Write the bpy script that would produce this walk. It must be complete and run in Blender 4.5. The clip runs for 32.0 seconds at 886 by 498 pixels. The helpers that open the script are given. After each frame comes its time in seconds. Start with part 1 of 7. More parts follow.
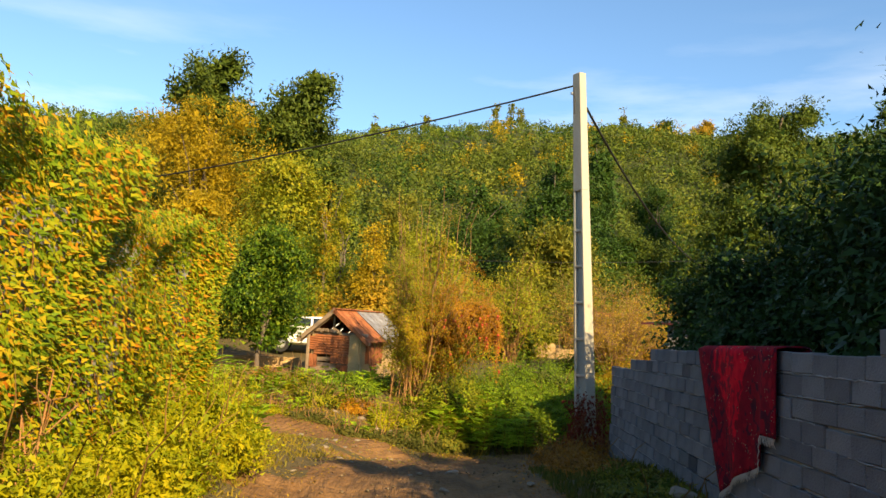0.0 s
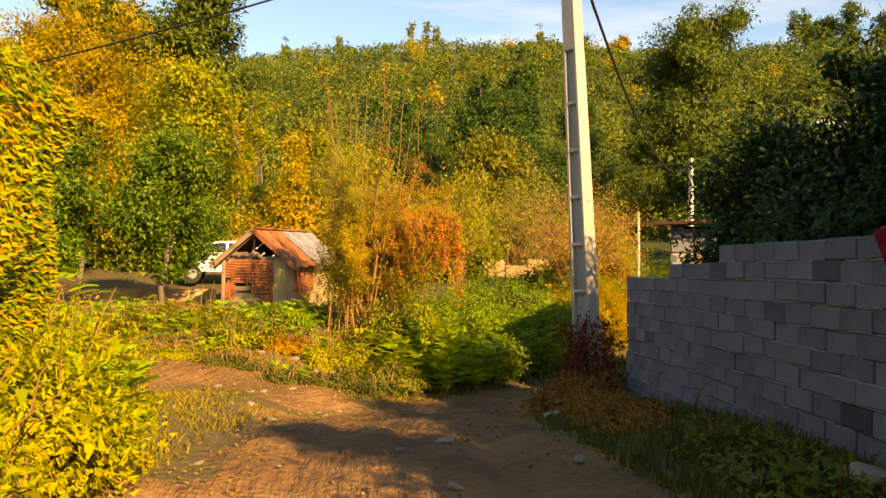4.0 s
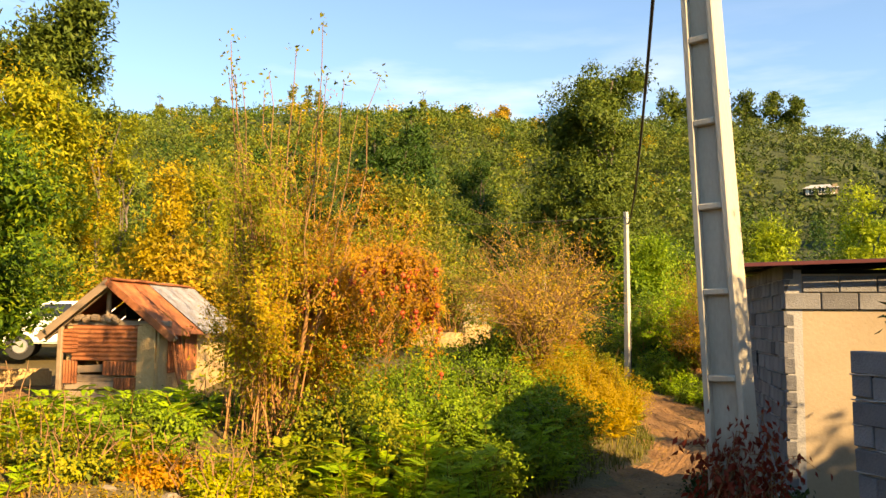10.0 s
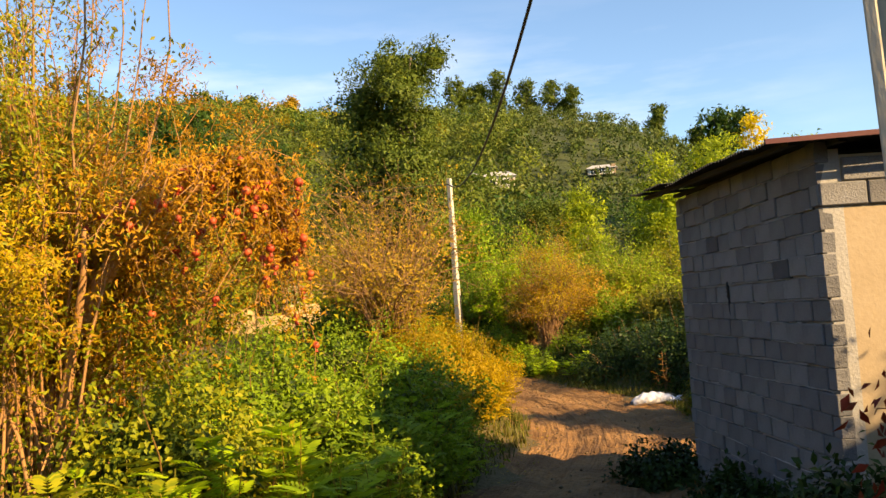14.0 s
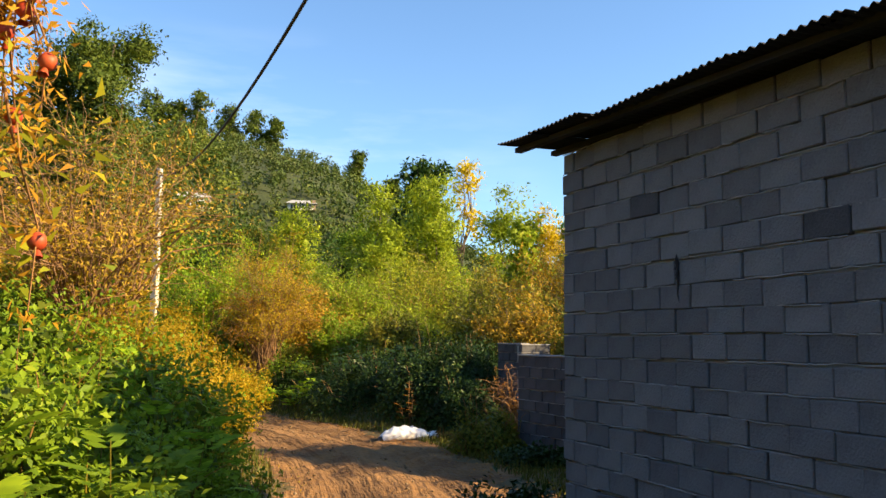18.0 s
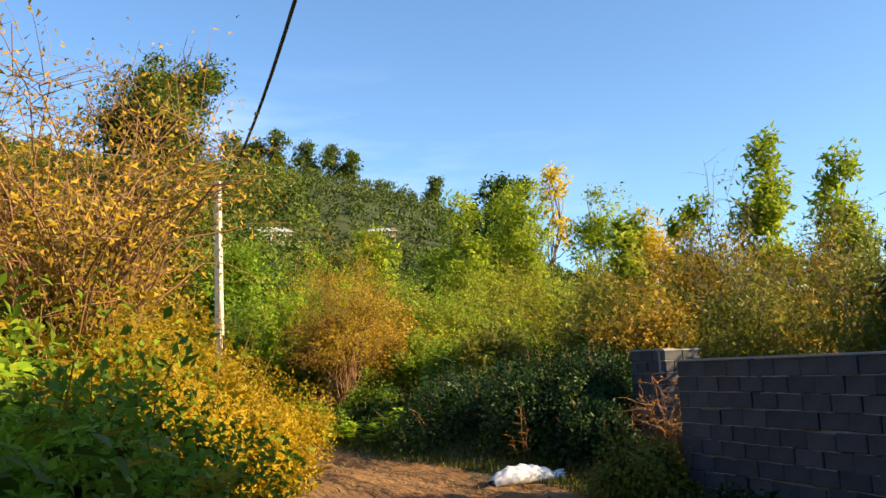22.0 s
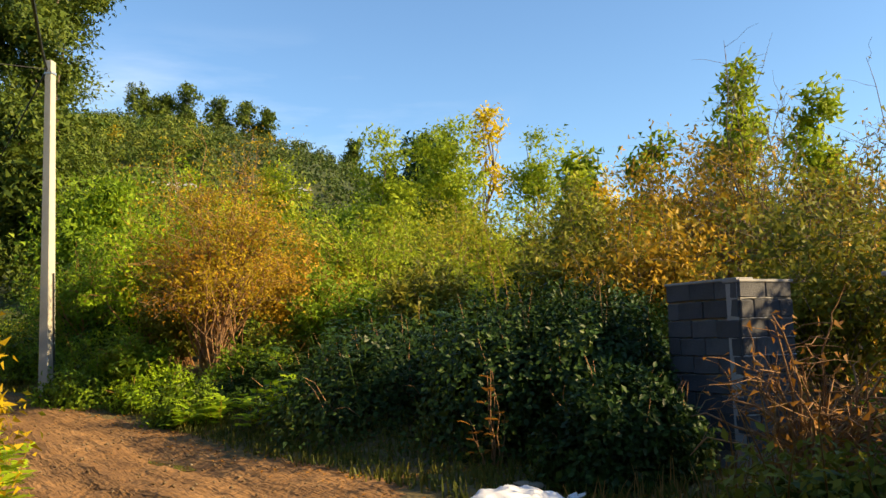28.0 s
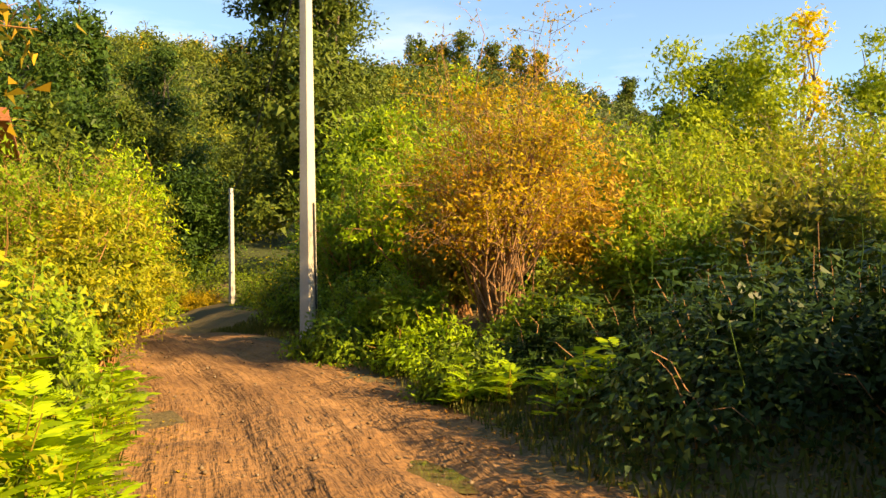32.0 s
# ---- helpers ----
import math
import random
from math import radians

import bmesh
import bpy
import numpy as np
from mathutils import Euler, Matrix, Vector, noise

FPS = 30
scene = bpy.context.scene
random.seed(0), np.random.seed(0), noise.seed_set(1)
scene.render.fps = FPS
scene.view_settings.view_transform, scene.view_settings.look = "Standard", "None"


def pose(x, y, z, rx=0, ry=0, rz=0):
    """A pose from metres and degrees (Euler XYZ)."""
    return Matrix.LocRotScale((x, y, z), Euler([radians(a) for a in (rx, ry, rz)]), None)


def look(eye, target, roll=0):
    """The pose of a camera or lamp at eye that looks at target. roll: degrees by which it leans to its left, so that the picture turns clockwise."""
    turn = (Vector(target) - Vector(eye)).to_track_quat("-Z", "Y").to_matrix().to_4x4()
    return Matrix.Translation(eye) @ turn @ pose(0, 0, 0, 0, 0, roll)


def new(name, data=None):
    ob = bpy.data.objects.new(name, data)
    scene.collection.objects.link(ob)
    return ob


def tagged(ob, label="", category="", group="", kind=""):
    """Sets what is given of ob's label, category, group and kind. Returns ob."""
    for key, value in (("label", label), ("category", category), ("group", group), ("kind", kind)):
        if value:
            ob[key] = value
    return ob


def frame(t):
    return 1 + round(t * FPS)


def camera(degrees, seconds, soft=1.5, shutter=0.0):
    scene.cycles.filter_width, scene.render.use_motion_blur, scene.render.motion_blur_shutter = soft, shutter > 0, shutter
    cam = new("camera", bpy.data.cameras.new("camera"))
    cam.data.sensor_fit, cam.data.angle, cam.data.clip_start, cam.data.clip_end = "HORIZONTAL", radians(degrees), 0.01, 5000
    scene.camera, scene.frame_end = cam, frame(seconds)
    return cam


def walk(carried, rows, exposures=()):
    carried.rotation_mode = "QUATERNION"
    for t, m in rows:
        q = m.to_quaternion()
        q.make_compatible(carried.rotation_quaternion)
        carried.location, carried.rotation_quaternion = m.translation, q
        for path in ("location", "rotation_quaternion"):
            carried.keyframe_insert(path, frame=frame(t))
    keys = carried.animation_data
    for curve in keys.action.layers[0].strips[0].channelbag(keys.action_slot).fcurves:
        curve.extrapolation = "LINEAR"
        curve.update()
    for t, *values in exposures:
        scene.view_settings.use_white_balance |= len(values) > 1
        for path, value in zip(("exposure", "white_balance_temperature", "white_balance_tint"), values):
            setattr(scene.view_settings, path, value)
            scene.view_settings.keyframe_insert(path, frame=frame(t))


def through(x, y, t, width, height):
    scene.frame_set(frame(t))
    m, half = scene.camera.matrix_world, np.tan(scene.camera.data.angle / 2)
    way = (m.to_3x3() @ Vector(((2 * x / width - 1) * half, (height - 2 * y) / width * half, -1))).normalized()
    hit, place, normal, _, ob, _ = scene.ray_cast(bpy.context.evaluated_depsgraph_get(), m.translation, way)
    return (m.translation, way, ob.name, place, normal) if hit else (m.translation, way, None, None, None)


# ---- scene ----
cam = camera(56.0, 32.0)
PATH = [
    (0, (-0.783, -2.733, 2.267), (-0.715, -0.743, 2.448), 3.3),
    (0.5, (-0.791, -2.238, 2.236), (-0.672, -0.245, 2.352), 3.6),
    (1, (-0.847, -1.7, 2.169), (-0.707, 0.294, 2.216), 3.8),
    (1.5, (-0.963, -1.247, 2.131), (-0.644, 0.727, 2.15), 4.2),
    (2, (-1.016, -0.723, 2.079), (-0.686, 1.25, 2.114), 3.5),
    (2.5, (-1.043, -0.126, 2.028), (-0.706, 1.844, 2.087), 2.6),
    (3, (-1.056, 0.424, 1.988), (-0.76, 2.401, 2.03), 1.1),
    (3.5, (-1.092, 0.825, 1.987), (-0.787, 2.802, 1.992), 0.9),
    (5.5, (-1.358, 3.192, 1.984), (-1.301, 5.19, 2.022), -0.2),
    (6, (-1.432, 3.635, 1.97), (-1.241, 5.625, 2.0), -1.2),
    (6.5, (-1.458, 4.227, 1.996), (-1.287, 6.217, 2.109), -0.2),
    (7, (-1.544, 4.698, 1.997), (-1.299, 6.677, 2.153), 2.7),
    (7.5, (-1.522, 5.142, 1.978), (-1.181, 7.109, 2.097), -0.2),
    (8, (-1.532, 5.639, 1.96), (-1.084, 7.586, 2.053), -0.4),
    (8.5, (-1.51, 6.155, 1.957), (-1.11, 8.114, 2.004), -1.9),
    (9, (-1.56, 6.614, 1.916), (-1.117, 8.564, 1.954), -2.0),
    (9.5, (-1.509, 7.108, 1.895), (-0.994, 9.04, 1.967), -2.6),
    (10, (-1.511, 7.591, 1.877), (-0.964, 9.507, 2.051), 0.5),
    (10.5, (-1.457, 8.081, 1.872), (-0.894, 9.994, 2.025), -3.2),
    (11, (-1.388, 8.572, 1.841), (-0.84, 10.49, 1.984), -5.0),
    (11.5, (-1.403, 9.023, 1.766), (-0.746, 10.906, 1.91), -4.9),
    (12, (-1.364, 9.51, 1.709), (-0.846, 11.431, 1.915), -4.9),
    (12.5, (-1.355, 9.988, 1.633), (-0.703, 11.875, 1.755), -4.1),
    (13, (-1.296, 10.476, 1.546), (-0.621, 12.358, 1.604), -3.9),
    (13.5, (-1.092, 11.068, 1.505), (-0.193, 12.85, 1.623), -4.1),
    (14, (-1.032, 11.58, 1.414), (-0.033, 13.307, 1.56), -3.7),
    (14.5, (-1.011, 12.062, 1.335), (0.153, 13.678, 1.525), -2.7),
    (15, (-0.955, 12.546, 1.259), (0.259, 14.128, 1.412), -3.3),
    (15.5, (-0.813, 13.068, 1.198), (0.481, 14.587, 1.328), -2.1),
    (17.5, (-0.103, 14.891, 0.909), (1.302, 16.294, 1.147), -0.5),
    (18, (0.159, 15.346, 0.867), (1.715, 16.583, 1.086), 0.5),
    (18.5, (0.538, 15.758, 0.848), (2.104, 16.981, 1.076), -1.0),
    (19, (0.805, 16.134, 0.828), (2.406, 17.31, 1.056), -1.6),
    (19.5, (1.113, 16.45, 0.819), (2.752, 17.557, 1.113), -1.0),
    (20, (1.406, 16.8, 0.809), (2.929, 18.071, 1.069), -1.7),
    (20.5, (1.71, 17.076, 0.763), (3.254, 18.335, 0.938), -2.7),
    (21, (2.128, 17.431, 0.762), (3.613, 18.757, 0.958), -3.0),
    (21.5, (2.613, 17.997, 0.693), (4.09, 19.327, 0.915), -2.7),
    (22, (3.049, 18.328, 0.661), (4.471, 19.705, 0.943), -2.6),
    (22.5, (3.41, 18.616, 0.575), (4.939, 19.883, 0.81), -3.6),
    (23, (3.691, 18.944, 0.564), (5.108, 20.329, 0.84), -5.2),
    (23.5, (4.033, 19.366, 0.47), (5.442, 20.765, 0.713), -6.2),
    (24, (4.37, 19.723, 0.47), (5.842, 21.068, 0.631), -5.9),
    (24.5, (4.724, 20.045, 0.477), (6.281, 21.297, 0.569), -4.1),
    (25, (5.073, 20.412, 0.461), (6.624, 21.671, 0.559), -5.7),
    (25.5, (5.539, 20.917, 0.505), (7.003, 22.267, 0.685), -7.3),
    (27.5, (7.393, 22.601, 0.35), (8.896, 23.908, 0.519), -2.1),
    (28, (7.818, 23.012, 0.337), (9.376, 24.249, 0.539), -1.8),
    (28.5, (8.201, 23.411, 0.313), (9.733, 24.68, 0.522), -2.0),
    (29, (8.577, 23.86, 0.313), (10.081, 25.169, 0.465), -1.4),
    (29.5, (8.902, 24.306, 0.325), (10.386, 25.639, 0.471), -0.7),
    (30, (9.245, 24.782, 0.316), (10.651, 26.194, 0.487), -1.7),
    (30.5, (9.542, 25.262, 0.306), (10.928, 26.701, 0.394), -1.7),
    (31, (9.906, 25.806, 0.346), (11.17, 27.356, 0.396), -1.5),
    (31.5, (10.177, 26.334, 0.355), (11.355, 27.949, 0.44), -1.0),
    (32, (10.427, 26.791, 0.363), (11.513, 28.468, 0.448), -0.7),
]
EXPOSURES = [(0, 1.2, 7400, 10), (1, 1.62, 8500, 13), (2, 1.75, 10600, 20), (3.5, 1.45, 11100, 20), (6, 1.5, 10600, 18), (7, 1.17, 8800, 16), (8, 1.38, 9100, 16), (8.5, 1.7, 9800, 17), (10, 1.68, 8900, 16), (11, 1.25, 8300, 13), (12, 1.37, 7800, 12), (13, 1.64, 9200, 16), (14, 1.5, 8500, 16), (15, 1.4, 7400, 12), (18, 1.5, 7100, 12), (20, 1.37, 7100, 12), (21, 1.4, 7100, 12), (22, 1.38, 6900, 11), (23, 1.22, 6600, 11), (24, 1.1, 7000, 10), (25, 1.42, 8400, 13), (28, 1.32, 7300, 10), (29, 1.15, 6900, 12), (30, 1.37, 6900, 12), (31, 1.92, 9100, 16), (32, 1.75, 8900, 16)]
walk(cam, [(t, look(eye, target, roll)) for t, eye, target, roll in PATH], EXPOSURES)

# ---- light ----
SUN_AZ, SUN_EL = radians(154), radians(27.5)
world = bpy.data.worlds.new("world")
scene.world = world
world.use_nodes = True
wn, wl = world.node_tree.nodes, world.node_tree.links
wn.clear()
w_out = wn.new("ShaderNodeOutputWorld")
w_bg = wn.new("ShaderNodeBackground")
w_sky = wn.new("ShaderNodeTexSky")
w_sky.sky_type = "NISHITA"
w_sky.sun_disc = False
w_sky.sun_elevation = SUN_EL
w_sky.sun_rotation = SUN_AZ
w_sky.air_density, w_sky.dust_density, w_sky.ozone_density = 1.0, 0.6, 2.2
w_bg.inputs["Strength"].default_value = 0.085
# thin cloud banks low in the sky
w_co = wn.new("ShaderNodeTexCoord")
w_map = wn.new("ShaderNodeMapping")
w_map.inputs["Scale"].default_value = (1.6, 1.6, 9.0)
w_noise = wn.new("ShaderNodeTexNoise")
w_noise.inputs["Scale"].default_value = 1.5
w_noise.inputs["Detail"].default_value = 8
w_noise.inputs["Roughness"].default_value = 0.55
w_ramp = wn.new("ShaderNodeValToRGB")
w_ramp.color_ramp.elements[0].position, w_ramp.color_ramp.elements[0].color = 0.47, (0, 0, 0, 1)
w_ramp.color_ramp.elements[1].position, w_ramp.color_ramp.elements[1].color = 0.72, (1, 1, 1, 1)
w_sep = wn.new("ShaderNodeSeparateXYZ")
w_low = wn.new("ShaderNodeMapRange")
w_low.inputs["From Min"].default_value, w_low.inputs["From Max"].default_value = 0.22, 0.36
w_low.inputs["To Min"].default_value, w_low.inputs["To Max"].default_value = 0.6, 0.0
w_mul = wn.new("ShaderNodeMath")
w_mul.operation = "MULTIPLY"
w_mix = wn.new("ShaderNodeMix")
w_mix.data_type = "RGBA"
w_mix.inputs["B"].default_value = (7.5, 7.9, 8.4, 1)
wl.new(w_co.outputs["Generated"], w_map.inputs["Vector"])
wl.new(w_map.outputs["Vector"], w_noise.inputs["Vector"])
wl.new(w_noise.outputs["Fac"], w_ramp.inputs["Fac"])
wl.new(w_co.outputs["Generated"], w_sep.inputs["Vector"])
wl.new(w_sep.outputs["Z"], w_low.inputs["Value"])
w_north = wn.new("ShaderNodeMapRange")
w_north.inputs["From Min"].default_value, w_north.inputs["From Max"].default_value = 0.5, 0.85
w_band = wn.new("ShaderNodeMath")
w_band.operation = "MULTIPLY"
wl.new(w_sep.outputs["Y"], w_north.inputs["Value"])
wl.new(w_low.outputs["Result"], w_band.inputs[0])
wl.new(w_north.outputs["Result"], w_band.inputs[1])
wl.new(w_ramp.outputs["Color"], w_mul.inputs[0])
wl.new(w_band.outputs["Value"], w_mul.inputs[1])
wl.new(w_mul.outputs["Value"], w_mix.inputs["Factor"])
# clear dry autumn air: a purer blue than the standard sky
w_tint = wn.new("ShaderNodeMix")
w_tint.data_type, w_tint.blend_type = "RGBA", "MULTIPLY"
w_tint.inputs["Factor"].default_value = 1.0
w_tint.inputs["B"].default_value = (0.78, 1.03, 1.22, 1)
wl.new(w_sky.outputs["Color"], w_tint.inputs["A"])
wl.new(w_tint.outputs["Result"], w_mix.inputs["A"])
wl.new(w_mix.outputs["Result"], w_bg.inputs["Color"])
wl.new(w_bg.outputs["Background"], w_out.inputs["Surface"])

sun_data = bpy.data.lights.new("sun", "SUN")
sun_data.energy, sun_data.angle, sun_data.color = 5.0, radians(0.6), (1.0, 0.79, 0.47)
sun = new("sun", sun_data)
sun_way = Vector((math.sin(SUN_AZ) * math.cos(SUN_EL), math.cos(SUN_AZ) * math.cos(SUN_EL), math.sin(SUN_EL)))
sun.matrix_world = look(sun_way * 80, (0, 0, 0))

# ---- materials ----


def nodes_of(name, rough=0.8):
    m = bpy.data.materials.new(name)
    m.use_nodes = True
    n, l = m.node_tree.nodes, m.node_tree.links
    b = n["Principled BSDF"]
    b.inputs["Roughness"].default_value = rough
    b.inputs["Specular IOR Level"].default_value = 0.3
    return m, n, l, b


def ramp_node(n, stops):
    r = n.new("ShaderNodeValToRGB")
    el = r.color_ramp.elements
    while len(el) < len(stops):
        el.new(0.5)
    for e, (p, c) in zip(el, stops):
        e.position, e.color = p, (*c, 1)
    return r


def surface(name, stops, scale=2.0, fine=30.0, rough=0.85, bump=0.4, depth=0.02, metal=0.0, per_object=0.0, stretch=(1, 1, 1), spec=0.3):
    """A rough outdoor surface: colour from coarse and fine noise, relief from the fine noise."""
    m, n, l, b = nodes_of(name, rough)
    b.inputs["Metallic"].default_value = metal
    b.inputs["Specular IOR Level"].default_value = spec
    co = n.new("ShaderNodeTexCoord")
    mp = n.new("ShaderNodeMapping")
    mp.inputs["Scale"].default_value = stretch
    l.new(co.outputs["Object"], mp.inputs["Vector"])
    a, f = n.new("ShaderNodeTexNoise"), n.new("ShaderNodeTexNoise")
    for t, s, d in ((a, scale, 5), (f, fine, 6)):
        t.inputs["Scale"].default_value, t.inputs["Detail"].default_value = s, d
        l.new(mp.outputs["Vector"], t.inputs["Vector"])
    mix = n.new("ShaderNodeMath")
    mix.operation = "MULTIPLY_ADD"
    mix.inputs[1].default_value = 0.65
    half = n.new("ShaderNodeMath")
    half.operation = "MULTIPLY"
    half.inputs[1].default_value = 0.35
    l.new(f.outputs["Fac"], half.inputs[0])
    l.new(a.outputs["Fac"], mix.inputs[0])
    l.new(half.outputs["Value"], mix.inputs[2])
    value = mix.outputs["Value"]
    if per_object:
        info = n.new("ShaderNodeObjectInfo")
        add = n.new("ShaderNodeMath")
        add.operation = "MULTIPLY_ADD"
        add.inputs[1].default_value = per_object
        sub = n.new("ShaderNodeMath")
        sub.operation = "SUBTRACT"
        sub.inputs[1].default_value = per_object / 2
        l.new(info.outputs["Random"], add.inputs[0])
        l.new(value, add.inputs[2])
        l.new(add.outputs["Value"], sub.inputs[0])
        value = sub.outputs["Value"]
    r = ramp_node(n, stops)
    l.new(value, r.inputs["Fac"])
    l.new(r.outputs["Color"], b.inputs["Base Color"])
    bp = n.new("ShaderNodeBump")
    bp.inputs["Strength"].default_value, bp.inputs["Distance"].default_value = bump, depth
    l.new(f.outputs["Fac"], bp.inputs["Height"])
    l.new(bp.outputs["Normal"], b.inputs["Normal"])
    return m


def leafy(name, stops, through=0.35, rough=0.5, patch=0.58, patch_scale=0.9):
    """Leaves: a colour for each leaf, drifting from clump to clump, and light that shines through."""
    m, n, l, b = nodes_of(name, rough)
    b.inputs["Specular IOR Level"].default_value = 0.12
    geo, co, noise_t = n.new("ShaderNodeNewGeometry"), n.new("ShaderNodeTexCoord"), n.new("ShaderNodeTexNoise")
    noise_t.inputs["Scale"].default_value = patch_scale
    noise_t.inputs["Detail"].default_value = 3
    l.new(co.outputs["Object"], noise_t.inputs["Vector"])
    a, c = n.new("ShaderNodeMath"), n.new("ShaderNodeMath")
    a.operation, c.operation = "MULTIPLY", "MULTIPLY_ADD"
    a.inputs[1].default_value, c.inputs[1].default_value = 1 - patch, patch * 1.6
    l.new(geo.outputs["Random Per Island"], a.inputs[0])
    l.new(noise_t.outputs["Fac"], c.inputs[0])
    l.new(a.outputs["Value"], c.inputs[2])
    off = n.new("ShaderNodeMath")
    off.operation, off.use_clamp = "SUBTRACT", True
    off.inputs[1].default_value = patch * 0.3
    l.new(c.outputs["Value"], off.inputs[0])
    r = ramp_node(n, stops)
    l.new(off.outputs["Value"], r.inputs["Fac"])
    l.new(r.outputs["Color"], b.inputs["Base Color"])
    tr, mix = n.new("ShaderNodeBsdfTranslucent"), n.new("ShaderNodeMixShader")
    mix.inputs["Fac"].default_value = through
    l.new(r.outputs["Color"], tr.inputs["Color"])
    l.new(b.outputs["BSDF"], mix.inputs[1])
    l.new(tr.outputs["BSDF"], mix.inputs[2])
    l.new(mix.outputs["Shader"], n["Material Output"].inputs["Surface"])
    return m


def even(*colours):
    k = len(colours)
    return [(i / (k - 1), c) for i, c in enumerate(colours)]


G_DARK = leafy("leaves_dark_green", even((0.011, 0.028, 0.005), (0.025, 0.058, 0.009), (0.048, 0.095, 0.014), (0.095, 0.15, 0.02)), through=0.22)
G_MID = leafy("leaves_green", even((0.054, 0.102, 0.0096), (0.12, 0.204, 0.0156), (0.216, 0.312, 0.0216), (0.372, 0.408, 0.0288)), through=0.4)
G_OLIVE = leafy("leaves_olive", even((0.06, 0.078, 0.012), (0.132, 0.15, 0.0192), (0.216, 0.204, 0.024), (0.36, 0.264, 0.0288)))
G_FRESH = leafy("leaves_fresh_green", even((0.099, 0.187, 0.011), (0.209, 0.341, 0.0176), (0.363, 0.484, 0.0264), (0.506, 0.55, 0.033)), through=0.45)
Y_GREEN = leafy("leaves_yellow_green", even((0.072, 0.114, 0.012), (0.18, 0.216, 0.0168), (0.336, 0.312, 0.0216), (0.552, 0.396, 0.024)), through=0.4)
Y_GOLD = leafy("leaves_golden", even((0.131, 0.103, 0.0112), (0.299, 0.206, 0.0131), (0.449, 0.299, 0.0168), (0.542, 0.393, 0.0206)), through=0.45)
O_RUST = leafy("leaves_rust", even((0.121, 0.066, 0.0165), (0.275, 0.121, 0.022), (0.418, 0.187, 0.0286), (0.506, 0.297, 0.0374)), through=0.35)
O_MIX = leafy("leaves_autumn_mixed", even((0.096, 0.102, 0.0144), (0.24, 0.18, 0.0192), (0.432, 0.252, 0.024), (0.576, 0.372, 0.0312)), through=0.3)
Y_ORANGE = leafy("leaves_yellow_orange", even((0.1, 0.1, 0.012), (0.26, 0.18, 0.018), (0.46, 0.26, 0.022), (0.56, 0.37, 0.03)), through=0.45)
POPLAR = leafy("leaves_pale_poplar", even((0.0805, 0.127, 0.0138), (0.196, 0.265, 0.0207), (0.345, 0.414, 0.0287), (0.529, 0.517, 0.0403)), through=0.45)
Y_BRIGHT = leafy("leaves_bright_yellow", even((0.3, 0.22, 0.012), (0.5, 0.38, 0.016), (0.66, 0.5, 0.025), (0.72, 0.58, 0.04)), through=0.5)
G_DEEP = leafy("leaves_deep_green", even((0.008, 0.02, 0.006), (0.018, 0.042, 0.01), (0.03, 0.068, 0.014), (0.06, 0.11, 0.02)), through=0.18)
Y_OLIVE = leafy("leaves_olive_gold", even((0.115, 0.103, 0.0115), (0.276, 0.207, 0.0161), (0.483, 0.333, 0.0207), (0.621, 0.425, 0.023)), through=0.45)
O_GOLD = leafy("leaves_orange_gold", even((0.132, 0.11, 0.0132), (0.331, 0.176, 0.0176), (0.508, 0.242, 0.0221), (0.607, 0.376, 0.0287)), through=0.45)
IVY = leafy("leaves_ivy_turning", [(0, (0.06, 0.13, 0.012)), (0.3, (0.17, 0.26, 0.016)), (0.55, (0.34, 0.35, 0.02)), (0.74, (0.54, 0.36, 0.024)), (0.87, (0.5, 0.17, 0.018)), (1, (0.42, 0.06, 0.014))], through=0.42, patch=0.3, patch_scale=1.4)
# broad tree leaves; also the painted shade inside green mounds
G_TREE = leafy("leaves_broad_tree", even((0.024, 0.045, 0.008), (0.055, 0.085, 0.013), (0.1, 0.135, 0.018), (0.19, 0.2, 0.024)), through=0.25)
G_CITRUS = leafy("leaves_glossy_citrus", even((0.018, 0.045, 0.006), (0.045, 0.095, 0.01), (0.105, 0.18, 0.014), (0.3, 0.33, 0.024)), through=0.3, rough=0.45, patch=0.25, patch_scale=1.3)
Y_WEED = leafy("leaves_yellow_weed", even((0.1, 0.14, 0.01), (0.24, 0.28, 0.014), (0.42, 0.38, 0.018), (0.58, 0.42, 0.02)), through=0.45)
G_RANK = leafy("leaves_rank_grass", even((0.03, 0.045, 0.01), (0.07, 0.085, 0.015), (0.13, 0.12, 0.025), (0.22, 0.17, 0.04)), through=0.25, patch=0.6, patch_scale=0.5)
BRAMBLE = leafy("leaves_bramble", even((0.007, 0.018, 0.005), (0.015, 0.036, 0.008), (0.032, 0.065, 0.012), (0.15, 0.17, 0.03)), through=0.14, rough=0.42)
R_RED = leafy("leaves_red", even((0.104, 0.015, 0.00864), (0.208, 0.03, 0.0144), (0.125, 0.05, 0.0144)), through=0.3)
G_HILL = leafy("leaves_hillside", even((0.03, 0.05, 0.01), (0.065, 0.095, 0.014), (0.12, 0.14, 0.02), (0.24, 0.18, 0.025)), through=0.2, patch=0.6, patch_scale=0.06)
G_HILL_FRESH = leafy("leaves_hill_scrub", even((0.055, 0.085, 0.014), (0.1, 0.14, 0.018), (0.16, 0.19, 0.024), (0.26, 0.22, 0.03)), through=0.25, patch=0.7, patch_scale=0.05)
G_HILL_DARK = leafy("leaves_hill_orchard", even((0.03, 0.052, 0.013), (0.06, 0.09, 0.018), (0.12, 0.12, 0.028)), through=0.15, patch=0.5, patch_scale=0.05)
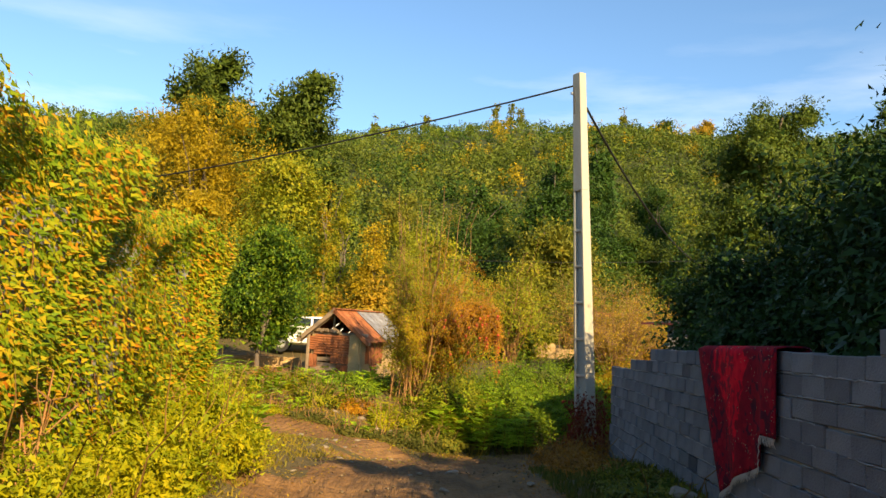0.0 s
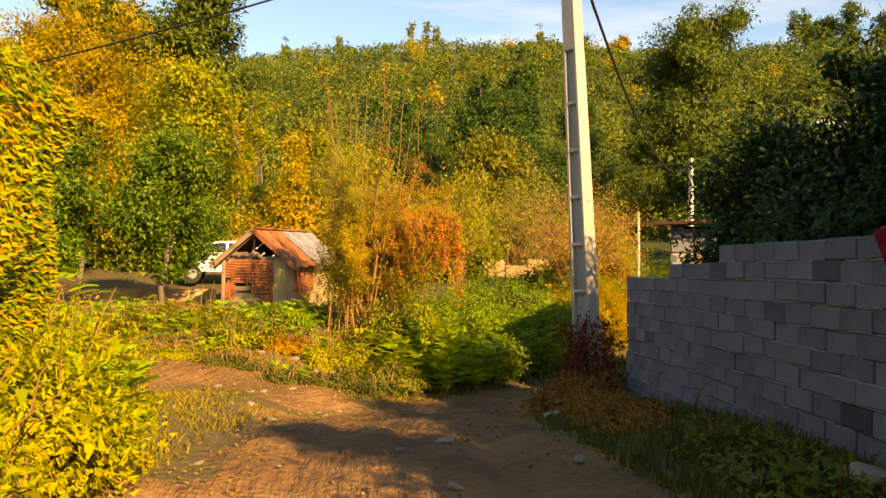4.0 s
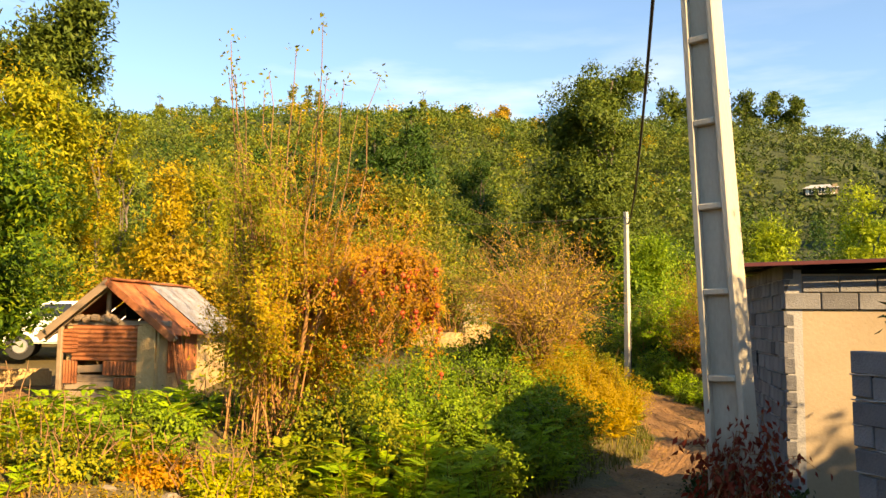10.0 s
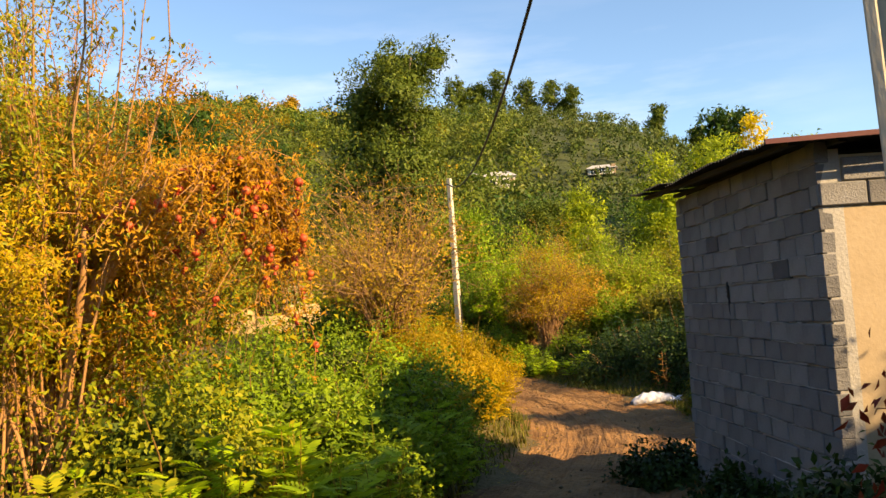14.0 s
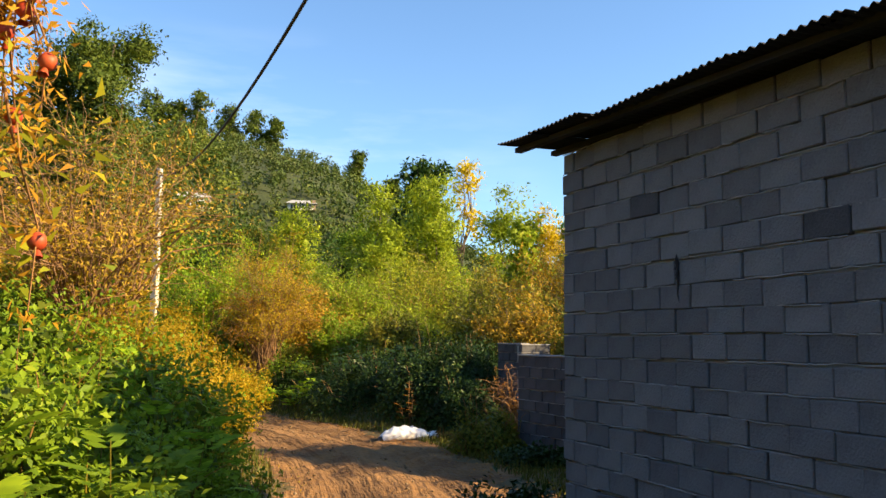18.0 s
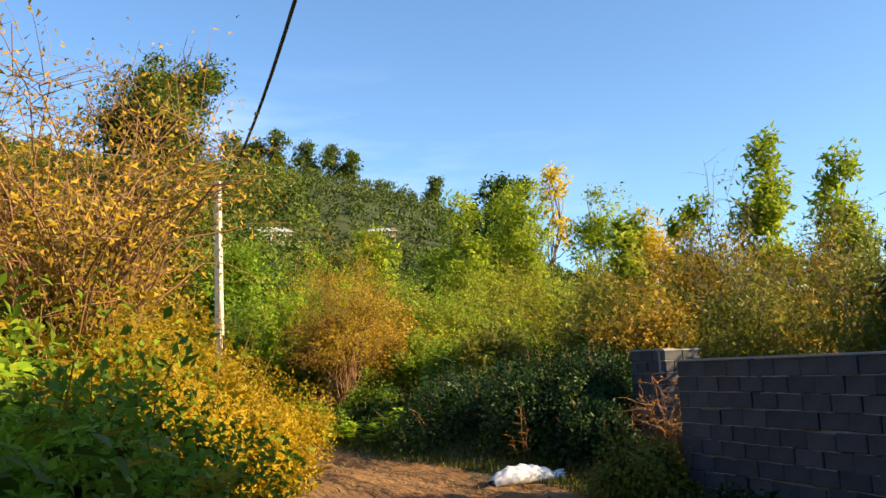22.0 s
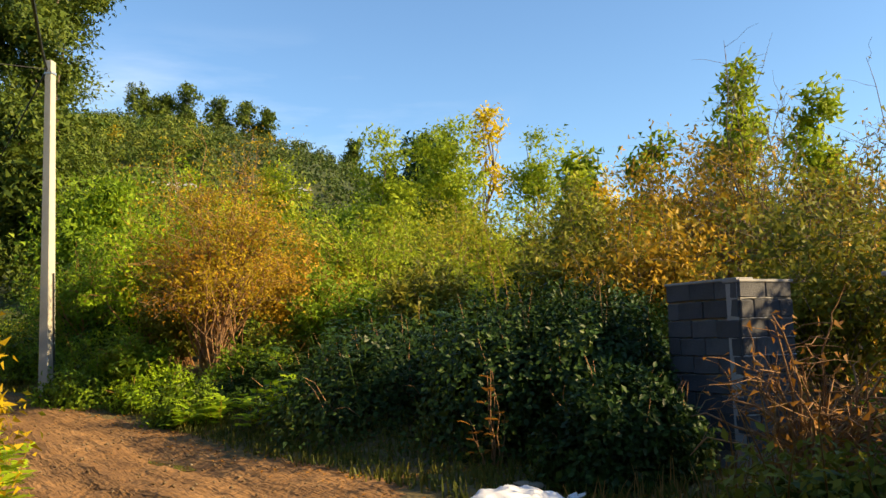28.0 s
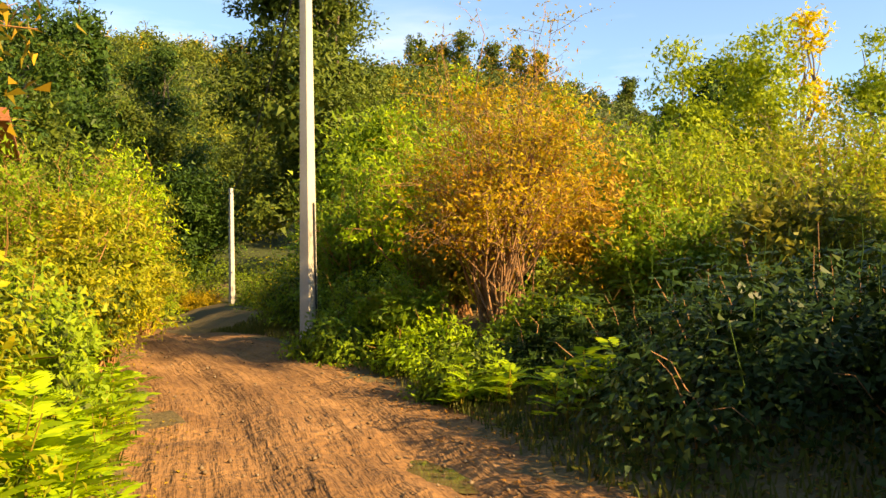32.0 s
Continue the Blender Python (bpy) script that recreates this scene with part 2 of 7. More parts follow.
GRASS = leafy("grass_blades", even((0.08, 0.085, 0.014), (0.17, 0.15, 0.02), (0.29, 0.21, 0.03), (0.38, 0.26, 0.045)), through=0.3, patch=0.6, patch_scale=0.5)
DRY = leafy("dry_stalks", even((0.112, 0.063, 0.0194), (0.206, 0.117, 0.0356), (0.3, 0.18, 0.0583)), through=0.2)
BARK = surface("bark", even((0.06, 0.045, 0.032), (0.13, 0.1, 0.075), (0.22, 0.18, 0.14)), 3, 25, stretch=(1, 1, 0.25), bump=0.8)
TWIG = surface("twig_bark", even((0.17, 0.08, 0.03), (0.31, 0.155, 0.058), (0.42, 0.235, 0.095)), 4, 40)
TWIG_RED = surface("red_twig_bark", even((0.13, 0.065, 0.03), (0.24, 0.13, 0.06), (0.34, 0.2, 0.1)), 4, 40)
DIRT = surface("trodden_earth", [(0.25, (0.075, 0.036, 0.014)), (0.45, (0.155, 0.078, 0.029)), (0.6, (0.24, 0.125, 0.047)), (0.8, (0.36, 0.205, 0.09))], 0.9, 12, 0.95, 0.9, 0.05)
# wheel tracks: long uneven ridges in the relief of the earth, along the road's own run
_n, _l = DIRT.node_tree.nodes, DIRT.node_tree.links
_track, _map, _co = _n.new("ShaderNodeTexNoise"), _n.new("ShaderNodeMapping"), _n.new("ShaderNodeTexCoord")
_map.inputs["Scale"].default_value = (3.6, 0.32, 1)
_track.inputs["Scale"].default_value, _track.inputs["Detail"].default_value, _track.inputs["Roughness"].default_value = 1.6, 4, 0.62
_clod = _n.new("ShaderNodeTexVoronoi")
_clod.inputs["Scale"].default_value = 9.0
_sum, _sum2 = _n.new("ShaderNodeMath"), _n.new("ShaderNodeMath")
_sum.operation, _sum2.operation = "MULTIPLY_ADD", "MULTIPLY_ADD"
_sum.inputs[1].default_value, _sum2.inputs[1].default_value = 2.6, -0.3
_bump = next(k for k in _n if k.bl_idname == "ShaderNodeBump")
_height = _bump.inputs["Height"].links[0].from_socket
_l.new(_co.outputs["UV"], _map.inputs["Vector"])
_l.new(_map.outputs["Vector"], _track.inputs["Vector"])
_l.new(_co.outputs["Object"], _clod.inputs["Vector"])
_l.new(_track.outputs["Fac"], _sum.inputs[0])
_l.new(_height, _sum.inputs[2])
_l.new(_clod.outputs["Distance"], _sum2.inputs[0])
_l.new(_sum.outputs["Value"], _sum2.inputs[2])
_l.new(_sum2.outputs["Value"], _bump.inputs["Height"])
BLOCK = surface("cement_block", [(0.2, (0.09, 0.089, 0.096)), (0.5, (0.145, 0.144, 0.152)), (0.8, (0.22, 0.218, 0.225))], 3, 60, 0.92, 0.8, 0.012, per_object=0.3)
# darker grey block: the low walls throughout, a few strays in the others
BLOCK_DARK = surface("dark_cement_block", [(0.2, (0.04, 0.04, 0.046)), (0.5, (0.07, 0.07, 0.077)), (0.8, (0.115, 0.114, 0.12))], 3, 60, 0.92, 0.8, 0.012, per_object=0.28)
MORTAR = surface("cement_mortar", even((0.16, 0.155, 0.15), (0.3, 0.29, 0.28), (0.46, 0.45, 0.43)), 1.8, 40, 0.95, 0.7, 0.01)
RENDER = surface("sand_render", even((0.22, 0.165, 0.105), (0.32, 0.25, 0.17), (0.42, 0.34, 0.25)), 1.2, 30, 0.95, 0.5, 0.008)
CONCRETE = surface("pole_concrete", even((0.2, 0.18, 0.145), (0.38, 0.35, 0.29), (0.52, 0.49, 0.42)), 2, 45, 0.9, 0.6, 0.008, stretch=(1, 1, 0.35))
STONE = surface("field_stone", even((0.13, 0.1, 0.07), (0.24, 0.195, 0.14), (0.36, 0.3, 0.23)), 4, 40, 0.92, 0.6, 0.01, per_object=0.3)
RUST = surface("rusty_sheet", [(0.25, (0.1, 0.035, 0.018)), (0.5, (0.27, 0.09, 0.035)), (0.75, (0.42, 0.17, 0.07))], 2.5, 30, 0.8, 0.4, 0.006)
ZINC = surface("zinc_sheet", [(0.3, (0.2, 0.13, 0.09)), (0.5, (0.3, 0.29, 0.29)), (0.75, (0.46, 0.48, 0.5))], 3.0, 25, 0.5, 0.2, 0.004, metal=0.5)
TAR_SHEET = surface("black_roof_sheet", even((0.012, 0.012, 0.013), (0.025, 0.024, 0.025), (0.05, 0.045, 0.04)), 3, 30, 0.8, 0.4, 0.006)
MAROON = surface("maroon_sheet", even((0.05, 0.012, 0.014), (0.085, 0.02, 0.023), (0.12, 0.035, 0.035)), 3, 30, 0.5, 0.2, 0.003)
OLD_WOOD = surface("weathered_boards", even((0.12, 0.08, 0.05), (0.24, 0.17, 0.11), (0.37, 0.28, 0.19)), 2, 20, 0.9, 0.6, 0.008, stretch=(0.3, 1, 3), per_object=0.35)
MUD = surface("mud_plaster", even((0.3, 0.19, 0.085), (0.45, 0.3, 0.14), (0.56, 0.4, 0.2)), 1.5, 15, 0.95, 0.8, 0.03)
LOFT_SHADE = surface("loft_inner_shade", even((0.01, 0.009, 0.008), (0.02, 0.018, 0.015), (0.03, 0.026, 0.02)), 2, 20)
CABLE = surface("black_cable", even((0.01, 0.01, 0.011), (0.02, 0.02, 0.021), (0.03, 0.03, 0.03)), 8, 40, 0.6, 0.1, 0.001)
SACK = surface("white_sack_cloth", even((0.5, 0.5, 0.53), (0.68, 0.68, 0.7), (0.8, 0.8, 0.8)), 6, 120, 0.75, 0.7, 0.01)
HOUSE_WALL = surface("pale_house_wall", even((0.36, 0.33, 0.28), (0.46, 0.43, 0.38), (0.56, 0.53, 0.48)), 1, 20)
TERRACOTTA = surface("orange_roof", even((0.4, 0.13, 0.05), (0.52, 0.19, 0.08), (0.6, 0.26, 0.13)), 1, 20)
GREY_ROOF = surface("grey_roof", even((0.25, 0.25, 0.26), (0.34, 0.34, 0.35), (0.42, 0.42, 0.43)), 1, 20)
PAINT_WHITE, _n, _l, _b = nodes_of("white_car_paint", 0.3)
_b.inputs["Base Color"].default_value = (0.78, 0.78, 0.76, 1)
_b.inputs["Specular IOR Level"].default_value = 0.5
GLASS_DARK, _n, _l, _b = nodes_of("dark_glass", 0.08)
_b.inputs["Base Color"].default_value = (0.02, 0.025, 0.03, 1)
RUBBER, _n, _l, _b = nodes_of("rubber", 0.8)
_b.inputs["Base Color"].default_value = (0.02, 0.02, 0.02, 1)
STEEL, _n, _l, _b = nodes_of("dull_steel", 0.4)
_b.inputs["Base Color"].default_value, _b.inputs["Metallic"].default_value = (0.5, 0.5, 0.5, 1), 0.9
WATER, _n, _l, _b = nodes_of("muddy_water", 0.05)
_b.inputs["Base Color"].default_value = (0.12, 0.085, 0.04, 1)
_b.inputs["Specular IOR Level"].default_value = 0.6
FRUIT = surface("pomegranate_skin", even((0.2, 0.02, 0.01), (0.36, 0.045, 0.018), (0.46, 0.12, 0.03)), 8, 40, 0.5, 0.2, 0.002, per_object=0.4)
FRINGE, _n, _l, _b = nodes_of("fringe_wool", 0.95)
_b.inputs["Base Color"].default_value = (0.5, 0.42, 0.34, 1)

# ---- mesh helpers ----


def quick_mesh(name, verts, faces, mat, smooth=False):
    """A mesh from arrays: verts (n, 3), faces (m, 3) or (m, 4)."""
    verts, faces = np.asarray(verts, np.float32), np.asarray(faces, np.int32)
    me = bpy.data.meshes.new(name)
    k = faces.shape[1]
    me.vertices.add(len(verts))
    me.vertices.foreach_set("co", verts.ravel())
    me.loops.add(faces.size)
    me.loops.foreach_set("vertex_index", faces.ravel())
    me.polygons.add(len(faces))
    me.polygons.foreach_set("loop_start", np.arange(0, faces.size, k, dtype=np.int32))
    me.polygons.foreach_set("loop_total", np.full(len(faces), k, np.int32))
    if smooth:
        me.polygons.foreach_set("use_smooth", np.ones(len(faces), bool))
    me.update(calc_edges=True)
    me.materials.append(mat)
    return me


def empty_at(name, x, y, z, turn=0.0):
    ob = new(name)
    ob.empty_display_size = 0.2
    ob.matrix_world = pose(x, y, z, 0, 0, turn)
    return ob


def child(name, me, parent, label="", m=None):
    ob = new(name, me)
    ob.parent = parent
    if m is not None:
        ob.matrix_basis = m
    if label:
        tagged(ob, label)
    return ob


def part(name, bm, mat, parent, label="", m=None):
    me = bpy.data.meshes.new(name)
    bm.to_mesh(me)
    bm.free()
    me.materials.append(mat)
    return child(name, me, parent, label, m)


def box_bm(sx, sy, sz, at=(0, 0, 0), bevel=0.0, seg=1):
    bm = bmesh.new()
    bmesh.ops.create_cube(bm, size=1, matrix=Matrix.Translation(at) @ Matrix.Diagonal((sx, sy, sz, 1)))
    if bevel:
        bmesh.ops.bevel(bm, geom=bm.edges[:], offset=bevel, segments=seg, affect="EDGES")
    return bm


def tube_arrays(pts, radii, sides=5):
    """A tapered tube along points, as arrays of verts and quads."""
    pts = np.asarray(pts, float)
    n = len(pts)
    way = np.gradient(pts, axis=0)
    way /= np.linalg.norm(way, axis=1)[:, None] + 1e-9
    ref = np.where(np.abs(way[:, 2:3]) > 0.9, [[1.0, 0, 0]], [[0, 0, 1.0]])
    u = np.cross(way, ref)
    u /= np.linalg.norm(u, axis=1)[:, None] + 1e-9
    v = np.cross(way, u)
    a = np.linspace(0, 2 * np.pi, sides, endpoint=False)
    ring = np.cos(a)[None, :, None] * u[:, None] + np.sin(a)[None, :, None] * v[:, None]
    verts = (pts[:, None] + ring * np.asarray(radii)[:, None, None]).reshape(-1, 3)
    i, j = np.meshgrid(np.arange(n - 1), np.arange(sides), indexing="ij")
    k = (j + 1) % sides
    faces = np.stack([i * sides + j, i * sides + k, (i + 1) * sides + k, (i + 1) * sides + j], -1).reshape(-1, 4)
    return verts, faces


class Pile:
    """Gathers arrays of verts and faces into one mesh."""

    def __init__(self):
        self.v, self.f, self.n = [], [], 0

    def add(self, v, f):
        self.v.append(np.asarray(v, float))
        self.f.append(np.asarray(f, int) + self.n)
        self.n += len(v)

    def mesh(self, name, mat, smooth=False):
        return quick_mesh(name, np.concatenate(self.v), np.concatenate(self.f), mat, smooth)


def unit(rng, n):
    d = rng.normal(size=(n, 3))
    return d / np.linalg.norm(d, axis=1)[:, None]


def leaf_arrays(rng, at, size, aspect=0.55, ways=None, droop=0.25, spread=0.8, fold=0.12, face=None, simple=False):
    """One leaf at each point: folded, of two triangles, or a plain pointed one where it stays far off."""
    n = len(at)
    d = unit(rng, n) * spread
    if ways is not None:
        d = d + ways
    d[:, 2] -= droop
    d /= np.linalg.norm(d, axis=1)[:, None] + 1e-9
    s = np.cross(d, unit(rng, n) if face is None else face + unit(rng, n) * 0.32)
    s /= np.linalg.norm(s, axis=1)[:, None] + 1e-9
    up = np.cross(s, d)
    L = (np.asarray(size) * rng.uniform(0.65, 1.25, n))[:, None]
    mid = at + d * L * 0.45
    if simple:
        L, aspect = L * 1.12, aspect * 1.35
        v = np.stack([at + s * L * aspect * 0.2, mid + s * L * aspect * 0.65, at + d * L - s * L * aspect * 0.2], 1).reshape(-1, 3)
        return v, np.arange(n * 3).reshape(-1, 3)
    v = np.stack([at, mid + s * L * aspect * 0.5 + up * L * fold, at + d * L, mid - s * L * aspect * 0.5 + up * L * fold], 1).reshape(-1, 3)
    b = np.arange(n)[:, None] * 4
    f = np.concatenate([b + [0, 1, 2], b + [0, 2, 3]], 1).reshape(-1, 3)
    return v, f


def leaves(name, rng, at, size, mat, parent, label="", **how):
    v, f = leaf_arrays(rng, at, size, **how)
    return child(name, quick_mesh(name, v, f, mat), parent, label)


def crown_points(rng, blobs, n, clumps, clump_r, flat=0.75):
    """Points in clumps on the shells of ellipsoids: (cx, cy, cz, rx, ry, rz)."""
    blobs = np.asarray(blobs, float)
    w = (blobs[:, 3] * blobs[:, 4] * blobs[:, 5]) ** (2 / 3)
    pick = rng.choice(len(blobs), clumps, p=w / w.sum())
    d = unit(rng, clumps)
    d[:, 2] = np.where(d[:, 2] < -0.5, -d[:, 2], d[:, 2])
    cc = blobs[pick, :3] + blobs[pick, 3:] * d * (rng.uniform(0.25, 1.0, clumps) ** 0.6)[:, None]
    which = rng.integers(0, clumps, n)
    off = np.clip(rng.normal(size=(n, 3)), -1.7, 1.7) * clump_r * (0.6 + 0.8 * rng.random(clumps))[which][:, None]
    off[:, 2] *= flat
    return cc[which] + off, d[which] * 0.6


def bent(rng, a, b, sag, k=6, wob=0.0):
    t = np.linspace(0, 1, k)[:, None]
    p = np.asarray(a) * (1 - t) + np.asarray(b) * t
    p[:, 2] += (4 * t * (1 - t))[:, 0] * sag
    if wob:
        p[1:-1] += rng.normal(size=(k - 2, 3)) * wob
    return p


def tree(name, x, y, h, w, mat, label, seed, trunk=0.35, n=4000, leaf=0.22, clumps=160, clump_r=0.4, lean=(0, 0), shape="round", z=None, limb_n=12, category="tree", group="", bark=None, aspect=0.55):
    """A tree: tapered trunk with limbs, and a crown of leaves in clumps. trunk: share of the height below the crown."""
    rng = np.random.default_rng(seed)
    z0 = ground_z(x, y) - 0.05 if z is None else z
    ob = empty_at(name, x, y, z0)
    top = np.array([lean[0], lean[1], h])
    blobs = []
    many = 24 if shape == "round" else 11
    for i in range(many):
        t = rng.uniform(0, 1)
        if shape == "round":
            t = (i + rng.random()) / many
            zc = h * (trunk + (1 - trunk) * (0.08 + 0.84 * t))
            wide = w * 0.5 * math.sqrt(1 - ((t - 0.38) / 0.72) ** 2)
            r = wide * rng.uniform(0.4, 0.66)
            off = wide * 0.68 * math.sqrt(rng.random()) if i % 4 else 0.0
        elif shape == "column":
            zc = h * (trunk + (1 - trunk) * (0.1 + 0.8 * t))
            r = w * 0.42 * (1.05 - 0.6 * t)
            off = w * 0.16 * (1 - 0.5 * t)
        else:
            zc = h * (trunk + (1 - trunk) * (0.08 + 0.8 * t))
            r = w * 0.5 * (1.05 - 0.85 * t)
            off = w * 0.12 * (1 - t)
        a = rng.uniform(0, 6.28)
        rz = r * (0.75 if shape == "round" else 1.1)
        zc = min(zc, h - rz * 0.75)
        blobs.append((lean[0] * t + off * math.cos(a), lean[1] * t + off * math.sin(a), zc, r * 0.85, r * 0.85, rz))
    wood = Pile()
    r0 = max(0.05, h * (0.018 if shape == "round" else 0.008))
    k = np.linspace(0, 1, 7)[:, None]
    spine = top * k * 0.9 + np.concatenate([np.zeros((1, 3)), rng.normal(size=(6, 3)) * [0.02 * h, 0.02 * h, 0]])
    wood.add(*tube_arrays(spine, np.linspace(r0, r0 * 0.2, 7), 7))
    for i in range(limb_n):
        t = rng.uniform(max(0.15, trunk * 0.8), 0.8)
        a = spine[0] * (1 - t) + spine[-1] * t
        a = np.array([np.interp(t, k[:, 0], spine[:, c]) for c in range(3)])
        b = blobs[rng.integers(len(blobs))]
        e = np.array(b[:3]) + unit(rng, 1)[0] * np.array(b[3:]) * 0.6
        e[2] = max(e[2], a[2] + 0.1 * h * (1 - t))
        wood.add(*tube_arrays(bent(rng, a, e, 0.03 * h, 5, 0.01 * h), np.linspace(r0 * 0.45, r0 * 0.06, 5), 4))
    child("trunk", wood.mesh("trunk", bark or BARK, True), ob)
    at, ways = crown_points(rng, blobs, int(n * 1.3), clumps, clump_r)
    leaves("crown", rng, at, leaf * 1.4, mat, ob, ways=ways, aspect=aspect, face=ways * 1.3 + [0, 0, 0.35], simple=leaf > 0.07 or mat == G_DEEP)
    if shape == "round":
        # older leaves fill the inside of the crown and keep the light out
        k_in = int(n * 0.26)
        bl = np.asarray(blobs)
        pick = rng.integers(0, len(bl), k_in)
        d = unit(rng, k_in)
        core = bl[pick, :3] + bl[pick, 3:] * d * rng.uniform(0.1, 0.6, k_in)[:, None]
        leaves("inner_crown", rng, core, leaf * 2.0, mat, ob, ways=d * 0.3, face=d, aspect=0.85, simple=True)
    return tagged(ob, label, category, group)


def shrub(name, x, y, h, w, mat, label, seed, stems=26, twigs=5, n=3500, leaf=0.07, wood_mat=None, z=None, lean=(0, 0), open_top=0.0, stem_r=0.018, droop=0.3, category="shrub", group="", foot=0.3, low=0.12, aspect=0.5):
    """A shrub of many stems that rise and spread from the foot, with twigs, and leaves along them."""
    rng = np.random.default_rng(seed)
    z0 = ground_z(x, y) - 0.04 if z is None else z
    ob = empty_at(name, x, y, z0)
    wood, pts = Pile(), []
    for i in range(stems):
        a = rng.uniform(0, 6.28)
        out = w * 0.5 * rng.uniform(0.15, 1.0) ** 0.7
        top = h * rng.uniform(0.45, 1.0) * (1 - 0.5 * (out / (w * 0.5)) ** 2)
        p0 = np.array([rng.normal() * foot * 0.4, rng.normal() * foot * 0.4, 0])
        p1 = np.array([math.cos(a) * out + lean[0], math.sin(a) * out + lean[1], top])
        s = bent(rng, p0, p1, 0.12 * h * (1 if out < w * 0.3 else 1.3), 7, 0.02 * h)
        wood.add(*tube_arrays(s, np.linspace(stem_r * rng.uniform(0.6, 1.4), stem_r * 0.22, 7), 4))
        pts.append(s[1:])
        for j in range(twigs):
            t = rng.uniform(low + 0.1, 1.0)
            q = np.array([np.interp(t, np.linspace(0, 1, 7), s[:, c]) for c in range(3)])
            d = unit(rng, 1)[0]
            d[2] = abs(d[2]) * 0.9 - droop * rng.random()
            e = q + d * w * rng.uniform(0.1, 0.26)
            e[2] = max(e[2], 0.05)
            tw = bent(rng, q, e, 0.02, 4, 0.02)
            wood.add(*tube_arrays(tw, np.linspace(stem_r * 0.3, stem_r * 0.12, 4), 3))
            pts.append(tw)
    tagged(child("stem_mass", wood.mesh("stem_mass", wood_mat or TWIG), ob), kind="stuff")
    base = np.concatenate(pts)
    base = base[base[:, 2] > low * h]
    if open_top:
        keep = rng.random(len(base)) > open_top * (base[:, 2] / h) ** 2
        base = base[keep]
    at = base[rng.integers(0, len(base), n)] + rng.normal(size=(n, 3)) * w * 0.035
    at[:, 2] = np.maximum(at[:, 2], 0.03)
    face = at - np.array([lean[0] * 0.5, lean[1] * 0.5, h * 0.3])
    face /= np.linalg.norm(face, axis=1)[:, None] + 1e-9
    leaves("foliage", rng, at, leaf, mat, ob, droop=0.2, aspect=aspect, face=face * 0.42, simple=True)
    return tagged(ob, label, category, group)

# ---- ground ----
ROAD_Y = (-60, -10, 8, 12, 14.5, 16.5, 18.5, 20.5, 23, 26, 29, 32, 37, 43, 50, 60, 75, 120)
ROAD_X = (-0.5, -0.5, -0.5, -0.2, 1.0, 2.4, 4.3, 6.4, 9.0, 11.2, 12.5, 13.2, 14.6, 15.2, 15.8, 17.5, 21, 30)
LEVEL_Y = (-60, -10, -2.5, 0.5, 4, 8, 10.5, 12.5, 15, 18, 20, 23, 27, 33, 37, 41, 45, 49, 56, 120)
LEVEL_Z = (1.2, 1.0, 0.75, 0.52, 0.46, 0.36, 0.06, -0.24, -0.62, -0.85, -1.0, -1.14, -1.17, -1.18, -1.05, -0.82, -0.68, -0.85, -1.35, -1.2)
CREST_AZ = (-180, -110, -60, -25, -10, 0, 8, 14, 20, 27, 33, 38, 42, 46, 52, 60, 75, 100, 140, 180)
CREST_EL = (3, 5, 9.5, 12.4, 13.0, 13.9, 14.7, 14.8, 13.9, 13.5, 13.9, 12.9, 11.9, 10.2, 6.5, 4.2, 3, 2.5, 2.5, 3)
_fy = np.linspace(-60, 120, 721)


def _smooth(values, k=9):
    pad = np.pad(values, k, mode="edge")
    return np.convolve(pad, np.hanning(2 * k + 1) / np.hanning(2 * k + 1).sum(), "same")[k:-k]


_rx, _lz = _smooth(np.interp(_fy, ROAD_Y, ROAD_X)), _smooth(np.interp(_fy, LEVEL_Y, LEVEL_Z))


def step01(t):
    t = np.clip(t, 0, 1)
    return t * t * (3 - 2 * t)


def road_x(y):
    return np.interp(y, _fy, _rx)


def road_side(x, y):
    """How far a place lies to the right of the road's middle, square to its run."""
    run = (road_x(y + 0.5) - road_x(y - 0.5))
    return (x - road_x(y)) / np.sqrt(1 + run * run)


def hill_rise(r, az, start=62.0):
    """How high the hill stands at a distance and a bearing from the bend."""
    top = 330 * np.tan(np.radians(np.interp(az, CREST_AZ, CREST_EL)))
    t = np.clip((r - start) / (330 - start), 0, 1)
    return top * (0.55 * t**1.1 + 0.45 * step01(t))


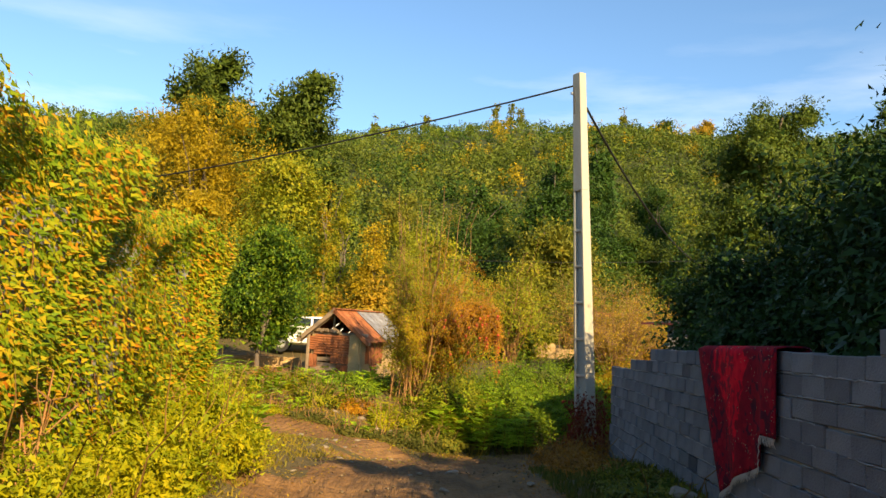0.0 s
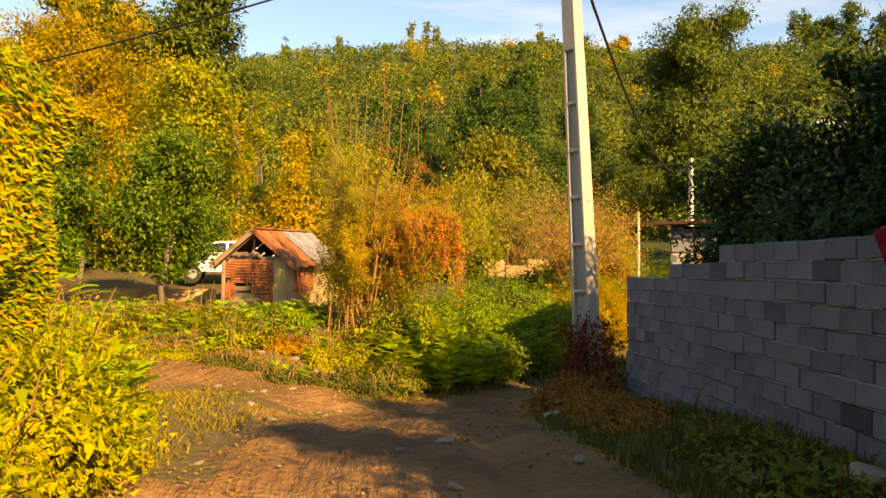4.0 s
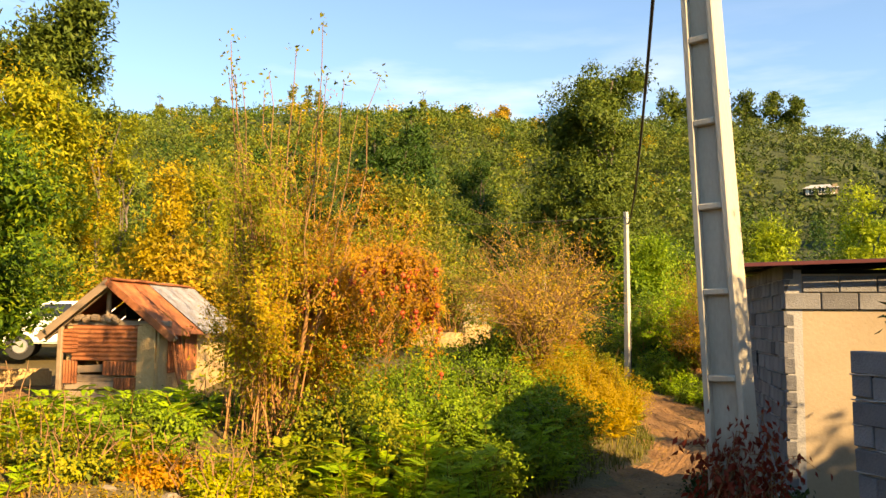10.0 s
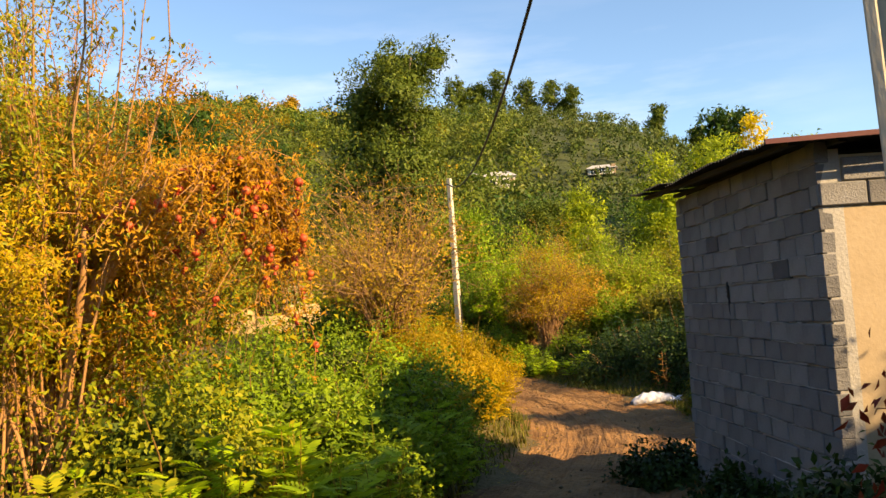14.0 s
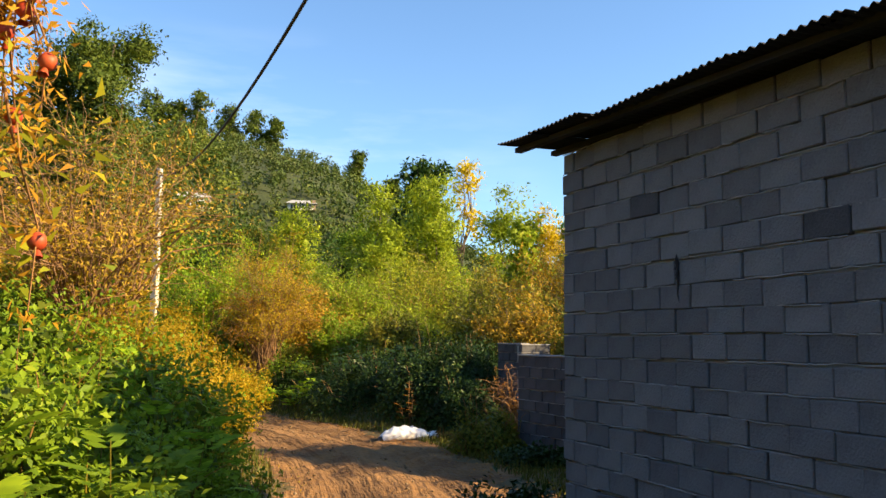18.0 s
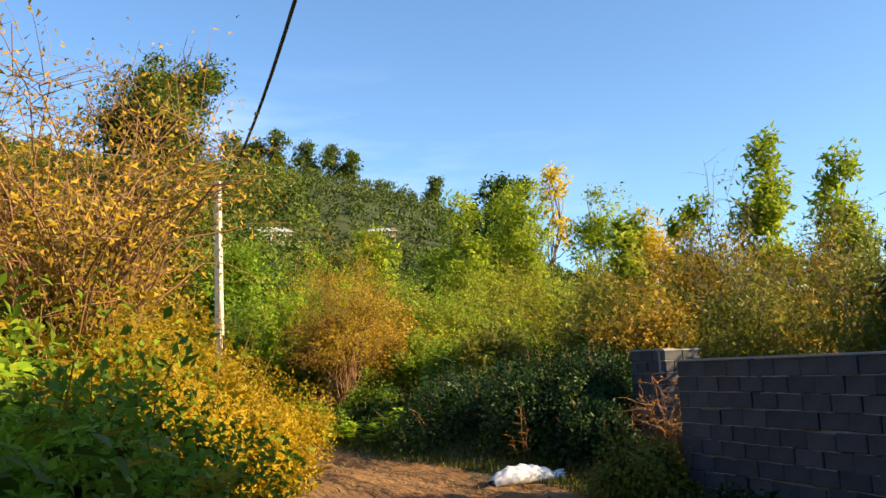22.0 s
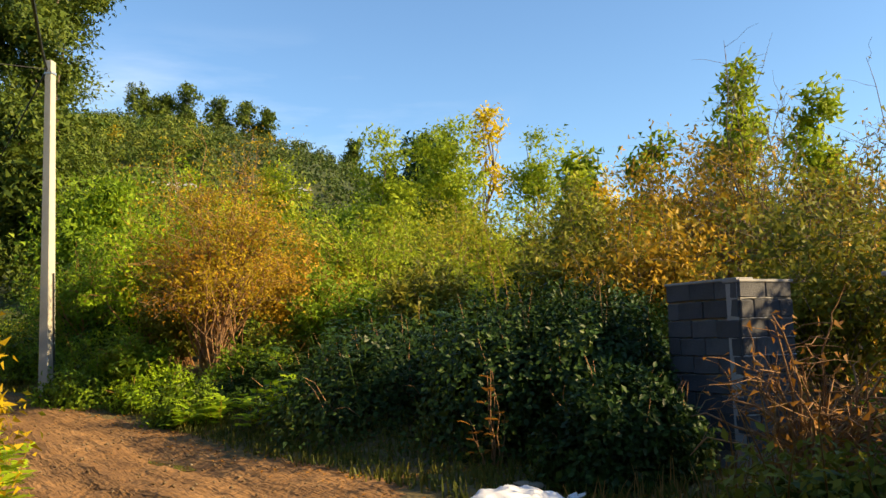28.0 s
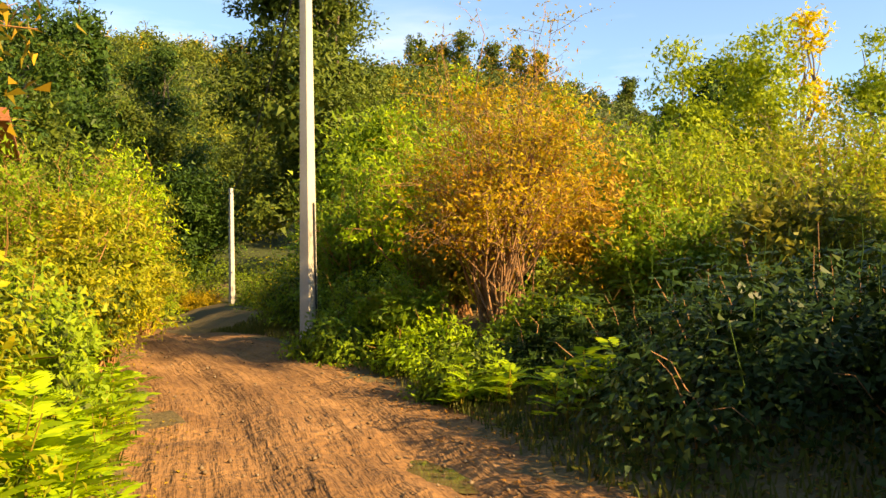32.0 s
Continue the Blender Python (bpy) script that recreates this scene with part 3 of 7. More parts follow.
def ground_z(x, y):
    x, y = np.asarray(x, float), np.asarray(y, float)
    side = road_side(x, y)
    z = np.interp(y, _fy, _lz)
    # bank on the left, with the yard of the hut above it
    yard = step01((y - 13.5) / 5) * (1 - step01((y - 36) / 14))
    z = z + yard * step01((-side - 1.5) / 4.0) * (1.45 + 0.09 * np.clip(y - 23, 0, 14))
    z = z + 0.35 * step01((-side - 1.6) / 1.2) * (1 - yard) * step01((y + 20) / 10)
    # low bank on the right beyond the bend
    z = z + step01((side - 1.9) / 2.5) * 0.75 * step01((y - 27) / 5)
    z = z + step01((side - 1.7) / 1.5) * 0.22 * (1 - step01((y - 13) / 5))
    # wheel ruts and loose earth
    rut = np.exp(-((np.abs(side + 0.12 * np.sin(y * 0.35)) - 0.75) / 0.22) ** 2) * 0.085
    rut = rut + step01((y - 26) / 4) * (0.035 * np.exp(-((side - 0.25 + 0.1 * np.sin(y * 0.6)) / 0.11) ** 2) - 0.03 * np.exp(-((side + 0.25) / 0.12) ** 2) + 0.04 * np.exp(-((side + 1.1) / 0.1) ** 2))
    z = z - rut * (np.abs(side) < 2)
    z = z + 0.025 * np.sin(x * 2.1 + 1.3 * np.sin(y * 1.7)) * np.cos(y * 1.9 + np.sin(x * 1.3)) * (0.4 + 0.6 * step01(np.abs(side) - 1.2))
    # the hills
    r = np.hypot(x - 4, y - 16)
    az = np.degrees(np.arctan2(x - 4, y - 16))
    hill = hill_rise(r, az) - np.maximum(r - 330, 0) * 0.12
    hill = hill + step01((r - 60) / 60) * (2.2 * np.sin(x * 0.045 + 1.1) * np.cos(y * 0.038) + 1.0 * np.sin(x * 0.13) * np.sin(y * 0.11 + 1))
    return z + hill


def axis_steps(lo, hi, fine_lo, fine_hi, fine, far):
    a = list(np.arange(fine_lo, fine_hi, fine))
    s, p = fine, fine_hi
    while p < hi:
        a.append(p)
        s = min(s * 1.16, 13 if abs(p) < 400 else far)
        p += s
    s, p, b = fine, fine_lo, []
    while p > lo:
        s = min(s * 1.16, 13 if abs(p) < 400 else far)
        p -= s
        b.append(p)
    return np.array(b[::-1] + a)


gx, gy = axis_steps(-1500, 1500, -6, 17, 0.145, 90), axis_steps(-1500, 1500, -4, 38, 0.145, 90)
GX, GY = np.meshgrid(gx, gy, indexing="ij")
GZ = ground_z(GX, GY)
rng_g = np.random.default_rng(5)
near = (np.abs(road_side(GX, GY)) < 2.6) & (GY > -6) & (GY < 46)
lump = rng_g.normal(size=GX.shape) * 0.015
lump = (lump + np.roll(lump, 1, 0) + np.roll(lump, 1, 1) + np.roll(lump, -1, 1)) * 0.5
GZ = GZ + lump * near
_sd = road_side(GX, GY)
GZ = GZ + near * 0.016 * np.sin(_sd * 9.5 + 1.6 * np.sin(GY * 0.55)) * np.sin(GY * 0.8 + 2.2 * _sd)
# the puddle's hollow
GZ = GZ - 0.09 * np.exp(-(((GX - 14.33) / 0.4) ** 2 + ((GY - 33.1) / 0.85) ** 2))
ni, nj = GX.shape
ii, jj = np.meshgrid(np.arange(ni - 1), np.arange(nj - 1), indexing="ij")
gf = np.stack([ii * nj + jj, (ii + 1) * nj + jj, (ii + 1) * nj + jj + 1, ii * nj + jj + 1], -1).reshape(-1, 4)
ground_me = quick_mesh("ground", np.stack([GX, GY, GZ], -1).reshape(-1, 3), gf, DIRT, True)
EARTH = surface("leafy_earth", even((0.05, 0.035, 0.016), (0.1, 0.075, 0.03), (0.17, 0.13, 0.05)), 0.8, 12, 0.95, 0.9, 0.05)
HILLSIDE = surface("hillside_scrub", even((0.014, 0.024, 0.008), (0.025, 0.038, 0.01), (0.045, 0.055, 0.014), (0.12, 0.085, 0.03)), 0.04, 0.5, 0.95, 1.0, 0.6)
road_uv = ground_me.uv_layers.new(name="road")
_vi = np.zeros(len(ground_me.loops), np.int32)
ground_me.loops.foreach_get("vertex_index", _vi)
road_uv.data.foreach_set("uv", np.stack([road_side(GX, GY), GY * 1.2], -1).reshape(-1, 2).astype(np.float32)[_vi].ravel())
ground_me.materials.append(EARTH)
ground_me.materials.append(HILLSIDE)
cx = (GX[:-1, :-1] + GX[1:, 1:]) / 2
cy = (GY[:-1, :-1] + GY[1:, 1:]) / 2
cs = road_side(cx, cy)
edge = 1.75 + 0.3 * np.sin(cx * 1.7 + cy * 0.9) + 0.2 * np.sin(cy * 3.1)
clearing = (np.hypot((cx + 2.9) / 2.8, (cy - 15.1) / 1.6) < 1 + 0.1 * np.sin(cx * 3)) | (np.hypot((cx + 9) / 5, (cy - 25) / 4.5) < 1)
idx = np.where((np.abs(cs) < edge) | clearing, 0, 1)
idx = np.where(np.hypot(cx - 4, cy - 16) > 72, 2, idx)
ground_me.polygons.foreach_set("material_index", idx.reshape(-1).astype(np.int32))
ground = tagged(new("ground", ground_me), "brown dirt road, banks and scrub-covered hills", "ground", kind="structure")

# ---- block walls ----


def block_mesh(lx, ly, lz, name="block", mat=None):
    bm = box_bm(lx, ly, lz, bevel=0.008)
    me = bpy.data.meshes.new(name)
    bm.to_mesh(me)
    bm.free()
    me.materials.append(mat or BLOCK)
    return me


FULL, HALF, COURSE, PITCH = block_mesh(0.386, 0.12, 0.189), block_mesh(0.186, 0.12, 0.189), 0.2, 0.4
DARK_PAIR = block_mesh(0.386, 0.12, 0.189, mat=BLOCK_DARK), block_mesh(0.186, 0.12, 0.189, mat=BLOCK_DARK)


def block_face(parent, length, z_low, tops, rng, skip=None, wander=0.005, pair=None, course=COURSE, pitch=PITCH, dark_share=0.0):
    """Lays blocks on a wall's face, which lies on local y = 0 and looks to -y; tops(x) is the wall's height there."""
    row, z = 0, z_low
    tall = (course - 0.011) / 0.189
    while z < 6:
        x = -pitch / 2 if row % 2 else 0.0
        any_left = False
        while x < length - 0.05:
            a, b = max(x, 0), min(x + pitch, length)
            mid = (a + b) / 2
            full, half = pair or (DARK_PAIR if rng.random() < dark_share else (FULL, HALF))
            if z + course * 0.6 < tops(mid):
                any_left = True
                if not (skip and skip(mid, z)):
                    me = full if b - a > pitch * 0.75 else half
                    scale = (b - a - 0.007 - 0.007 * rng.random()) / (0.386 if me is full else 0.186)
                    wave = 0.008 * math.sin(mid * 1.1 + row * 1.7)
                    m = pose(mid + rng.normal() * 0.004, 0.052 + rng.normal() * wander, z + course / 2 + wave + rng.normal() * 0.004, rng.normal() * 0.7, rng.normal() * 0.8, rng.normal() * 0.7)
                    child("block", me, parent, m=m @ Matrix.Diagonal((scale, 1, tall, 1)))
            x += pitch
        z += course
        row += 1
        if not any_left and z > z_low + 0.5:
            break


def bed_mortar(parent, length, z_low, tops, rng, course=COURSE):
    """Mortar squeezed out along the bed joints, in broken uneven ridges."""
    pile = Pile()
    z = z_low + course
    while z < 3:
        x = 0.0
        while x < length - 0.1:
            ln = rng.uniform(0.1, 0.45)
            if z < tops(x + ln / 2) - 0.05 and rng.random() < 0.72:
                k = 5
                xs = np.linspace(x, min(x + ln, length - 0.01), k)
                wave = 0.008 * np.sin(xs * 1.1 + (z - z_low) / course * 1.7)
                pts = np.stack([xs, -0.006 + rng.normal(size=k) * 0.003, z + wave + rng.normal(size=k) * 0.003], -1)
                pile.add(*tube_arrays(pts, rng.uniform(0.003, 0.0085, k), 4))
            x += ln
        z += course
    tagged(child("bed_mortar", pile.mesh("bed_mortar", MORTAR), parent), "pale mortar squeezed from the joints", kind="stuff")


def stepped_core(length, z_low, tops, y0=0.028, thick=0.15, step=0.2, drop=0.012):
    """The wall's mortar core, set back behind the block faces, in stepped pieces."""
    bm = bmesh.new()
    xs = np.arange(0, length - 1e-6, step)
    heights = [tops(x + step / 2) for x in xs]
    start = 0
    for i in range(1, len(xs) + 1):
        if i == len(xs) or abs(heights[i] - heights[start]) > 0.05:
            x0, x1 = xs[start], length if i == len(xs) else xs[i]
            h = heights[start] - drop
            bmesh.ops.create_cube(bm, size=1, matrix=Matrix.Translation(((x0 + x1) / 2, y0 + thick / 2, (z_low + h) / 2)) @ Matrix.Diagonal((x1 - x0, thick, h - z_low, 1)))
            start = i
    return bm


rng_b = np.random.default_rng(11)
# wall along the road: runs from far end W1A towards the start
W1A, W1B = Vector((2.98, 12.57)), Vector((1.38, -7.0))
w1_len = (W1B - W1A).length
w1_turn = math.degrees(math.atan2((W1B - W1A).y, (W1B - W1A).x))


def w1_top(s):
    return 1.75 if s < 1.8 else 1.92 if s < 3.4 else 2.09 if s < 10.4 else 2.26 if s < 13 else 2.43


wall_1 = empty_at("wall_1", W1A.x, W1A.y, 0, w1_turn)
# its courses climb a little with the road
wall_1.matrix_world = pose(W1A.x, W1A.y, -0.06, 0, -1.15, w1_turn)
tagged(wall_1, "grey cement block yard wall, stepped, beside road", "wall", kind="structure")
part("core", stepped_core(w1_len, -0.5, w1_top), MORTAR, wall_1)

# block shed
SN, SF = Vector((5.0, 15.87)), Vector((6.875, 19.25))
shed_len = (SF - SN).length
shed_turn = math.degrees(math.atan2((SN - SF).y, (SN - SF).x))
shed = empty_at("block_shed", SF.x, SF.y, 0, shed_turn)
tagged(shed, "grey cement block shed with sagging black sheet roof", "shed")
DEEP = 4.0


def shed_top(s):
    return 2.7 - 0.13 * s / shed_len


def core_box(x0, x1, y0, y1, z0, z1):
    return box_bm(x1 - x0, y1 - y0, z1 - z0, ((x0 + x1) / 2, (y0 + y1) / 2, (z0 + z1) / 2))


part("wall", core_box(0.012, shed_len - 0.012, 0.028, 0.2, -1.2, 2.52), MORTAR, shed)
part("wall", core_box(0.012, 0.2, 0.2, DEEP, -1.2, 2.62), BLOCK, shed)
part("wall", core_box(shed_len - 0.2, shed_len - 0.014, 0.2, DEEP, -1.2, 2.47), RENDER, shed, "sunlit rendered end wall")
part("wall", core_box(0.2, shed_len - 0.2, DEEP - 0.2, DEEP, -1.2, 2.5), BLOCK, shed)


def sheet(length, width, waves, amp, mat, name, parent, m, across=True, rng=None, rag=0.0, thick=0.004):
    """A corrugated sheet; local x along the waves' row, y along the ridges."""
    nx, ny = waves * 6 + 1, 7
    x = np.linspace(0, length, nx)
    y = np.linspace(0, width, ny)
    X, Y = np.meshgrid(x, y, indexing="ij")
    Z = amp * np.sin(2 * np.pi * waves * X / length)
    if rng is not None:
        Z = Z + rng.normal() * 0.004 + 0.02 * np.sin(X * 1.3 + rng.uniform(0, 6)) * np.sin(Y * 1.1 + 1)
        Y = Y + rag * np.sin(X * 3.7 + 1) * (Y == y[0])
    top = np.stack([X, Y, Z], -1).reshape(-1, 3)
    low = top - [0, 0, thick]
    i, j = np.meshgrid(np.arange(nx - 1), np.arange(ny - 1), indexing="ij")
    f = np.stack([i * ny + j, (i + 1) * ny + j, (i + 1) * ny + j + 1, i * ny + j + 1], -1).reshape(-1, 4)
    n = len(top)
    me = quick_mesh(name, np.concatenate([top, low]), np.concatenate([f, f[:, ::-1] + n]), mat, True)
    return child(name, me, parent, m=m)


rng_s = np.random.default_rng(4)
ROOF = pose(0, 0, 0.035, 0, 2.0, 0)
# roof: overlapping sheets laid from the road side back, on battens
for x0, wdt, lift, mat in ((-0.58, 0.75, 0.0, TAR_SHEET), (0.02, 0.95, 0.03, TAR_SHEET), (0.9, 0.95, 0.01, TAR_SHEET), (1.75, 0.95, 0.06, TAR_SHEET), (2.6, 0.95, 0.09, TAR_SHEET), (3.3, 0.76, 0.12, TAR_SHEET)):
    sheet(wdt, DEEP + 0.9, 11, 0.012, mat, "roof_sheet", shed, ROOF @ pose(x0, -0.42 - 0.06 * rng_s.random(), 2.7 - 0.02 * x0 + lift * 0.4, 1.6 + rng_s.normal() * 0.3, 1.0 + rng_s.normal() * 0.6, rng_s.normal() * 0.8), rng=rng_s, rag=0.03)
for y in (-0.3, 0.1, 1.4, 2.8, 3.9):
    part("batten", core_box(-0.5, 3.98, y, y + 0.07, 2.635 + 0.02 * (y + 0.4), 2.68 + 0.02 * (y + 0.4)), TAR_SHEET, shed, m=ROOF)
for x in (0.25, 1.3, 2.4, 3.5):
    part("rafter", core_box(x, x + 0.07, 0.03, DEEP + 0.2, 2.54, 2.62), TAR_SHEET, shed, m=ROOF)
# a dark stain on the block face, shaped as three thin black tubes
_p = Pile()
for _k in range(3):
    _p.add(*tube_arrays(bent(np.random.default_rng(70 + _k), (1.64 + 0.01 * _k, -0.014, 1.52 - 0.03 * _k), (1.66 - 0.02 * _k, -0.014, 1.16 + 0.09 * _k), 0.0, 7, 0.009), [0.006, 0.011, 0.012, 0.008, 0.012, 0.007, 0.003], 4))
child("stain", _p.mesh("stain", TAR_SHEET), shed, "dark irregular stain on the blocks, built of thin tubes")
part("fascia", core_box(4.06, 4.09, -0.45, DEEP + 0.3, 2.66, 2.7), MAROON, shed, "maroon sheet edge", m=ROOF @ pose(0, 0, 0, 1.6, 0, 0))

# gate walls past the shed
W2A, W2B = Vector((13.42, 24.06)), Vector((10.5, 17.6))
wall_2 = empty_at("wall_2", W2A.x, W2A.y, 0, math.degrees(math.atan2((W2B - W2A).y, (W2B - W2A).x)))
tagged(wall_2, "low dark cement block yard wall with plain coping", "wall", kind="structure")
w2_len = (W2B - W2A).length
W3A, W3B, W3C = Vector((17.3, 25.7)), Vector((16.55, 26.02)), Vector((17.08, 27.05))
wall_3 = empty_at("wall_3", W3B.x, W3B.y, 0, math.degrees(math.atan2((W3A - W3B).y, (W3A - W3B).x)))
tagged(wall_3, "short angled block wall half sunk in brambles", "wall", kind="structure")
wall_3b = empty_at("wall_4", W3C.x, W3C.y, 0, math.degrees(math.atan2((W3B - W3C).y, (W3B - W3C).x)))
tagged(wall_3b, "block wall running back under brambles", "wall", kind="structure")
for ob, ln, tp in ((wall_2, w2_len, 0.6), (wall_3, (W3A - W3B).length, 0.78), (wall_3b, (W3B - W3C).length - 0.02, 0.8)):
    part("core", stepped_core(ln, -1.5, lambda s, tp=tp: tp), MORTAR, ob)
    part("coping", box_bm(ln + 0.02, 0.24, 0.03, (ln / 2, 0.1, tp + 0.013), bevel=0.006), MORTAR, ob)

# wall behind the climbing vine on the left
wall_5 = empty_at("wall_5", -4.0, 9.0, 0, 0)
tagged(wall_5, "pale block wall hidden behind climbing vine", "wall", kind="structure")
part("core", box_bm(0.2, 13.0, 3.0, (0, -6.4, 1.6), bevel=0.01), MORTAR, wall_5)

# ---- poles and cables ----


def h_pole(name, x, y, z0, top, w0, d0, w1, d1, turn, bars, label, tilt=(0, 0), z_first=0.3, step=0.72, recess=0.05, solid_top=2.4):
    """A tapered concrete pole with a ladder of recessed panels between crossbars on its two broad faces."""
    h = top - z0
    ob = new(name)
    ob.matrix_world = pose(x, y, z0, tilt[0], tilt[1], turn)

    def size(z):
        t = z / h
        return w0 + (w1 - w0) * t, d0 + (d1 - d0) * t

    def slab(z_a, z_b, inset, web=False):
        bm = bmesh.new()
        rings = []
        for z in (z_a, z_b):
            w, d = size(z)
            if web:
                w, d = w - 2 * inset, d * 0.42
            rings.append([bm.verts.new((sx * w / 2, sy * d / 2, z)) for sx, sy in ((-1, -1), (1, -1), (1, 1), (-1, 1))])
        for i in range(4):
            bm.faces.new((rings[0][i], rings[0][(i + 1) % 4], rings[1][(i + 1) % 4], rings[1][i]))
        bm.faces.new(rings[0][::-1])
        bm.faces.new(rings[1])
        return bm

    if not bars:
        bm = slab(0, h, 0)
        bmesh.ops.bevel(bm, geom=bm.edges[:], offset=0.012, segments=1, affect="EDGES")
        part("shaft", bm, CONCRETE, ob)
        return ob, size
    z_top = h - solid_top
    part("web", slab(0, z_top + 0.01, 0.02, True), CONCRETE, ob)
    for sx in (-1, 1):
        bm = bmesh.new()
        rings = []
        for z in (0, z_top):
            w, d = size(z)
            x0, x1 = sx * w / 2, sx * (w / 2 - 0.055)
            rings.append([bm.verts.new(p) for p in ((min(x0, x1), -d / 2, z), (max(x0, x1), -d / 2, z), (max(x0, x1), d / 2, z), (min(x0, x1), d / 2, z))])
        for i in range(4):
            bm.faces.new((rings[0][i], rings[0][(i + 1) % 4], rings[1][(i + 1) % 4], rings[1][i]))
        bm.faces.new(rings[0][::-1])
        bm.faces.new(rings[1])
        bmesh.ops.bevel(bm, geom=bm.edges[:], offset=0.008, segments=1, affect="EDGES")
        part("flange", bm, CONCRETE, ob)
    z = z_first
    while z < z_top - 0.1:
        w, d = size(z)
        part("crossbar", box_bm(w - 0.1, d - 0.004, 0.055, (0, 0, z), bevel=0.01), CONCRETE, ob)
        z += step
    bm = slab(z_top, h, 0)
    bmesh.ops.bevel(bm, geom=bm.edges[:], offset=0.01, segments=1, affect="EDGES")
    part("head", bm, CONCRETE, ob)
    return ob, size


pole_1, _ = h_pole("utility_pole", 2.84, 13.62, -0.35, 7.5, 0.38, 0.26, 0.22, 0.17, -60, True, "", z_first=0.36, step=0.715)
# it leans back from the road
pole_1.matrix_world = pose(2.80, 13.66, -0.35) @ pose(0, 0, 0, 0, -3.4, 0) @ pose(0, 0, 0, 0, 0, -60)
tagged(pole_1, "pale concrete utility pole with ladder-like recesses", "utility pole")
part("bracket", box_bm(0.05, 0.3, 0.05, (-0.09, 0, 7.45), bevel=0.008), STEEL, pole_1)
part("insulator", box_bm(0.06, 0.06, 0.12, (-0.16, 0, 7.5), bevel=0.02), SACK, pole_1)
pole_2, _ = h_pole("utility_pole", 17.12, 42.0, -0.9, 7.0, 0.3, 0.24, 0.19, 0.16, 30, False, "", (0.0, -0.4))
tagged(pole_2, "plain tapered concrete utility pole at bend", "utility pole")
part("clamp", box_bm(0.2, 0.2, 0.06, (0, 0, 7.6), bevel=0.008), STEEL, pole_2)
bm = bmesh.new()
v_, f_ = tube_arrays(bent(np.random.default_rng(1), (0.02, -0.135, 2.9), (0.06, -0.15, 0.3), 0, 5), [0.02] * 5, 5)
for p in v_:
    bm.verts.new(p)
bm.verts.ensure_lookup_table()
for q in f_:
    bm.faces.new([bm.verts[i] for i in q])
part("earth_cable", bm, CABLE, pole_2)
pole_3, _ = h_pole("utility_pole", 25.7, 71.9, -1.5, 5.85, 0.3, 0.24, 0.2, 0.16, 20, False, "", (0, -0.5))
tagged(pole_3, "distant slim concrete utility pole", "utility pole")


def cable(name, a, b, sag, r, label):
    pts = bent(np.random.default_rng(0), a, b, -sag, 24)
    v, f = tube_arrays(pts, [r] * 24, 5)
    ob = new(name, quick_mesh(name, v, f, CABLE, True))
    return tagged(ob, label, "cable")


P1T, P2T = (2.2, 13.58, 7.2), (16.93, 41.85, 6.75)
cable("overhead_cable", P1T, (-26.0, 34.0, 6.3), 0.9, 0.02, "black overhead cable running off into the trees")
cable("overhead_cable", (2.32, 13.72, 7.15), P2T, 1.8, 0.028, "thick black overhead cable between two poles")
cable("overhead_cable", P2T, (25.7, 71.85, 5.6), 0.5, 0.02, "thin overhead cable between far poles")
cable("overhead_cable", P2T, (-14, 44.0, 6.4), 0.7, 0.012, "thin overhead wire crossing behind the hut")
cable("hanging_cable", (2.2, 13.5, 7.15), (2.24, 13.48, 6.6), -0.05, 0.015, "loose looped cable end hanging from pole")

# ---- carpet on the wall ----


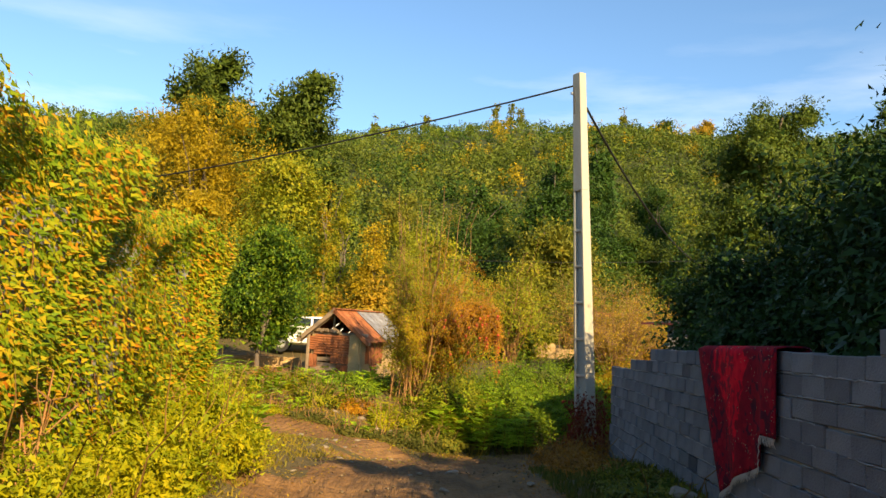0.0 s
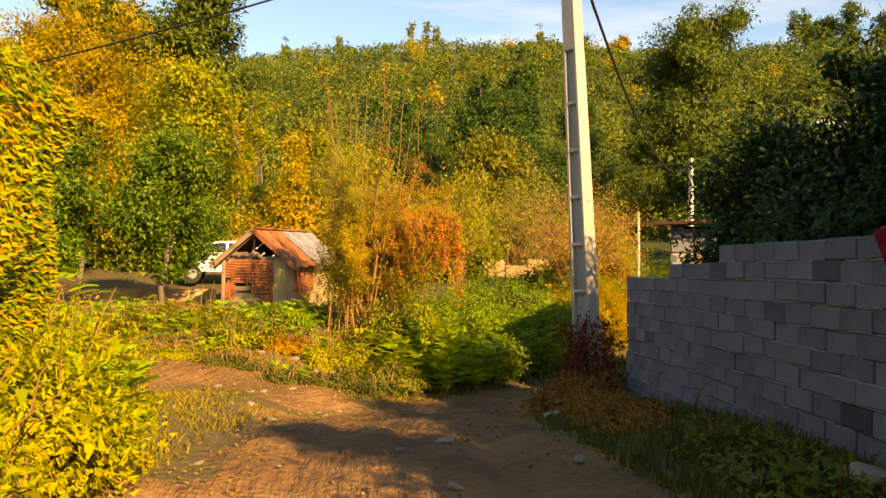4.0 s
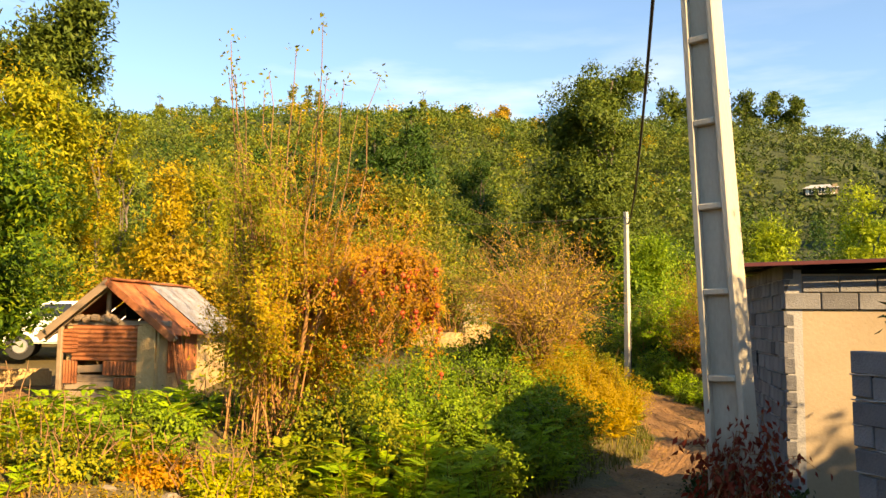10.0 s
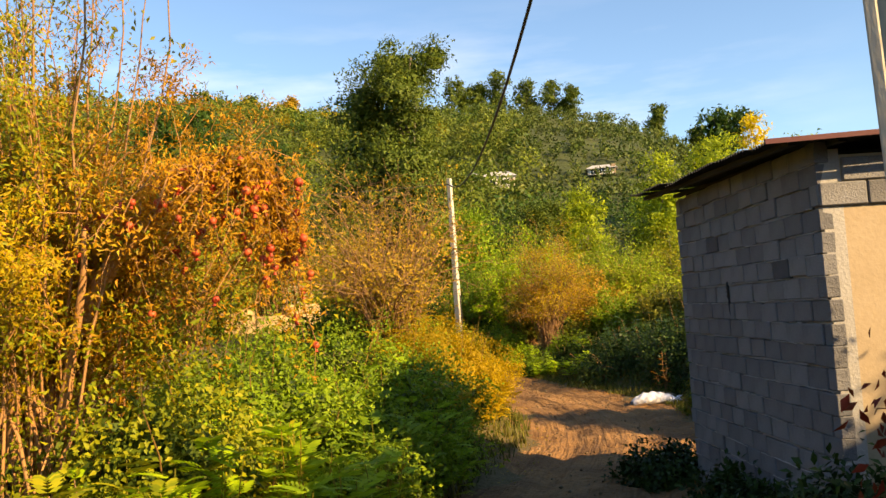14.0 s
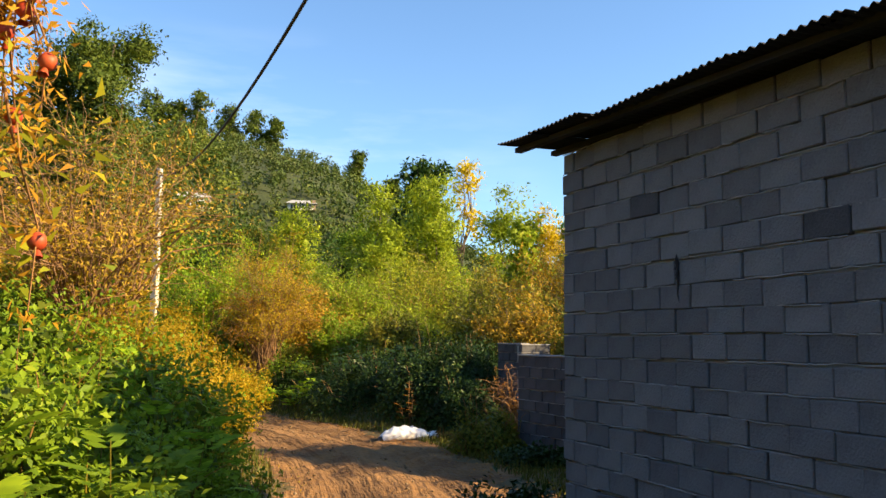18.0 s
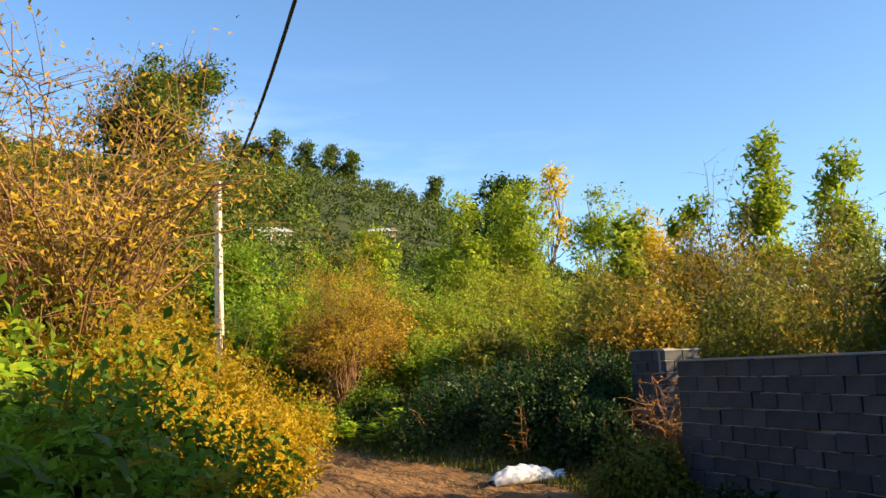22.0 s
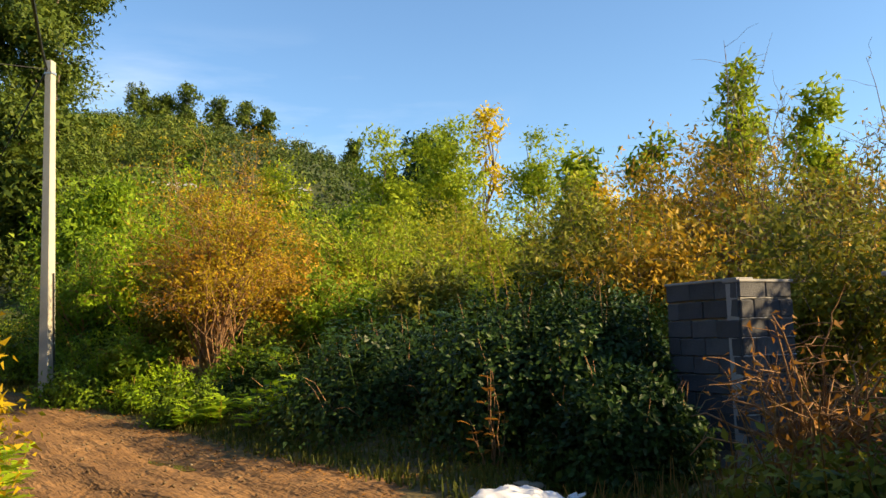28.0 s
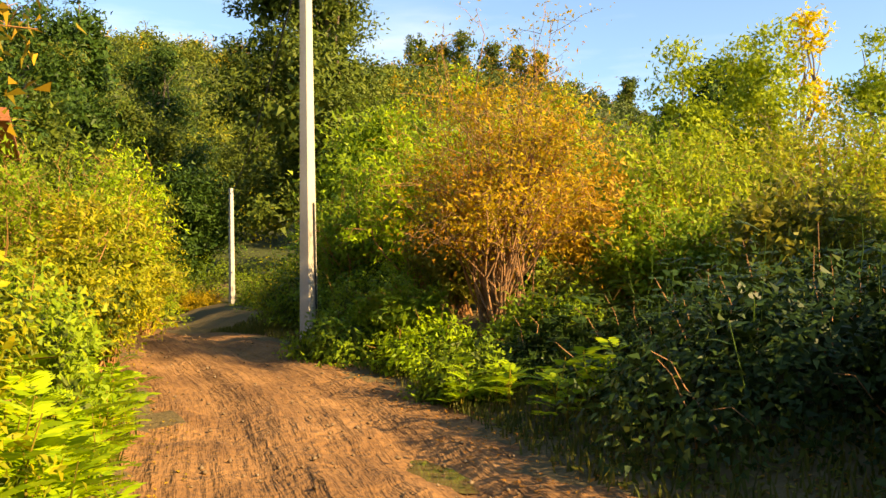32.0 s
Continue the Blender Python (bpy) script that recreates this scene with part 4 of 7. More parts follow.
def carpet_material():
    m, n, l, b = nodes_of("carpet_pile", 0.95)
    b.inputs["Specular IOR Level"].default_value = 0.1
    co = n.new("ShaderNodeTexCoord")
    noise_t, vor = n.new("ShaderNodeTexNoise"), n.new("ShaderNodeTexVoronoi")
    noise_t.inputs["Scale"].default_value, noise_t.inputs["Detail"].default_value = 9, 5
    vor.inputs["Scale"].default_value = 9
    l.new(co.outputs["Object"], noise_t.inputs["Vector"])
    l.new(co.outputs["Object"], vor.inputs["Vector"])
    sep = n.new("ShaderNodeSeparateXYZ")
    l.new(co.outputs["UV"], sep.inputs["Vector"])

    def math_node(op, a, c):
        k = n.new("ShaderNodeMath")
        k.operation = op
        for i, v in enumerate((a, c)):
            if isinstance(v, float):
                k.inputs[i].default_value = v
            else:
                l.new(v, k.inputs[i])
        return k.outputs["Value"]

    du = math_node("ABSOLUTE", math_node("SUBTRACT", sep.outputs["X"], 0.44), 0.0)
    dv = math_node("ABSOLUTE", math_node("SUBTRACT", sep.outputs["Y"], 0.42), 0.0)
    edge_d = math_node("MAXIMUM", math_node("MULTIPLY", du, 2.0), math_node("MULTIPLY", dv, 2.0))
    border = math_node("GREATER_THAN", edge_d, 0.66)
    medal = math_node("LESS_THAN", math_node("ADD", math_node("MULTIPLY", du, 1.9), math_node("MULTIPLY", dv, 0.9)), math_node("ADD", math_node("MULTIPLY", noise_t.outputs["Fac"], 0.34), 0.3))
    spots = math_node("GREATER_THAN", noise_t.outputs["Fac"], 0.56)
    red = ramp_node(n, even((0.28, 0.002, 0.012), (0.66, 0.004, 0.02), (0.78, 0.012, 0.028)))
    l.new(vor.outputs["Distance"], red.inputs["Fac"])
    dark = ramp_node(n, even((0.05, 0.004, 0.012), (0.24, 0.006, 0.016), (0.03, 0.008, 0.024)))
    l.new(noise_t.outputs["Fac"], dark.inputs["Fac"])
    m1 = n.new("ShaderNodeMix")
    m1.data_type = "RGBA"
    l.new(medal, m1.inputs["Factor"])
    l.new(dark.outputs["Color"], m1.inputs["A"])
    l.new(red.outputs["Color"], m1.inputs["B"])
    m2 = n.new("ShaderNodeMix")
    m2.data_type = "RGBA"
    l.new(math_node("MULTIPLY", spots, 0.7), m2.inputs["Factor"])
    l.new(m1.outputs["Result"], m2.inputs["A"])
    m2.inputs["B"].default_value = (0.035, 0.01, 0.02, 1)
    m3 = n.new("ShaderNodeMix")
    m3.data_type = "RGBA"
    l.new(math_node("MULTIPLY", border, math_node("LESS_THAN", vor.outputs["Distance"], 0.42)), m3.inputs["Factor"])
    l.new(m2.outputs["Result"], m3.inputs["A"])
    m3.inputs["B"].default_value = (0.3, 0.008, 0.018, 1)
    # small cream and black knots
    knots, kn = n.new("ShaderNodeTexVoronoi"), n.new("ShaderNodeTexNoise")
    knots.inputs["Scale"].default_value, kn.inputs["Scale"].default_value = 26, 5
    l.new(co.outputs["Object"], knots.inputs["Vector"])
    l.new(co.outputs["Object"], kn.inputs["Vector"])
    m4 = n.new("ShaderNodeMix")
    m4.data_type = "RGBA"
    l.new(math_node("MULTIPLY", math_node("LESS_THAN", knots.outputs["Distance"], 0.15), math_node("GREATER_THAN", kn.outputs["Fac"], 0.53)), m4.inputs["Factor"])
    l.new(m3.outputs["Result"], m4.inputs["A"])
    m4.inputs["B"].default_value = (0.4, 0.3, 0.2, 1)
    l.new(m4.outputs["Result"], b.inputs["Base Color"])
    bp = n.new("ShaderNodeBump")
    bp.inputs["Strength"].default_value, bp.inputs["Distance"].default_value = 0.5, 0.01
    l.new(noise_t.outputs["Fac"], bp.inputs["Height"])
    l.new(bp.outputs["Normal"], b.inputs["Normal"])
    return m


def build_carpet():
    """A carpet slung over the wall top: its front flap hangs askew, longer at the far side."""
    ob = empty_at("carpet", W1A.x, W1A.y, 0, w1_turn)
    ob.matrix_world = wall_1.matrix_world.copy()
    s0, s1 = 6.15, 8.62
    nu, nv = 25, 37
    u = np.linspace(0, 1, nu)
    verts, uvs = [], []
    for a in u:
        reach = 1.42 - 0.5 * a
        if a > 0.87:
            reach = 0.74
        top = w1_top(s0 + (s1 - s0) * a * 0.92) + 0.02 if a < 0.9 else w1_top(7.8) + 0.02
        top = 2.125
        back = 0.35
        for k in np.linspace(0, 1, nv):
            d = k * (reach + 0.24 + back)
            slide = 0.05 * k
            x = s0 + (s1 - s0) * a + (1.0 * (1 - a) ** 1.4 - 0.02 * a) * max(0.0, d - back - 0.24) / 1.43
            fold = (0.02 * math.sin(a * 13 + k * 2) + 0.03 * math.exp(-((a - 0.86) / 0.03) ** 2)) * min(1, k * 2)
            if d < back:
                y, z = 0.235, top - (back - d)
            elif d < back + 0.24:
                y, z = 0.235 - (d - back), top + 0.012 + 0.01 * math.sin((d - back) / 0.24 * 3.14)
            else:
                y, z = -0.025 - fold - 0.02, top - (d - back - 0.24)
            verts.append((x + slide * 0, y, z))
            uvs.append((a, k))
    i, j = np.meshgrid(np.arange(nu - 1), np.arange(nv - 1), indexing="ij")
    f = np.stack([i * nv + j, i * nv + j + 1, (i + 1) * nv + j + 1, (i + 1) * nv + j], -1).reshape(-1, 4)
    me = quick_mesh("carpet_cloth", verts, f, carpet_material(), True)
    lay = me.uv_layers.new(name="uv")
    vi = np.zeros(len(me.loops), np.int32)
    me.loops.foreach_get("vertex_index", vi)
    lay.data.foreach_set("uv", np.asarray(uvs, np.float32)[vi].ravel())
    c = child("carpet_cloth", me, ob)
    so = c.modifiers.new("thick", "SOLIDIFY")
    so.thickness = 0.012
    rng = np.random.default_rng(3)
    fr = Pile()
    v = np.asarray(verts).reshape(nu, nv, 3)[:, -1]
    for a in np.linspace(0, 1, 90):
        p = np.array([np.interp(a, u, v[:, c_]) for c_ in range(3)])
        fr.add(*tube_arrays([p, p + [rng.normal() * 0.01, -0.01, -0.04], p + [rng.normal() * 0.02, -0.005, -0.075]], [0.005, 0.005, 0.002], 3))
    child("fringe", fr.mesh("fringe", FRINGE), ob, "pale wool fringe")
    return tagged(ob, "worn red patterned carpet slung over block wall", "carpet")


build_carpet()

# ---- hut ----


def build_hut():
    ob = empty_at("hut", -3.84, 23.65, 0.3, -20.0)
    tagged(ob, "tumbledown hut of mud, boards and rusty corrugated sheets", "hut")
    W, L, H, R = 1.72, 3.8, 1.5, 2.24
    rng = np.random.default_rng(8)
    for y0, y1, x0, x1 in ((0.0, L, 0.0, 0.16), (0.0, L, W - 0.16, W), (L - 0.16, L, 0.16, W - 0.16)):
        part("wall", box_bm(x1 - x0, y1 - y0, H + 0.3, ((x0 + x1) / 2, (y0 + y1) / 2, (H - 0.3) / 2), bevel=0.03), MUD, ob)
    part("wall", box_bm(W - 0.36, 0.1, 0.6, (W / 2, 0.08, 0.05), bevel=0.02), MUD, ob)
    # front: corner post of mud, boards, sheets
    part("corner_post", box_bm(0.42, 0.3, H + 0.2, (W - 0.2, 0.02, H / 2 - 0.1), bevel=0.05, seg=2), MUD, ob)
    part("corner_post", box_bm(0.09, 0.09, H + 0.45, (-0.04, -0.1, H / 2 - 0.15), bevel=0.015), OLD_WOOD, ob)
    for i in range(6):
        z = -0.02 + i * 0.14
        part("plank", box_bm(1.2 + 0.15 * rng.random(), 0.035, 0.125, (0.68 + 0.06 * rng.normal(), -0.02 - 0.02 * rng.random(), z), bevel=0.006), OLD_WOOD, ob, m=pose(0, 0, 0, 0, rng.normal() * 1.5, rng.normal()))
    sheet(0.62, 1.25, 8, 0.014, RUST, "corrugated_sheet", ob, pose(1.42, -0.08, 0.85, 90, 0, 0) @ pose(0, 0, 0, 0, 0, 90), rng=rng)
    sheet(0.62, 0.24, 10, 0.012, RUST, "corrugated_sheet", ob, pose(0.75, -0.1, 0.6, 90, 0, 0), rng=rng)
    sheet(0.5, 0.2, 8, 0.012, RUST, "corrugated_sheet", ob, pose(0.95, -0.1, 0.36, 90, 0, 0), rng=rng)
    sheet(0.42, 0.3, 6, 0.014, RUST, "corrugated_sheet", ob, pose(0.28, -0.11, 0.98, 90, 0, 0) @ pose(0, 0, 0, 0, 0, 90), rng=rng)
    sheet(0.25, 0.4, 5, 0.012, RUST, "corrugated_sheet", ob, pose(0.02, -0.1, 0.45, 90, 0, 8), rng=rng)
    # side sheets and leaning poles
    for i in range(2):
        sheet(0.6, 0.8, 8, 0.013, RUST, "corrugated_sheet", ob, pose(W + 0.03, 0.3 + i * 0.75, 0.62, 90, 0, 90), rng=rng)
    for i in range(4):
        p = Pile()
        p.add(*tube_arrays([(W + 0.5 - 0.1 * i, 0.15 + 0.14 * i, -0.25), (W + 0.2, 0.3 + 0.13 * i, 0.6), (W + 0.06, 0.36 + 0.12 * i, 1.25)], [0.035, 0.032, 0.028], 6))
        child("leaning_pole", p.mesh("leaning_pole", RUST), ob)
    # gable timbers round a loft, whose inner shade is a near-black box
    part("loft_shade", box_bm(W * 0.42, 0.1, 0.34, (W / 2, 1.3, H + 0.25)), LOFT_SHADE, ob)
    part("tie_beam", box_bm(W + 0.35, 0.1, 0.1, (W / 2, 0.02, H + 0.0), bevel=0.015), OLD_WOOD, ob)
    part("king_post", box_bm(0.07, 0.07, R - H, (W / 2 - 0.12, 0.05, H + (R - H) / 2), bevel=0.01), OLD_WOOD, ob)
    run = W / 2 + 0.32
    slope = math.degrees(math.atan2(R - H + 0.22, run))
    hyp = math.hypot(run, R - H + 0.22)
    for sx in (-1, 1):
        for y in (-0.1, 1.6, 3.4):
            part("rafter", box_bm(hyp, 0.07, 0.08, (0, 0, 0), bevel=0.01), OLD_WOOD, ob, m=pose(W / 2 + sx * run / 2, y, (H - 0.22 + R) / 2 - 0.06, 0, sx * slope, 0))
        for i in range(5):
            mat = RUST if i < 2 or sx < 0 else ZINC
            wd = 0.82
            m = pose(W / 2 + sx * run, -0.28 + i * 0.8, H - 0.2 + 0.012 * (i % 2), 0, 0, 0)
            m = m @ (pose(0, 0, 0, 0, slope, 0) if sx > 0 else pose(0, 0, 0, 0, -slope, 0))
            m = m @ (pose(0, 0, 0, 0, 0, 90) if sx > 0 else pose(0, wd, 0, 0, 0, -90))
            sheet(wd, hyp + 0.05, 9, 0.012, mat, "roof_sheet", ob, m, rng=rng, rag=0.02)
        part("barge_board", box_bm(hyp + 0.05, 0.03, 0.13, (0, 0, 0), bevel=0.006), RUST if sx > 0 else OLD_WOOD, ob, m=pose(W / 2 + sx * run / 2, -0.3, (H - 0.22 + R) / 2 - 0.03, 0, sx * slope, 0))
    for i in range(4):
        part("ridge_cap", box_bm(0.2, 0.9, 0.04, (W / 2, 0.15 + i * 0.9, R + 0.03 + 0.01 * (i % 2)), bevel=0.012), RUST, ob)
    # rubbish stuffed on the left eave
    for i in range(14):
        part("rubble", box_bm(0.16, 0.14, 0.1, (0, 0, 0), bevel=0.03), OLD_WOOD, ob, m=pose(-0.1 + 0.08 * i + 0.04 * rng.normal(), -0.02 + 0.05 * rng.normal(), H + 0.08 + 0.02 * rng.normal(), *rng.uniform(-30, 30, 3)))
    return ob


build_hut()

# ---- car beyond the hut ----


def build_car():
    ob = empty_at("car", -4.4, 29.6, float(ground_z(-5.0, 29.6)) + 0.06, 4)
    tagged(ob, "small white saloon car parked beyond the hut", "car")
    prof = [(-1.9, 0.35), (-1.92, 0.62), (-1.85, 0.85), (-1.2, 0.95), (-0.75, 1.32), (0.55, 1.36), (1.05, 0.98), (1.8, 0.86), (1.95, 0.6), (1.93, 0.35)]

    def shell(points, half, taper):
        bm = bmesh.new()
        sides = []
        for s in (-1, 1):
            sides.append([bm.verts.new((x, s * (half - (taper * max(0, z - 0.9))), z)) for x, z in points])
        n = len(points)
        for i in range(n):
            bm.faces.new((sides[0][i], sides[0][(i + 1) % n], sides[1][(i + 1) % n], sides[1][i]))
        bm.faces.new(sides[0][::-1])
        bm.faces.new(sides[1])
        bmesh.ops.bevel(bm, geom=bm.edges[:], offset=0.04, segments=2, affect="EDGES")
        return bm

    part("body", shell(prof, 0.8, 0.35), PAINT_WHITE, ob)
    for s in (-1, 1):
        for pts in ([(-1.05, 0.98), (-0.72, 1.26), (-0.15, 1.28), (-0.15, 0.98)], [(-0.07, 0.98), (-0.07, 1.28), (0.5, 1.28), (0.85, 0.98)]):
            bm = bmesh.new()
            vs = [bm.verts.new((x, s * (0.806 - 0.35 * (z - 0.9)), z)) for x, z in pts]
            bm.faces.new(vs if s < 0 else vs[::-1])
            part("window", bm, GLASS_DARK, ob)
        for x in (-1.2, 1.2):
            w = bmesh.new()
            bmesh.ops.create_cone(w, cap_ends=True, segments=20, radius1=0.3, radius2=0.3, depth=0.18, matrix=Matrix.Translation((x, s * 0.74, 0.28)) @ Matrix.Rotation(radians(90), 4, "X"))
            tyre = part("wheel", w, RUBBER, ob)
            h = bmesh.new()
            bmesh.ops.create_cone(h, cap_ends=True, segments=16, radius1=0.18, radius2=0.15, depth=0.03, matrix=Matrix.Translation((x, s * 0.84, 0.28)) @ Matrix.Rotation(radians(-90 * s), 4, "X"))
            part("hub", h, STEEL, tyre)
    for s in (-1, 1):
        part("headlight", box_bm(0.05, 0.28, 0.12, (-1.93, s * 0.55, 0.72), bevel=0.02), STEEL, ob)
    part("bumper", box_bm(0.1, 1.55, 0.12, (-1.97, 0, 0.46), bevel=0.03), RUBBER, ob)
    for x in (0.75,):
        bm = bmesh.new()
        vs = [bm.verts.new(p) for p in ((0.64, -0.62, 1.3), (0.64, 0.62, 1.3), (1.06, 0.66, 1.0), (1.06, -0.66, 1.0))]
        bm.faces.new(vs[::-1])
        part("rear_window", bm, GLASS_DARK, ob)
    return ob


build_car()
yard_wall = empty_at("yard_wall", -6.2, 25.8, 0, 6)
tagged(yard_wall, "low mud yard wall behind tree trunks", "wall")
part("body", box_bm(3.6, 0.25, 0.55, (0, 0, 0.6), bevel=0.05, seg=2), MUD, yard_wall)
ruin = empty_at("ruined_wall", 5.75, 32.6, 0.3, -8)
tagged(ruin, "crumbling cream rendered wall behind bushes", "wall")
for i, (x, h) in enumerate(((-1.6, 0.8), (-0.75, 1.45), (0.1, 1.25), (0.95, 1.5), (1.7, 0.8))):
    part("wall_piece", box_bm(0.86, 0.3, h + 0.6, (x, 0, h / 2 - 0.3), bevel=0.05, seg=2), MUD, ruin)

# ---- hill houses ----


def hill_house(x, y, w, d, h, roof_mat, turn, label):
    ob = empty_at("house", x, y, float(ground_z(x, y)) - 0.5, turn)
    tagged(ob, label, "house")
    part("wall", box_bm(w, d, h, (0, 0, h / 2), bevel=0.05), HOUSE_WALL, ob)
    bm = bmesh.new()
    rise = d * 0.22
    a = [bm.verts.new(p) for p in ((-w / 2 - 0.5, -d / 2 - 0.5, h), (w / 2 + 0.5, -d / 2 - 0.5, h), (w / 2 + 0.5, d / 2 + 0.5, h), (-w / 2 - 0.5, d / 2 + 0.5, h), (-w / 2 + 1, 0, h + rise), (w / 2 - 1, 0, h + rise))]
    for q in ((0, 1, 5, 4), (1, 2, 5), (2, 3, 4, 5), (3, 0, 4), (3, 2, 1, 0)):
        bm.faces.new([a[i] for i in q])
    part("roof", bm, roof_mat, ob)
    for i in range(3):
        wx, wz = -w * 0.3 + i * w * 0.3, h * 0.55
        pane = part("window", box_bm(1.2, 0.06, 1.2, (wx, -d / 2 - 0.02, wz), bevel=0.02), GLASS_DARK, ob)
        fr = bmesh.new()
        for sx, sz, ax, az_ in ((1.36, 0.09, 0, 0.63), (1.36, 0.09, 0, -0.63), (0.09, 1.2, 0.63, 0), (0.09, 1.2, -0.63, 0), (0.06, 1.2, 0, 0)):
            bmesh.ops.create_cube(fr, size=1, matrix=Matrix.Translation((wx + ax, -d / 2 - 0.06, wz + az_)) @ Matrix.Diagonal((sx, 0.08, sz, 1)))
        part("frame", fr, PAINT_WHITE, pane)
        part("sill", box_bm(1.5, 0.16, 0.07, (wx, -d / 2 - 0.1, wz - 0.72), bevel=0.01), CONCRETE, pane)
    part("door", box_bm(0.95, 0.08, 2.05, (w * 0.42, -d / 2 - 0.03, 1.05), bevel=0.02), OLD_WOOD, ob)
    return ob


hill_house(92.5, 152, 9, 7, 2.6, GREY_ROOF, -28, "pale hillside house with grey roof among trees")
hill_house(106, 91, 9, 6, 4, TERRACOTTA, -35, "far hillside house with orange roof")
hill_house(110, 80, 11, 7, 5, TERRACOTTA, -50, "far house with orange roof above hedges")
hill_house(122, 152, 6, 5, 1.3, GREY_ROOF, -40, "small pale house on the far slope")
hill_house(26, 96, 8, 6, 2.4, TERRACOTTA, -10, "house with orange roof hidden in dark trees")


def near_house():
    """The corner of a house with deep eaves, above the left bank."""
    ob = empty_at("house", 11.15, 43.9, -0.1, -8)
    tagged(ob, "cream rendered house with tin eaves above the bank", "house")
    part("wall", box_bm(5.2, 5, 3.3, (-2.4, 2, 1.65), bevel=0.03), RENDER, ob)
    part("roof", box_bm(6.6, 6.4, 0.12, (-2.4, 2, 3.5), bevel=0.02), RUST, ob)
    part("fascia", box_bm(6.64, 0.05, 0.2, (-2.4, -1.22, 3.42), bevel=0.01), RUST, ob)
    for i in range(6):
        part("rafter", box_bm(0.08, 0.9, 0.1, (-4.9 + i, -0.78, 3.36), bevel=0.01), OLD_WOOD, ob)
    part("bracket", box_bm(0.1, 0.1, 0.9, (0.1, -0.75, 3.0), bevel=0.01), RENDER, ob, m=pose(0, 0, 0, 0, 0, 0))


near_house()

# ---- trees ----
def T(x, y, h, w, mat, label, seed, **k):
    # trees at the foot of the slope reach up to the level of those above
    r, az = math.hypot(x - 4, y - 16), math.degrees(math.atan2(x - 4, y - 16))
    h = h + float(hill_rise(r, az, 38.0) - hill_rise(r, az))
    return tree("tree", x, y, h, w, mat, label, seed, **k)


DARK_LABEL = "dense dark green tree behind the block wall"
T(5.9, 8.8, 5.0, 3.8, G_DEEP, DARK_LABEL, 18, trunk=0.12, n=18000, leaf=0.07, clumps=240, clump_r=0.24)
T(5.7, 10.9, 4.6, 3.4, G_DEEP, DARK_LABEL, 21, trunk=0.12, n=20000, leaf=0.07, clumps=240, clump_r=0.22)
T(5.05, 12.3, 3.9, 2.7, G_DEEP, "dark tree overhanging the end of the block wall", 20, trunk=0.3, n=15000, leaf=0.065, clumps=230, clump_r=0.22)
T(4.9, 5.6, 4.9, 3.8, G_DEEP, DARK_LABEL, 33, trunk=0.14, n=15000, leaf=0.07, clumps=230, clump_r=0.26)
# unseen tree beside the start, added to throw shade on the road
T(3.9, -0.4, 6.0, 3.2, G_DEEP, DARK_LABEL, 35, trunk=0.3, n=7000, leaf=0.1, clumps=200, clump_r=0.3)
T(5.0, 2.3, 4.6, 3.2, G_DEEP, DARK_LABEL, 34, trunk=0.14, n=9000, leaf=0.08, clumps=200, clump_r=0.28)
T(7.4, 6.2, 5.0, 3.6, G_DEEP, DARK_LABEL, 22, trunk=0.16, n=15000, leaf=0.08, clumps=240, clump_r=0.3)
# this one and the next stay out of view, added as shade casters
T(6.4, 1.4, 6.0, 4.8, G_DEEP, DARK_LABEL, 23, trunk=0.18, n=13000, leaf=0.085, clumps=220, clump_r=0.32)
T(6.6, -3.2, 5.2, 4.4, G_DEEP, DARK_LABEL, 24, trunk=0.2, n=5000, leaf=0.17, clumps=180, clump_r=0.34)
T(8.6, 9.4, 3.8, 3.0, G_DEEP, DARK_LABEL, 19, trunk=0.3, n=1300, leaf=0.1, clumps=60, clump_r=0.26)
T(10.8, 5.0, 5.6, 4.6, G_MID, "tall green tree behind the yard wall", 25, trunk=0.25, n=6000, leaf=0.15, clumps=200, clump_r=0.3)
# two more unseen trees, added to darken the road and wall trees
T(9.4, 1.2, 6.2, 5.2, G_DEEP, "unseen tall dark tree added to shade road and yard", 26, trunk=0.18, n=7000, leaf=0.16, clumps=220, clump_r=0.36)
T(10.0, -4.0, 6.0, 5.4, G_DEEP, "unseen tall dark tree added to shade road and yard", 27, trunk=0.18, n=6000, leaf=0.17, clumps=220, clump_r=0.36)
# never in view: three trees added to shade road, sack and short wall
T(19.9, 21.4, 4.3, 4.0, G_DEEP, "unseen dark tree added to shade road, sack and low walls", 29, trunk=0.12, n=6000, leaf=0.14, clumps=200, clump_r=0.32)
T(15.0, 18.2, 5.0, 3.8, G_DEEP, "unseen dark tree added to shade road, sack and low walls", 30, trunk=0.1, n=6000, leaf=0.14, clumps=200, clump_r=0.32)
T(17.8, 19.2, 4.7, 4.0, G_DEEP, "unseen dark tree added to shade road, sack and low walls", 31, trunk=0.1, n=6000, leaf=0.14, clumps=200, clump_r=0.32)
# yard trees by the hut
T(-5.4, 23.4, 4.8, 4.0, G_CITRUS, "round green fruit tree beside the hut", 31, trunk=0.2, n=15000, leaf=0.075, clumps=150, clump_r=0.24)
T(-8.2, 22.4, 4.6, 4.2, G_CITRUS, "round green fruit tree in the yard", 32, trunk=0.2, n=15000, leaf=0.075, clumps=150, clump_r=0.24)
T(-9.6, 31.0, 6.4, 4.2, Y_OLIVE, "golden green tree behind the hut", 33, trunk=0.2, n=9000, leaf=0.11, clumps=200, clump_r=0.3)
